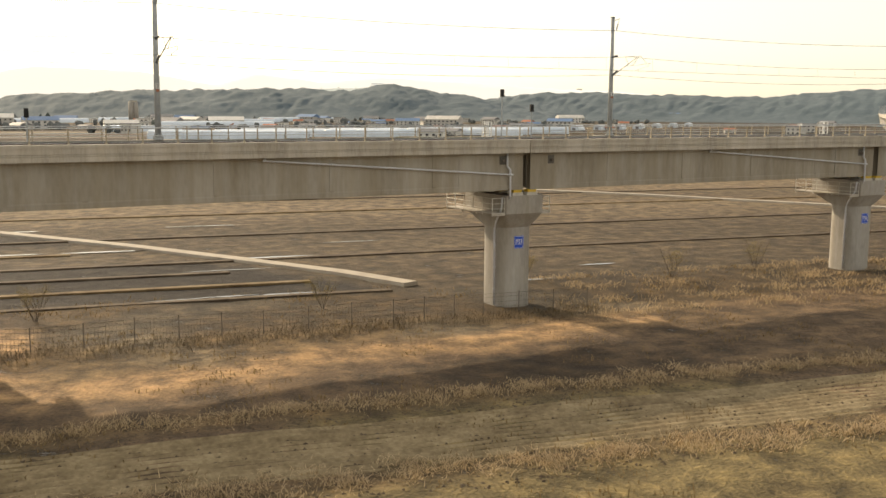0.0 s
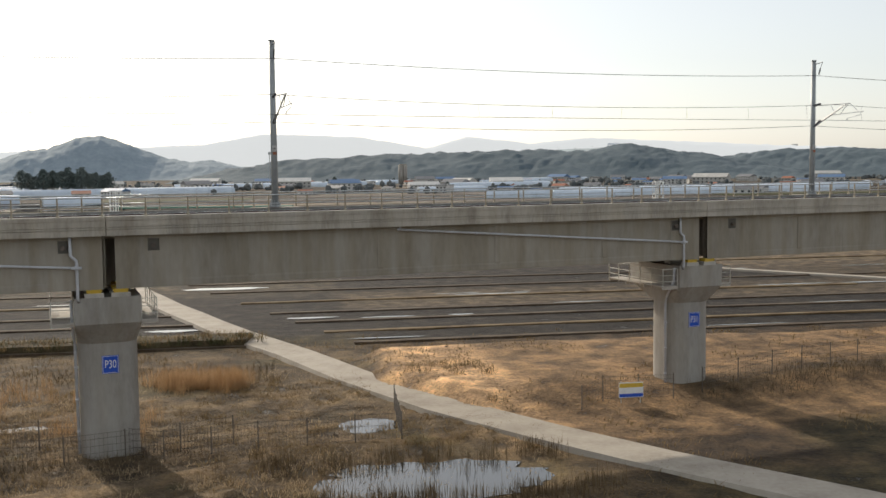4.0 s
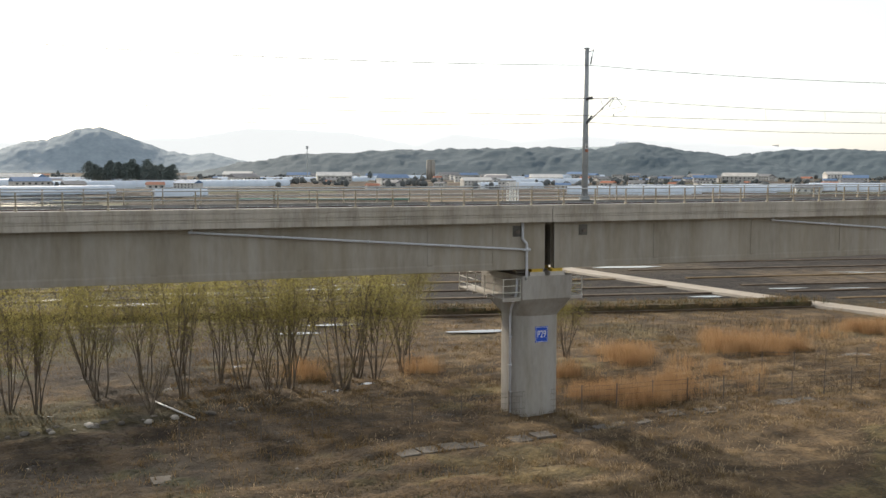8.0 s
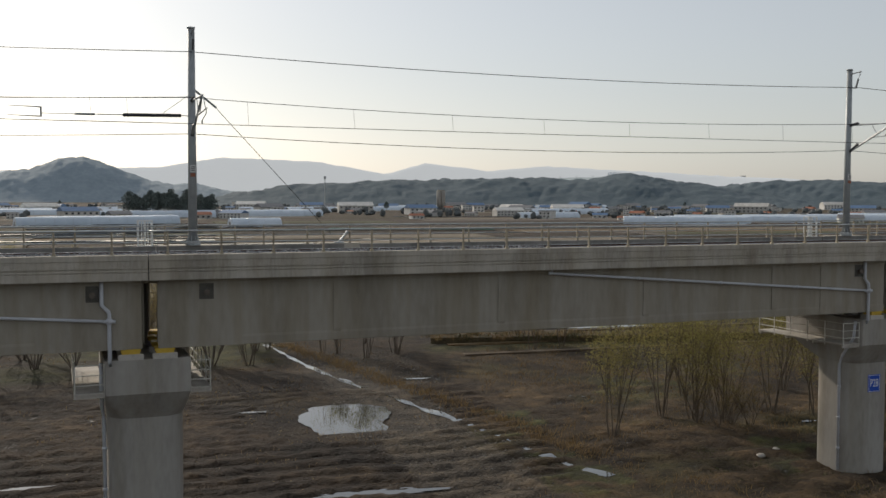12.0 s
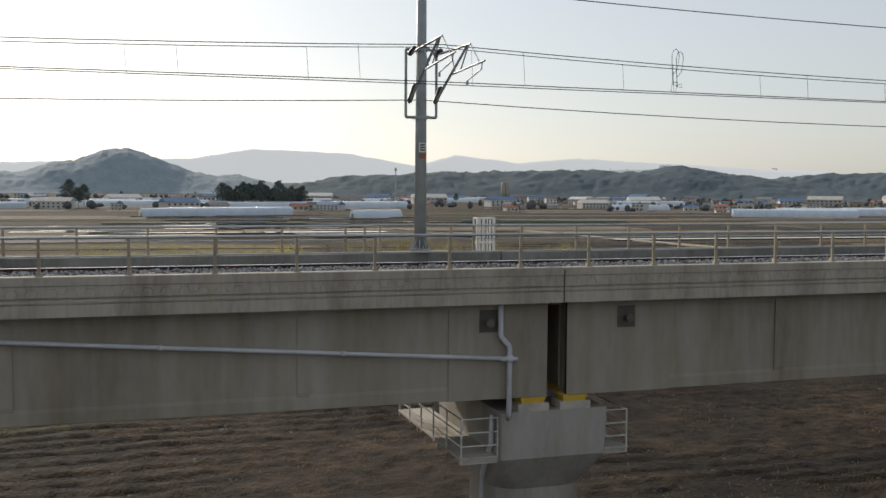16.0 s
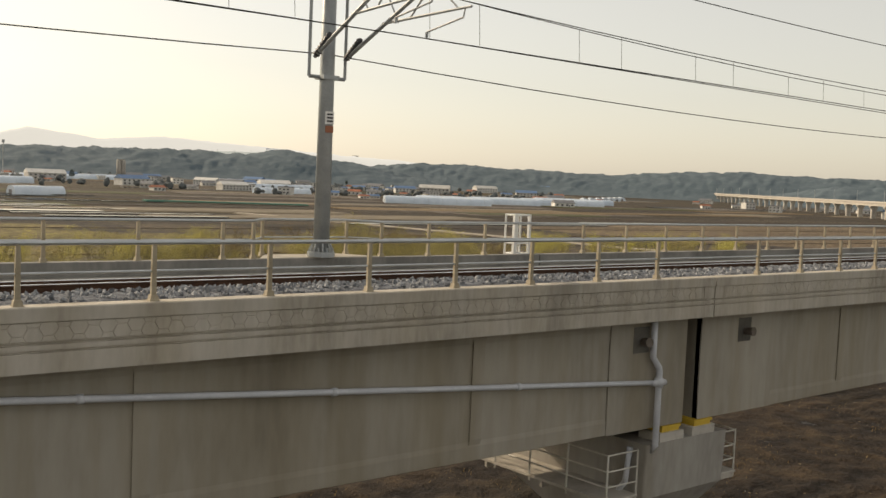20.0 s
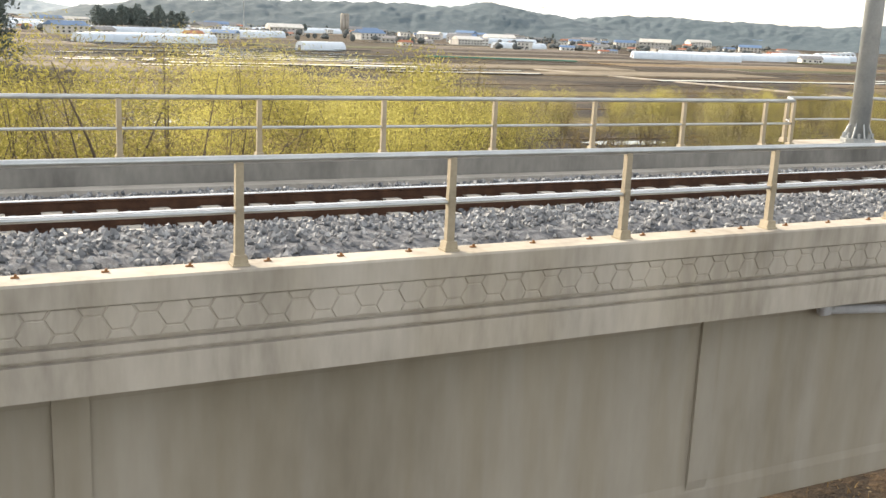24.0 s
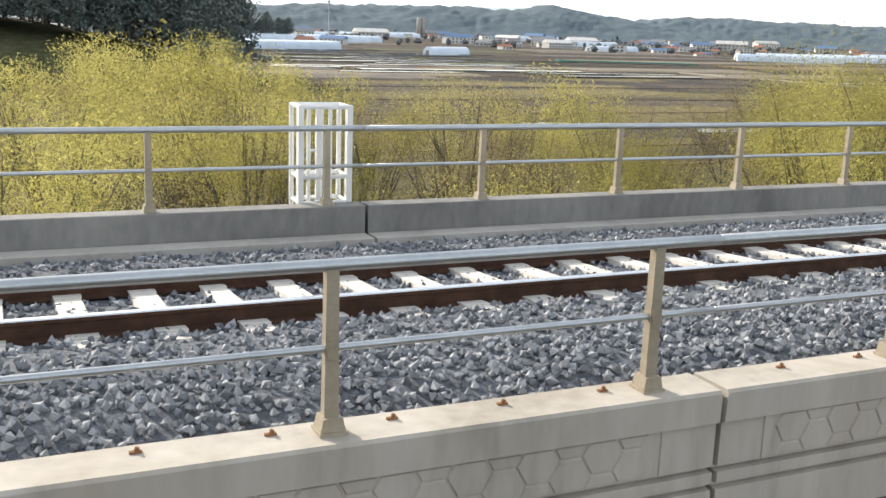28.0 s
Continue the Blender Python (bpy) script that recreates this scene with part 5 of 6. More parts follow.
def pine(seed, height, label, broad=False):
    rng = random.Random(seed)
    t = thing("pine_tree", (0, -500, -40), label, "tree", "pine grove")
    bm = bmesh.new()
    tube(bm, [(0, 0, -0.3), (rng.uniform(-0.4, 0.4), rng.uniform(-0.4, 0.4), height * 0.95)], 0.014 * height, 0.05, 7, False)
    tips = []
    n = int(height * 3)
    for i in range(n):
        z = height * (0.08 + 0.9 * i / n)
        reach = height * 0.2 * (1.05 - (i / n) ** 1.6) * rng.uniform(0.6, 1.15)
        if broad:
            z = height * (0.34 + 0.64 * i / n)
            reach = height * 0.27 * math.sin(math.pi * (0.25 + 0.74 * i / n)) ** 0.7 * rng.uniform(0.75, 1.1)
        a = i * 2.4 + rng.uniform(-0.5, 0.5)
        e = Vector((math.cos(a) * reach, math.sin(a) * reach, z + reach * rng.uniform(-0.1, 0.3)))
        tube(bm, [(0, 0, z), e], 0.05, 0.02, 3, False)
        for q in (0.45, 0.7, 0.9, 1.0):
            tips.append((Vector((0, 0, z)).lerp(e, q), e))
    part("trunk", bm, BARK, t)
    v, f = leaf_cloud(tips, rng, 5 if broad else 9, 0.034 * height, (0.036 if broad else 0.024) * height, 0.0)
    hang("crown", mesh_from("crown", v, f, PINE), t, "dark green needle crown")
    return t


def spread_copies(masters, places, seed, lo=0.85, hi=1.15, base=0.0):
    r = random.Random(seed)
    for i, (x, y) in enumerate(places):
        m = masters[r.randrange(len(masters))]
        s = r.uniform(lo, hi)
        z = relief(x, y) if -60 < x < 520 and -40 < y < 260 else 0.0
        ob = copy_thing(m, Matrix.Translation((x, y, z + base)) @ Matrix.Rotation(r.uniform(0, 6.28), 4, "Z"))
        ob.scale = (s, s, s * r.uniform(0.92, 1.08))


def joined(name, masters, places, seed, lo, hi, label):
    """Many far trees as one mesh."""
    r = random.Random(seed)
    verts, faces, slots, mats = [], [], [], [BARK]
    for x, y in places:
        m = masters[r.randrange(len(masters))]
        k, turn = r.uniform(lo, hi), Matrix.Rotation(r.uniform(0, 6.28), 3, "Z")
        at = Vector((x, y, relief(x, y)))
        for child in m.children:
            me = child.data
            mat = me.materials[0]
            if mat not in mats:
                mats.append(mat)
            b = len(verts)
            verts += [tuple(at + turn @ (v.co * k)) for v in me.vertices]
            faces += [tuple(b + i for i in f.vertices) for f in me.polygons]
            slots += [mats.index(mat)] * len(me.polygons)
    tagged(new(name, mesh_from(name, verts, faces, mats, False, slots)), label, "trees", kind="stuff")


def remove(masters):
    for m in masters:
        for o in [*m.children_recursive, m]:
            bpy.data.objects.remove(o)


THIN = [willow(s, 9.0, 6, 13, 14, LEAFT, "multi-stemmed willow with sparse yellow-green buds", 0.058, 0.22, 0.9, 0.1, 0.36, 0.24, 0.55, 22, 170, spread=1.2) for s in (1, 2, 3, 4)]
FULL = [willow(s, 12.2, 7, 8, 10, LEAF, "broad willow with a full yellow-green spring crown", 0.062, 0.3, 0.9, 0.6, 0.2, 0.3, 0.9, 30, 440, 2, 1.2) for s in (11, 12, 13, 14)]
FULL.append(willow(15, 12.0, 8, 12, 10, OLIVE, "broad willow with a dull brown-green spring crown", 0.06, 0.3, 0.9, 0.4, 0.2, 0.3, 0.9, 26, 300, 3, 1.15))
FARTHER = [willow(s, 12.2, 6, 7, 8, LEAF, "broad willow with a full yellow-green spring crown", 0.13, 0.3, 0.9, 0.6, 0.2, 0.36, 0.8, 24, 130, 1, 1.45) for s in (16, 17, 18)]
FARTHER.append(willow(19, 11.6, 7, 9, 8, OLIVE, "broad willow with a dull brown-green spring crown", 0.11, 0.3, 0.9, 0.4, 0.2, 0.36, 0.8, 22, 120, 2, 1.3))
BARE = [willow(s, 7.2, 7, 16, 7, LEAFB, "bare brown shrubby willow with dark stems", 0.062, 0.34, 0.7, 0.15, 0.22, 0.18, 0.8, 12, 70, 2) for s in (21, 22, 23)]
ROW = [(204, 30.2), (205.5, 28.3), (199, 26.2), (207.3, 28.2), (211.7, 29.8), (214, 28.5), (215.6, 27.9), (218.5, 30.9), (221, 33.5), (223.5, 30.6), (225.6, 34.5), (227.2, 32.6), (228.7, 31.6), (230.1, 32.0), (233.4, 31.3), (234.6, 34.8), (235.8, 33.6),
       (237.9, 35.6), (247.3, 36.0), (250.5, 38.1), (223, 38), (231, 39), (217, 37), (208.5, 36), (239, 42)]
spread_copies(THIN, ROW, 3, 0.85, 1.15)
spread_copies(BARE, [(206, 26.6), (207.5, 27.6), (208.4, 26.9), (205.6, 29.2), (233.2, 30.8), (247.6, 34.6), (222, 26.4), (229.2, 30.4)], 5, 0.4, 0.62)
spread_copies(BARE, [(146, 46), (148, 47), (153, 52), (156, 55), (159, 52), (165, 57), (174, 61), (171, 60), (173, 59), (176, 57), (179, 57), (150, 50), (162, 58), (168, 59), (141, 45), (137, 48), (170, 66), (160, 64), (180, 64)], 4, 0.8, 1.3)
rnd = random.Random(77)
crowns, browns = [], []
while len(crowns) < 138:
    x, y = rnd.uniform(-70, 165), rnd.uniform(18, 130)
    lim = 19 + max(0, x - 25) * 0.42
    if lim < y < lim + (48 if x < 60 else 34) and noise.noise(Vector((x * 0.05, y * 0.05, 8))) > -0.2 and all((x - a) ** 2 + (y - b) ** 2 > 11 for a, b in crowns):
        crowns.append((x, y))
crowns += [(rnd.uniform(2, 27), rnd.uniform(27, 75)) for _ in range(12)] + [(rnd.uniform(-62, 34), rnd.uniform(72, 150)) for _ in range(44)]
crowns += [(53, 47), (57, 51), (61, 48.5), (64, 54), (68, 51), (72, 56), (76, 54), (60, 58), (67, 60), (74, 62)]
joined("willow_brush", FARTHER, [c for c in crowns if c[0] <= 80 and c[1] > 88], 71, 0.75, 1.0, "willow brush in yellow-green spring leaf towards the plain")
crowns = [c for c in crowns if c[0] > 80 or c[1] <= 88]
for i, (x, y) in enumerate(crowns):
    s = 0.84 + (0.16 if 40 < x < 80 and y < 66 else 0.0) + 0.34 * noise.noise(Vector((x * 0.08, y * 0.08, 18))) + rnd.uniform(-0.14, 0.12)
    ob = copy_thing(THIN[i % 4] if x > 80 else FARTHER[i % 4] if y > 64 else FULL[rnd.choice((0, 1, 2, 3, 4, 4))], Matrix.Translation((x, y, relief(x, y))) @ Matrix.Rotation(rnd.uniform(0, 6.28), 4, "Z"))
    ob.scale = (s, s, s * rnd.uniform(0.88, 1.1))
while len(browns) < 75:
    x, y = rnd.uniform(-70, 175), rnd.uniform(15, 130)
    lim = 16 + max(0, x - 25) * 0.42
    if lim < y < lim + 55 and noise.noise(Vector((x * 0.05, y * 0.05, 8))) < 0.15:
        browns.append((x, y))
spread_copies(BARE, browns, 6, 0.8, 1.25)
joined("willow_brush", FARTHER, [(109 + 2.6 * i, 112 + rnd.gauss(0, 3.5)) for i in range(54) if i % 9 != 4], 61, 0.42, 0.58, "hedge of yellow-green willow brush between paddies")
joined("willow_brush", THIN, [(rnd.uniform(176, 246), rnd.uniform(58, 70)) for _ in range(20)], 8, 0.6, 0.9, "slender budding willows along the ditch bank")
spread_copies(BARE, [(388, 58), (371, 55), (352, 56), (402, 58), (412, 60)], 9, 0.35, 0.6)
PINES = [pine(s, 20, "tall dark green pine on a low rise") for s in (31, 32, 33)] 
places = []
while len(places) < 120:
    x, y = rnd.uniform(-75, 52), rnd.uniform(222, 282)
    if all((x - a) ** 2 + (y - b) ** 2 > 22 for a, b in places):
        places.append((x, y))
r = random.Random(6)
for x, y in places:
    m = PINES[r.randrange(3)]
    s = r.uniform(0.75, 1.15)
    ob = copy_thing(m, Matrix.Translation((x, y, 12.5 * min(1, max(0, (54 - x) / 50)) ** 0.7 - 0.4)) @ Matrix.Rotation(r.uniform(0, 6), 4, "Z"))
    ob.scale = (s, s, s)
BROAD = [pine(s, 21, "broad dark pine in a grove among the fields", True) for s in (41, 42)]
spread_copies(BROAD, [(130 + i * 2.9 + rnd.uniform(-1.2, 1.2), 665 + rnd.uniform(-9, 9)) for i in range(19)] + [(34, 660), (39, 664), (43, 659)], 7, 0.62, 0.86)
spread_copies(BROAD, [(rnd.uniform(-60, 800), rnd.uniform(640, 1240)) for i in range(14)], 17, 0.25, 0.42)
remove(THIN + FULL + FARTHER + BARE + PINES + BROAD)


# low rise that carries the pines
bm = bmesh.new()
nx, ny = 24, 12
grid = [[bm.verts.new((-220 + 276 * i / nx, 205 + 130 * j / ny, max(-0.3, 12.6 * math.sin(math.pi * j / ny) ** 0.6 * min(1, max(0, (54 - (-220 + 276 * i / nx)) / 50)) ** 0.7) - 0.2 + 0.3 * noise.noise(Vector((i * 0.8, j * 0.8, 0))))) for i in range(nx + 1)] for j in range(ny + 1)]
for j in range(ny):
    for i in range(nx):
        bm.faces.new((grid[j][i], grid[j][i + 1], grid[j + 1][i + 1], grid[j + 1][i]))
tagged(new("pine_rise", mesh_of("pine_rise", bm, GREEN, True)), "low grassy rise under the pines", "hill", kind="structure")


def blades(name, spots, per, reach, height, width, mat, label, seed, lean=0.35):
    """Tufts of dry blades in one mesh."""
    r = random.Random(seed)
    verts, faces = [], []
    for x, y in spots:
        for _ in range(per):
            px, py = x + r.gauss(0, reach), y + r.gauss(0, reach)
            z = relief(px, py)
            h, a = height * r.uniform(0.5, 1.25), r.uniform(0, 6.28)
            d = Vector((math.cos(a), math.sin(a), 0))
            s = Vector((-d.y, d.x, 0)) * width * r.uniform(0.6, 1.4)
            l = d * h * lean * r.uniform(0.2, 1.6)
            b = Vector((px, py, z - 0.03))
            i = len(verts)
            verts += [tuple(b - s), tuple(b + s), tuple(b + l * 0.4 + s * 0.7 + Vector((0, 0, h * 0.6))), tuple(b + l * 0.4 - s * 0.7 + Vector((0, 0, h * 0.6))), tuple(b + l + Vector((0, 0, h)))]
            faces += [(i, i + 1, i + 2, i + 3), (i + 3, i + 2, i + 4)]
    return tagged(new(name, mesh_from(name, verts, faces, mat)), label, "dry grass", kind="stuff")


def patchy(x0, x1, y0, y1, count, cut, seed):
    out = []
    while len(out) < count:
        x, y = rnd.uniform(x0, x1), rnd.uniform(y0, y1)
        if noise.noise(Vector((x * 0.12, y * 0.12, seed))) > cut:
            out.append((x, y))
    return out


rnd = random.Random(12)
# straw along field edges
spots = [(x + rnd.uniform(-1, 1), 31.2 - max(0, x - 385) * 0.12 + rnd.gauss(0, 0.5)) for x in np.arange(340, 440, 0.4)] + \
        [(x + rnd.uniform(-1, 1), 22.0 - (x - 355) * 0.06 + rnd.gauss(0, 0.6)) for x in np.arange(340, 430, 0.4)]
blades("straw_edge", spots, 60, 0.42, 0.22, 0.020, STRAW, "pale flattened straw along the field edge", 1, 1.9)
spots = [(rnd.uniform(388, 440), rnd.choice((47, 51, 56, 61)) + rnd.gauss(0, 0.8)) for _ in range(240)]
blades("reed_bed", spots, 26, 0.6, 0.34, 0.022, STRAW, "pale dry reeds beside the pier", 2, 1.5)
spots = [c for p in ((265.5, 38.6, 1.0, 40), (263.7, 38.9, 0.8, 24), (268.5, 38.5, 0.8, 20), (255, 37.8, 1.1, 34), (253.4, 27.0, 1.1, 34), (281, 45.3, 1.2, 34), (279, 45.8, 0.8, 18), (282.8, 44.9, 0.8, 18), (270.8, 21.3, 0.9, 26), (248.6, 25.6, 1.0, 34), (250.2, 23.7, 0.9, 22),
                             (252.4, 25, 0.9, 26), (265.4, 42, 1.2, 20), (254.2, 35.6, 0.9, 18), (248.6, 32, 0.9, 14), (231.5, 34.9, 0.8, 16), (272, 43, 2, 14), (258, 31, 2, 14), (276, 34, 2, 12), (240, 35.4, 1, 12))
         for c in ((p[0] + rnd.gauss(0, p[2]), p[1] + rnd.gauss(0, p[2])) for _ in range(p[3]))]
blades("rust_reeds", spots, 60, 0.34, 1.25, 0.008, REED, "rust-brown feathery dry reed clumps on rough ground", 3, 0.35)
# grass on the ditch bank
spots = [(x + rnd.gauss(0, 0.3), 61.2 + 0.0011 * (284 - x) ** 2 * 0.6 + rnd.uniform(-2.0, 1.6)) for x in np.arange(197, 285, 0.16)]
for i, (mat, up, label) in enumerate(((DRYBLADE, 0.55, "dry grass on the ditch bank"), (GREEN, 0.45, "new green grass on the ditch bank"))):
    lift = blades("bank_grass", spots[i::2], 18, 0.35, 0.55, 0.02, mat, label, 45 + i, 0.8)
    lift.location.z = up
# tussocks of flattened dead grass
blades("grass_tussocks", patchy(236, 300, -9, 34, 1500, 0.02, 52), 26, 0.22, 0.26, 0.012, STRAW, "tussocks of flattened dead grass", 53, 1.3)
blades("grass_tussocks", patchy(222, 300, -9, 46, 1500, -0.1, 54), 26, 0.25, 0.34, 0.014, DRYBLADE, "brown tussocks of dead grass", 55, 1.0)
# short stubble in rows
spots = [(x + 0.1 * rnd.random(), 46 + 0.7 * row + (x - 265) * 0.02 + rnd.gauss(0, 0.05)) for row in range(9) for x in np.arange(256, 286, 0.45) if noise.noise(Vector((x * 0.2, row * 0.3, 4))) > -0.15]
blades("stubble_rows", spots, 5, 0.06, 0.45, 0.012, WEED, "rows of short dry crop stubble", 41, 0.3)
# flattened straw round the wet hollows
spots = [(px + rnd.gauss(0, a), py + rnd.gauss(0, b)) for px, py, a, b, n in ((266.5, 16.2, 1.6, 0.8, 60), (271, 17.2, 1.6, 0.6, 50), (275, 17.4, 1.4, 0.6, 36), (272.4, 34.8, 1.5, 1.0, 40), (270, 40.5, 3.0, 1.0, 50), (276, 40, 2, 1, 30), (243, 36, 2, 2, 30), (262, 33, 3, 1, 30)) for _ in range(n)]
blades("straw_mat", spots, 34, 0.32, 0.26, 0.016, STRAW, "pale flattened straw round wet hollows", 42, 1.7)
blades("rough_grass", patchy(196, 300, -10, 62, 4200, -0.1, 31), 9, 0.5, 0.3, 0.02, DRYBLADE, "rough mat of brown dry grass", 4, 0.9)
blades("rough_grass", patchy(222, 300, -10, 50, 1900, 0.0, 32), 9, 0.5, 0.22, 0.018, STRAW, "scattered pale dry grass tufts", 14, 1.1)
blades("rough_grass", patchy(196, 236, -8, 22, 600, 0.1, 33), 9, 0.5, 0.16, 0.02, GREEN, "new green grass between dry tufts", 24, 0.8)
blades("rough_grass", patchy(20, 196, 8, 70, 1500, 0.05, 34), 8, 0.5, 0.22, 0.02, DRYBLADE, "rough mat of brown dry grass", 5, 0.9)
blades("rough_grass", patchy(300, 440, 4, 62, 1600, 0.0, 35), 9, 0.5, 0.25, 0.028, DRYBLADE, "rough mat of brown dry grass", 6, 0.9)
spots = [(x + rnd.gauss(0, 0.6), y + rnd.gauss(0, 0.9)) for a, b, c, d in ((349, 46.6, 390, 49.5), (311, 35.2, 346, 44.0), (240, 23.5, 282, 30)) for x, y in ((a + (c - a) * q / 260, b + (d - b) * q / 260 - 0.8) for q in range(260))]
blades("fence_weeds", spots, 14, 0.6, 0.5, 0.013, WEED, "dry brown weeds along the fence", 8, 0.9)
spots = [(181 + (195 - 181) * q / 300 + 1.6 + rnd.gauss(0, 0.5), 68 - 46 * q / 300 + rnd.gauss(0, 0.4)) for q in range(300)]
blades("ditch_grass", spots, 12, 0.4, 0.4, 0.018, DRYBLADE, "dry grass hanging over the ditch bank", 9, 0.9)
spots = [(284 + rnd.uniform(-1, 17), (19.3 if rnd.random() < 0.55 else 25.6) + rnd.gauss(0, 0.7)) for _ in range(120)]
blades("pond_reeds", spots, 18, 0.35, 0.8, 0.015, DRYGRASS, "thin dry reeds at the pool's edge", 7, 0.2)


# ---- wire fences ----
def fence(points, label="low wire mesh fence on thin steel posts", h=1.5):
    pts = [Vector((x, y, 0)) for x, y in points]
    t = thing("wire_fence", (pts[0].x, pts[0].y, 0), label, "fence", "field fences")
    line = []
    for a, b in zip(pts, pts[1:]):
        n = max(1, round((b - a).length / 2.6))
        line += [a.lerp(b, i / n) for i in range(n)]
    line.append(pts[-1])
    org = pts[0]
    for p in line:
        hang("fence_post", FENCE_POST, t, "", Matrix.Translation(p - org + Vector((0, 0, relief(p.x, p.y)))))
    for z in (0.15, 0.5, 0.85, 1.2, h - 0.05):
        bm = bmesh.new()
        tube(bm, [p - org + Vector((0, 0, z + relief(p.x, p.y))) for p in line], 0.010, 0.010, 4, False)
        part("fence_wire", bm, FENCE, t)
    bm = bmesh.new()
    for a, b in zip(line, line[1:]):
        for i in range(14):
            p = a.lerp(b, i / 14) - org
            z = relief(p.x + org.x, p.y + org.y)
            tube(bm, [p + Vector((0, 0, z + 0.1)), p + Vector((0, 0, z + h - 0.05))], 0.006, 0.006, 3, False)
    part("fence_mesh", bm, FENCE, t)


bm = bmesh.new()
tube(bm, [(0, 0, -0.3), (0, 0, 1.55)], 0.036, 0.034, 6)
FENCE_POST = mesh_of("fence_post", bm, FENCE)
fence([(349, 46.5), (357.7, 47.8), (365.5, 48), (374.3, 48.7), (381, 49.2), (389, 49)])
fence([(311.5, 34.8), (317.2, 37), (325, 40), (330.5, 41.6), (336, 42.8), (346, 43.8)])
fence([(262, 30.6), (272, 31.2), (276, 30.6), (280.4, 28.4), (285, 28.6), (292.4, 29.4), (292.8, 36)])
fence([(253.3, 23.6), (258.2, 24.0), (262.8, 24.3), (265, 24.8), (270.2, 26.5), (278.5, 28.9), (283.7, 30.4)])
fence([(224, 18.6), (228, 19.2), (233.3, 20.6), (241.8, 22.0), (248.6, 23.0), (253.3, 23.6)])


def board(x, y):
    t = thing("notice_board", (x, y, relief(x, y)), "white notice board with a blue and yellow band on the fence", "notice board")
    bm = bmesh.new()
    box(bm, (-0.75, -0.02, 0.35), (0.75, 0.02, 1.25))
    part("panel", bm, WHITE, t)
    bm = bmesh.new()
    box(bm, (-0.73, -0.026, 0.95), (0.73, -0.021, 1.2))
    part("yellow_band", bm, YELLOW, t)
    bm = bmesh.new()
    box(bm, (-0.73, -0.026, 0.38), (0.73, -0.021, 0.58))
    part("blue_band", bm, BLUE, t)
    for s in (-0.6, 0.6):
        bm = bmesh.new()
        tube(bm, [(s, 0.04, -0.2), (s, 0.04, 1.3)], 0.03, 0.03, 6)
        part("leg", bm, STEEL, t)


board(306.6, 33.8)
fence([(303.4, 33.2), (305, 34.2), (309.4, 34.2)], h=1.5)


def loose_pole(a, b, r, label):
    bm = bmesh.new()
    tube(bm, [Vector((*a, 0.12)), Vector((*b, 0.25))], r, r, 8)
    tagged(new("loose_pole", mesh_of("loose_pole", bm, WHITE, True)), label, "pole")


loose_pole((222, 29), (224.5, 24), 0.045, "pale pole lying on rough ground")


def rock(x, y, s, seed, mat, name, label, cat, grp):
    bm = bmesh.new()
    bmesh.ops.create_icosphere(bm, subdivisions=2, radius=s)
    for v in bm.verts:
        v.co *= 1 + 0.35 * noise.noise(v.co / s + Vector((seed, 0, 0)))
        v.co.z *= 0.6
    ob = new(name, mesh_of(name, bm, mat, True))
    ob.matrix_basis = Matrix.Translation((x, y, relief(x, y) + s * 0.3))
    tagged(ob, label, cat, grp)


for i in range(26):
    q = rnd.random()
    rock(215 + 11 * q + rnd.uniform(-1, 1), 23 + 3 * q + rnd.uniform(-0.7, 0.7), rnd.uniform(0.08, 0.27), i, PALE if i % 5 == 0 else GRAVEL, "field_stone", "rough grey stone in a heap on the ground", "stone", "heaped stones")
for x, y in ((205, 20), (206.5, 21), (219, 24), (222, 24.5)):
    rock(x, y, 0.24, x, PALE, "plastic_bag", "crumpled pale plastic sack on the ground", "sack", "discarded sacks")


# ---- distance: hills, village, greenhouses ----
def hill(name, origin, R, crest, mat, label, depth=190, bumps=5.0, seed=0.0, step=3.0):
    """A wooded ridge: crest given as bearing in degrees and rise over the eye's level."""
    b0, b1 = crest[0][0], crest[-1][0]
    n = int(R * radians(b1 - b0) / step)
    rows = [(-1 + q / 22, math.sin(math.pi / 2 * q / 22) ** 1.2) for q in range(22)] + [(0.0, 1.0), (0.05, 0.98), (0.25, 0.9), (0.6, 0.5), (1.0, 0.0)]
    verts, faces = [], []
    bs, es = [c[0] for c in crest], [c[1] for c in crest]
    for i in range(n + 1):
        b = b0 + (b1 - b0) * i / n
        h = 14 + R * float(np.interp(b, bs, es))
        edge = min(1.0, 6 * i / n, 6 * (n - i) / n)
        for d, f in rows:
            r = R + d * depth
            x, y = origin[0] + r * math.sin(radians(b)), origin[1] + r * math.cos(radians(b))
            rough = (2.6 * abs(noise.noise(Vector((x / 24, y / 24, seed)))) - 0.5) * bumps * 0.42 + (2.6 * abs(noise.noise(Vector((x / 9, y / 9, seed + 5)))) - 0.5) * bumps * 0.16 + noise.noise(Vector((x / 60, y / 60, seed))) * bumps * 0.5
            verts.append((x, y, max(-1.0, (h - bumps) * f * edge ** 0.7 + rough * min(1, 2.5 * f))))
    m = len(rows)
    for i in range(n):
        for j in range(m - 1):
            faces.append((i * m + j, i * m + m + j, i * m + m + j + 1, i * m + j + 1))
    return tagged(new(name, mesh_from(name, verts, faces, mat, True)), label, "hill", kind="structure")


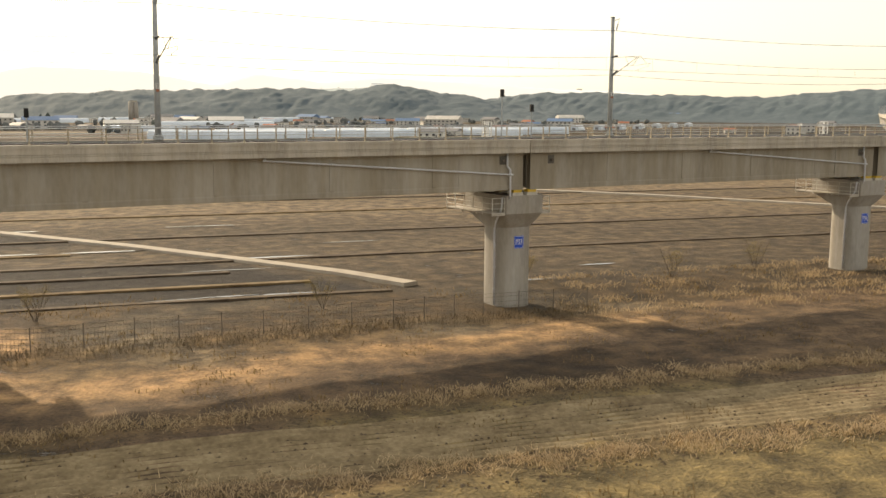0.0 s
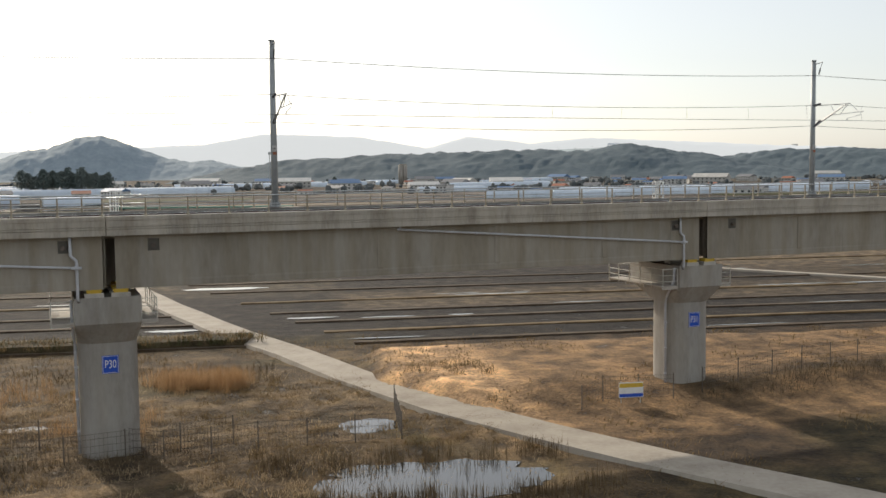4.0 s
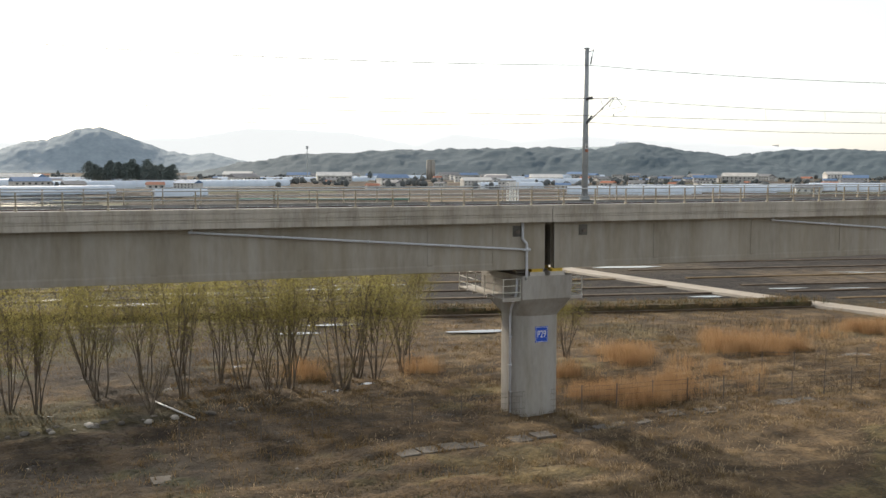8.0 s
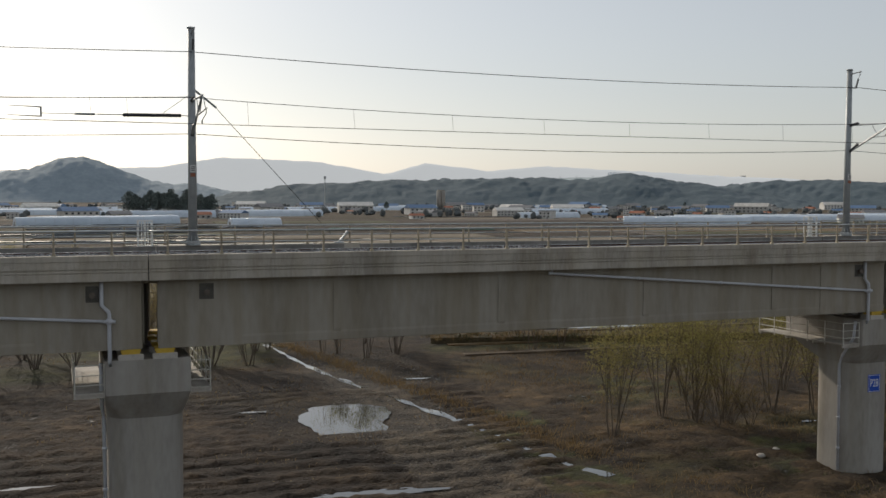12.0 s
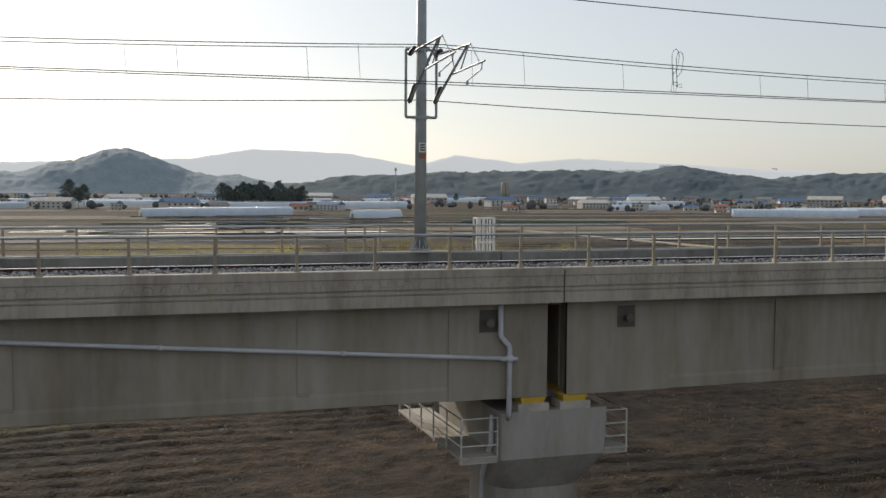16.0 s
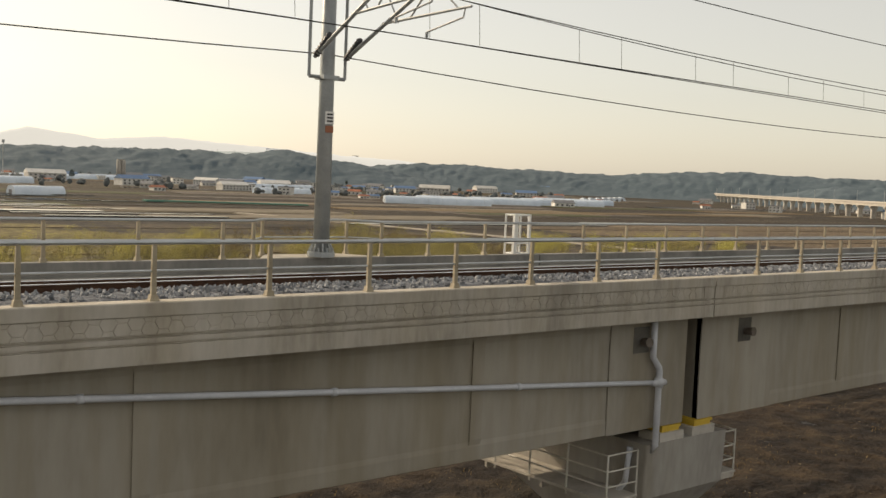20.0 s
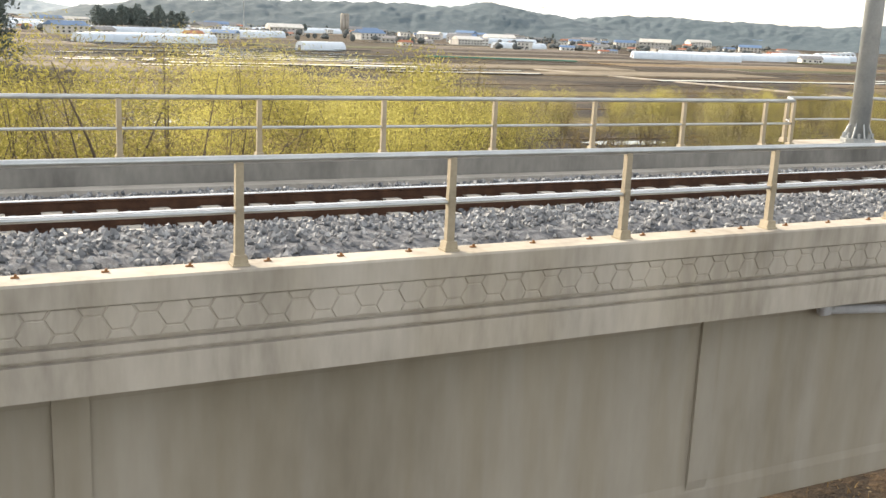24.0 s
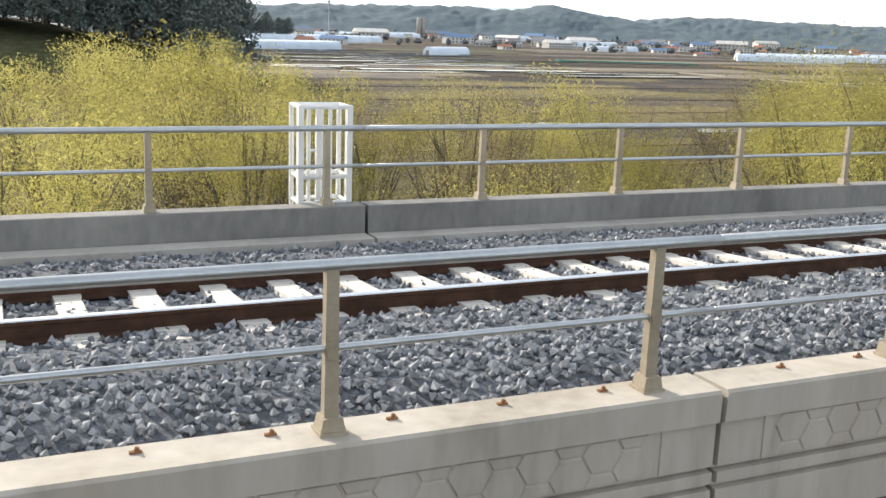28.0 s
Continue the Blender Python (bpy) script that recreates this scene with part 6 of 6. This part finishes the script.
hill("wooded_hill", (171, -28), 1560, [(-1, 0.008), (1.4, 0.0111), (3.2, 0.0119), (7, 0.0159), (11.5, 0.0187), (14.4, 0.0191), (17.2, 0.0216), (21, 0.0198), (22.6, 0.0232), (24.1, 0.0254), (26.6, 0.0179), (28.1, 0.0148), (31, 0.013), (34, 0.01)], HAZED_WOOD_HILL, "long low wooded hill behind the village")
hill("wooded_hill", (86, -14), 1700, [(25.5, 0.008), (28.3, 0.0125), (32.1, 0.0186), (37.9, 0.0172), (42.9, 0.0158), (45.1, 0.0142), (47.2, 0.0179), (52.8, 0.0225), (54.6, 0.0201), (57.8, 0.02), (66, 0.02), (78, 0.016)], HAZED_WOOD_HILL, "low wooded hill beyond the paddies", seed=9.0)
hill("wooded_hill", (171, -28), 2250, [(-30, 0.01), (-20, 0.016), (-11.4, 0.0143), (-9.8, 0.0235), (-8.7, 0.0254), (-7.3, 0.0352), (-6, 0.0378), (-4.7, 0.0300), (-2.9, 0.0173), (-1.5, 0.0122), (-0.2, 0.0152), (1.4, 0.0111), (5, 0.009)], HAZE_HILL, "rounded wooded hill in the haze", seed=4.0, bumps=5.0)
hill("wooded_hill", (86, -14), 1450, [(52, 0.006), (56, 0.012), (62, 0.014), (70, 0.013), (80, 0.008)], HAZED_WOOD_HILL, "low wooded spur beyond the paddies", seed=14.0)
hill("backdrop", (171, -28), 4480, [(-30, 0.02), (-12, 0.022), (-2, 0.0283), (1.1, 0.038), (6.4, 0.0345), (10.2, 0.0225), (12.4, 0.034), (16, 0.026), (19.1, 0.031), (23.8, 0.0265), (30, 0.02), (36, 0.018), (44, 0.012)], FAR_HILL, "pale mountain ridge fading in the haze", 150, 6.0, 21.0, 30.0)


def house(seed, w, d, h, roof, label, flat=False):
    t = thing("village_house", (0, -600, -60), label, "house", "village houses")
    rng = random.Random(seed)
    bm = bmesh.new()
    box(bm, (-w / 2, -d / 2, 0), (w / 2, d / 2, h))
    part("wall", bm, WALLW, t)
    bm = bmesh.new()
    if flat:
        box(bm, (-w / 2 - 0.3, -d / 2 - 0.3, h), (w / 2 + 0.3, d / 2 + 0.3, h + 0.6))
    else:
        rise = d * 0.22
        pts = [(-w / 2 - 0.5, -d / 2 - 0.6, h - 0.1), (w / 2 + 0.5, -d / 2 - 0.6, h - 0.1), (w / 2 + 0.5, 0, h + rise), (-w / 2 - 0.5, 0, h + rise), (-w / 2 - 0.5, d / 2 + 0.6, h - 0.1), (w / 2 + 0.5, d / 2 + 0.6, h - 0.1)]
        lo = [bm.verts.new(p) for p in pts]
        for f in ((0, 1, 2, 3), (3, 2, 5, 4), (0, 3, 4), (1, 5, 2), (0, 4, 5, 1)):
            bm.faces.new([lo[i] for i in f])
    part("roof", bm, roof, t)
    n = max(2, int(w / 4))
    for i in range(n):
        for z in ([h * 0.5] if h < 5 else [h * 0.3, h * 0.72]):
            x = -w / 2 + w * (i + 0.5) / n
            bm = bmesh.new()
            box(bm, (x - 0.8, -d / 2 - 0.06, z - 0.6), (x + 0.8, -d / 2 + 0.05, z + 0.7))
            part("window", bm, GLASSD, t)
    bm = bmesh.new()
    box(bm, (w * 0.2, -d / 2 - 0.08, 0), (w * 0.2 + 1.1, -d / 2 + 0.02, 2.1))
    part("door", bm, ROOF_GREY, t)
    return t


HOUSES = [house(1, 14, 9, 3.4, ROOF_BLUE, "low farmhouse with a blue metal roof"), house(2, 12, 9, 3.2, ROOF_RED, "low farmhouse with a red tiled roof"), house(3, 16, 10, 3.6, ROOF_GREY, "low farmhouse with a grey roof"),
          house(4, 24, 14, 6, ROOF_GREY, "pale farm shed with a grey metal roof"), house(5, 12, 10, 7, ROOF_GREY, "two-storey white house with a flat roof", True), house(6, 34, 16, 7, WALLW, "long white warehouse with a pale roof"), house(7, 26, 14, 6, ROOF_BLUE, "farm shed with a blue metal roof")]
rnd = random.Random(21)
for i in range(170):
    far = rnd.uniform(600, 1260)
    b = radians(rnd.uniform(-12, 34) if i < 140 else rnd.uniform(28, 60))
    m = HOUSES[rnd.choice((0, 1, 2, 0, 1, 2, 4, 4, 3, 6, 5))]
    x, y = 150 + far * math.sin(b), far * math.cos(b)
    s = rnd.uniform(0.5, 0.9)
    ob = copy_thing(m, Matrix.Translation((x, y, -0.1)) @ Matrix.Rotation(rnd.uniform(-0.6, 0.6) - b, 4, "Z"))
    ob.scale = (s, s, s)


def place(m, x, y, yaw, s=1.0):
    ob = copy_thing(m, Matrix.Translation((x, y, -0.1)) @ Matrix.Rotation(yaw, 4, "Z"))
    ob.scale = (s, s, s)
    return ob


big = house(8, 56, 22, 14, ROOF_BLUE, "large white factory hall with a blue roof")
place(big, 785, 1250, -0.4, 0.5)
place(big, 938, 1250, -0.4, 0.62)
place(big, 860, 1262, -0.4, 0.32)
place(big, 1165, 1125, -0.6, 0.62)
place(big, 1130, 1150, -0.6, 0.62)
remove(HOUSES + [big])

t = thing("grain_silo", (418, 1000, 0), "tall grey concrete grain silo in the village", "silo")
bm = bmesh.new()
for s in (-2.2, 2.2):
    tube(bm, [(s, 0, -0.2), (s, 0, 19.5)], 2.4, 2.4, 24)
part("silo_body", bm, PIER, t, "", True)
bm = bmesh.new()
box(bm, (-3.4, -1.8, 19.5), (3.4, 1.8, 20.6))
part("head_house", bm, CONCRETE, t)

# driving-range screen on the hill
t = thing("range_net", (790, 1400, 0), "tall green sports net hung between steel poles", "net")
bm = bmesh.new()
left = Vector((-0.925, 0.379, 0))
cols = [(0, 50), (18, 47), (40, 45), (65, 45), (90, 44), (115, 42), (142, 40)]
vs = [(bm.verts.new(left * d + Vector((0, 0, 4))), bm.verts.new(left * d + Vector((0, 0, h - 1.5)))) for d, h in cols]
for a, b in zip(vs, vs[1:]):
    bm.faces.new((a[0], b[0], b[1], a[1]))
part("net", bm, SCREEN, t, "sheer green netting")
SCREEN.node_tree.nodes["Principled BSDF"].inputs["Alpha"].default_value = 0.36
for d, h in cols:
    bm = bmesh.new()
    tube(bm, [left * d + Vector((0, 0, 0)), left * d + Vector((0, 0, h + 1))], 0.35, 0.25, 6)
    part("net_pole", bm, MAST, t)
bm = bmesh.new()
for z in (47, 48.6, 50.4):
    tube(bm, [Vector((0, 0, z)), left * 17 + Vector((0, 0, z))], 0.3, 0.3, 5)
for i in range(6):
    tube(bm, [left * (i * 3.4) + Vector((0, 0, 46.5)), left * (i * 3.4) + Vector((0, 0, 50.4))], 0.2, 0.2, 5)
part("net_frame", bm, ROOF_BLUE, t)

# radio mast and distant flats
t = thing("radio_mast", (285, 900, 0), "slender grey radio mast over the village", "mast")
bm = bmesh.new()
tube(bm, [(0, 0, 0), (0, 0, 31)], 0.5, 0.35, 6)
part("shaft", bm, MAST, t)
bm = bmesh.new()
tube(bm, [(0, 0, 29.5), (0, 0, 32)], 1.1, 1.1, 8)
part("antenna_head", bm, MAST, t)
for i in range(4):
    t = thing("apartment_block", (2500 + i * 36, 4150 + (i % 2) * 40, 0), "distant pale apartment block over the woods", "apartment block", "distant apartment blocks")
    bm = bmesh.new()
    box(bm, (-12, -7, 0), (12, 7, 96 + 8 * (i % 3)))
    part("wall", bm, WALLW, t)


def village_trees():
    """Bare and evergreen trees between the houses, in one mesh."""
    r = random.Random(51)
    ball = bmesh.new()
    bmesh.ops.create_icosphere(ball, subdivisions=2, radius=1.0)
    ball.verts.index_update()
    base = [v.co.copy() for v in ball.verts]
    tri = [tuple(v.index for v in f.verts) for f in ball.faces]
    ball.free()
    verts, faces = [], []
    for q in range(300):
        far, b = r.uniform(620, 1340), radians(r.uniform(-14, 40))
        cx, cy = 150 + far * math.sin(b), far * math.cos(b)
        for _ in range(r.choice((1, 1, 2, 3))):
            s, h = r.uniform(1.3, 3.0), r.uniform(2.2, 5.0)
            c = Vector((cx + r.gauss(0, 5), cy + r.gauss(0, 5), h * 0.5))
            k = len(verts)
            verts += [tuple(c + Vector((p.x * s, p.y * s, p.z * h * 0.55)) * (1 + 0.45 * noise.noise(p * 2.2 + c))) for p in base]
            faces += [tuple(k + i for i in f) for f in tri]
    tagged(new("village_trees", mesh_from("village_trees", verts, faces, WOODS)), "dark trees and hedges among the village houses", "trees", kind="stuff")


village_trees()


def field_plots():
    """Flat plots of the plain: bare, stubble, newly green and flooded paddies."""
    r = random.Random(61)
    for i in range(110):
        x, y = r.uniform(-260, 900), 240 + 760 * r.random() ** 1.3
        w, d = r.uniform(40, 150), r.uniform(7, 16) * (1 + y / 500)
        kind = r.choice((0, 0, 1, 1, 2, 3, 4))
        mat, label = ((PADDY, "dark ploughed paddy"), (PADDY2, "paddy with pale stubble"), (GREEN, "newly green field strip"), (DRYGRASS, "strip of tan dry grass"), (WATER, "flooded paddy reflecting the sky"))[kind]
        if kind == 4:
            d *= 0.3
        ribbon("paddy_field", [(x, y), (x + w / 2, y + w * 0.03), (x + w, y + w * 0.06)], d, mat, 0.03 + 0.004 * i, label + " on the plain", "field", 0.5)
    for i in range(30):
        x, y = r.uniform(62, 200), 262 + 7.6 * i + r.uniform(-2, 2)
        x = x * 0.75 + 0.25 * (y * 0.3)
        w = r.uniform(22, 60)
        ribbon("paddy_field", [(x, y), (x + w, y + w * 0.06)], r.uniform(1.6, 3.4), WATER, 0.5, "flooded paddy reflecting the sky on the plain", "field", 0.3)
    ribbon("shade_net", [(226, 388), (294, 378)], 6, SHADE_NET, 0.9, "low green shade net stretched over a field", "net", 0.5)


SHADE_NET = material("shade_net", [(0.03, 0.12, 0.09), (0.05, 0.16, 0.12)], 0.2, 0.8, bump=0.1)
field_plots()


def greenhouse(seed, length, width, h, label):
    t = thing("greenhouse", (0, -700, -60), label, "greenhouse", "plastic greenhouses")
    n = 14
    arch = [(-width / 2 * math.cos(math.pi * i / n), h * math.sin(math.pi * i / n) ** 0.8) for i in range(n + 1)]
    bm = bmesh.new()
    k = max(4, int(length / 4))
    rings = [[bm.verts.new((-length / 2 + length * q / k, y, z + 0.05 * math.sin(q * 1.7 + z))) for y, z in arch] for q in range(k + 1)]
    for a, b in zip(rings, rings[1:]):
        for i in range(n):
            bm.faces.new((a[i], b[i], b[i + 1], a[i + 1]))
    part("film_cover", bm, FILM, t, "", True)
    for e in (-1, 1):
        bm = bmesh.new()
        bm.faces.new([bm.verts.new((e * length / 2, y, z)) for y, z in arch])
        part("end_wall", bm, FILM, t)
        bm = bmesh.new()
        box(bm, (e * length / 2 - 0.06, -1.2, 0), (e * length / 2 + 0.06, 1.2, 2.2))
        part("door", bm, ROOF_GREY, t)
    for q in range(0, k + 1, 2):
        bm = bmesh.new()
        tube(bm, [(-length / 2 + length * q / k, y * 1.01, z * 1.01) for y, z in arch], 0.05, 0.05, 4, False)
        part("hoop", bm, STEEL, t)
    return t


GH = [greenhouse(1, 62, 8, 4.2, "long plastic greenhouse tunnel in the fields"), greenhouse(2, 45, 7.5, 4.0, "plastic greenhouse tunnel in the fields"), greenhouse(3, 24, 7, 4.0, "short white plastic greenhouse in the fields"), greenhouse(4, 90, 9, 4.6, "very long plastic greenhouse tunnel in the fields")]
for i in range(9):
    place(GH[i % 2], 420 + 24 * i, 456 + 9 * i + (i % 3) * 10, -0.38 + 0.05 * (i % 2))
for i in range(7):
    place(GH[2], 690 + 30 * i, 618 + 22 * i, 0.9)
for x, y, g, yaw in ((122, 470, 0, 0.35), (128, 482, 0, 0.35), (134, 494, 0, 0.35), (199, 446, 2, 0.3), (200, 668, 3, 0.3), (215, 684, 3, 0.3), (230, 700, 0, 0.3), (398, 606, 1, 0.2), (462, 752, 3, 0.3), (140, 640, 3, 0.3), (60, 700, 3, 0.2), (75, 724, 3, 0.2),
                      (20, 780, 3, 0.2), (-60, 760, 0, 0.2), (-20, 640, 0, 0.2), (310, 900, 0, 0.2), (350, 940, 3, 0.2), (520, 960, 0, 0.2), (250, 860, 3, 0.2), (100, 860, 3, 0.2), (600, 1100, 3, 0.1), (420, 1090, 0, 0.1)):
    place(GH[g], x, y, yaw)
remove(GH)

# far part of the railway across the plain
t = thing("distant_viaduct", (690, 320, 0), "pale concrete railway viaduct crossing the plain far off", "viaduct")
bm = bmesh.new()
rounded(bm, [(1.5, 1.8, 0.8, -0.3, 0), (1.5, 1.8, 0.8, 6.5, 0), (1.6, 2.8, 0.3, 8, 0), (1.6, 2.8, 0.3, 9.0, 0)], 16)
FAR_PIER = mesh_of("pier", bm, PALE)
bm = bmesh.new()
tube(bm, [(0, 0, 11), (0, 0, 20)], 0.2, 0.15, 6)
FAR_MAST = mesh_of("line_mast", bm, MAST)
for a, b, n in ((Vector((0, 0, 0)), Vector((810, 870, 0)), 36), (Vector((810, 870, 0)), Vector((880, 1230, 0)), 11)):
    d = (b - a).normalized()
    s = Vector((-d.y, d.x, 0))
    for lo, hi, w, name in ((9.0, 11.0, 2.6, "girder"), (11.0, 12.2, 3.4, "parapet")):
        bm = bmesh.new()
        q = [bm.verts.new(p + s * e * w + Vector((0, 0, z))) for p in (a, b) for e in (-1, 1) for z in (lo, hi)]
        for f in ((0, 1, 3, 2), (4, 6, 7, 5), (0, 4, 5, 1), (2, 3, 7, 6), (1, 5, 7, 3), (0, 2, 6, 4)):
            bm.faces.new([q[i] for i in f])
        part(name, bm, PALE, t)
    for i in range(n + 1):
        hang("pier", FAR_PIER, t, "", Matrix.Translation(a.lerp(b, i / n)) @ Matrix.Rotation(math.atan2(d.y, d.x), 4, "Z"))
    for i in range(n // 2):
        hang("line_mast", FAR_MAST, t, "", Matrix.Translation(a.lerp(b, 2 * i / n) + s * 3))


# ploughed rows and wheel ruts
def rows_field(name, x0, x1, y0, y1, gap, high, mat, label, slant=0.0):
    ny, nx = int((y1 - y0) / gap * 4), int((x1 - x0) / 2)
    verts, faces = [], []
    for j in range(ny + 1):
        y = y0 + (y1 - y0) * j / ny
        for i in range(nx + 1):
            x = x0 + (x1 - x0) * i / nx
            yy = y + slant * (x - x0)
            edge = min(1.0, i / 5, (nx - i) / 5, j / 6, (ny - j) / 6) + 0.3 * noise.noise(Vector((x * 0.3, y * 0.5, 2)))
            verts.append((x, yy, relief(x, yy) + 0.05 - 0.22 * (1 - min(1, max(0, edge))) + high * math.cos(j * math.pi / 2) * (0.7 + 0.5 * noise.noise(Vector((x * 0.6, y, 0))))))
    for j in range(ny):
        for i in range(nx):
            faces.append((j * (nx + 1) + i, j * (nx + 1) + i + 1, (j + 1) * (nx + 1) + i + 1, (j + 1) * (nx + 1) + i))
    tagged(new(name, mesh_from(name, verts, faces, mat, True)), label, "field", kind="structure")


rows_field("ploughed_field", 326, 432, 22.6, 29.6, 0.55, 0.08, ROWS, "ploughed field with low rows and stubble", -0.02)


def clods(x0, x1, y0, y1, count, size, mat, label, seed):
    r = random.Random(seed)
    base = [(1, 0, 0), (-1, 0, 0), (0, 1, 0), (0, -1, 0), (0, 0, 1)]
    tri = [(0, 2, 4), (2, 1, 4), (1, 3, 4), (3, 0, 4)]
    verts, faces = [], []
    for _ in range(count):
        x, y = r.uniform(x0, x1), r.uniform(y0, y1)
        s = size * r.uniform(0.4, 1.5)
        c = Vector((x, y, relief(x, y)))
        b = len(verts)
        a = r.uniform(0, 6.28)
        rot = Matrix.Rotation(a, 3, "Z")
        verts += [tuple(c + rot @ Vector((q[0] * s * r.uniform(0.6, 1.5), q[1] * s * r.uniform(0.6, 1.3), q[2] * s * r.uniform(0.4, 0.9) - 0.01))) for q in base]
        faces += [tuple(b + i for i in t) for t in tri]
    tagged(new("soil_clods", mesh_from("soil_clods", verts, faces, mat)), label, "soil clods", kind="stuff")


clods(60, 196, 6, 50, 12000, 0.07, MUD, "dark clods of turned wet earth", 1)
clods(66, 190, 10, 45, 4500, 0.07, FIELD, "pale dry clods on the churned field", 6)
clods(60, 196, 6, 50, 1200, 0.07, GRAVEL, "pale stones and stubble scattered on the mud", 2)
clods(196, 300, -5, 60, 7000, 0.08, SOIL, "clods of dry earth on rough ground", 3)
clods(330, 432, 19, 32, 9000, 0.08, SOIL, "clods of dry earth on the ploughed field", 4)
clods(184, 193, 10, 62, 3500, 0.08, GRAVEL, "loose gravel of the track", 5)
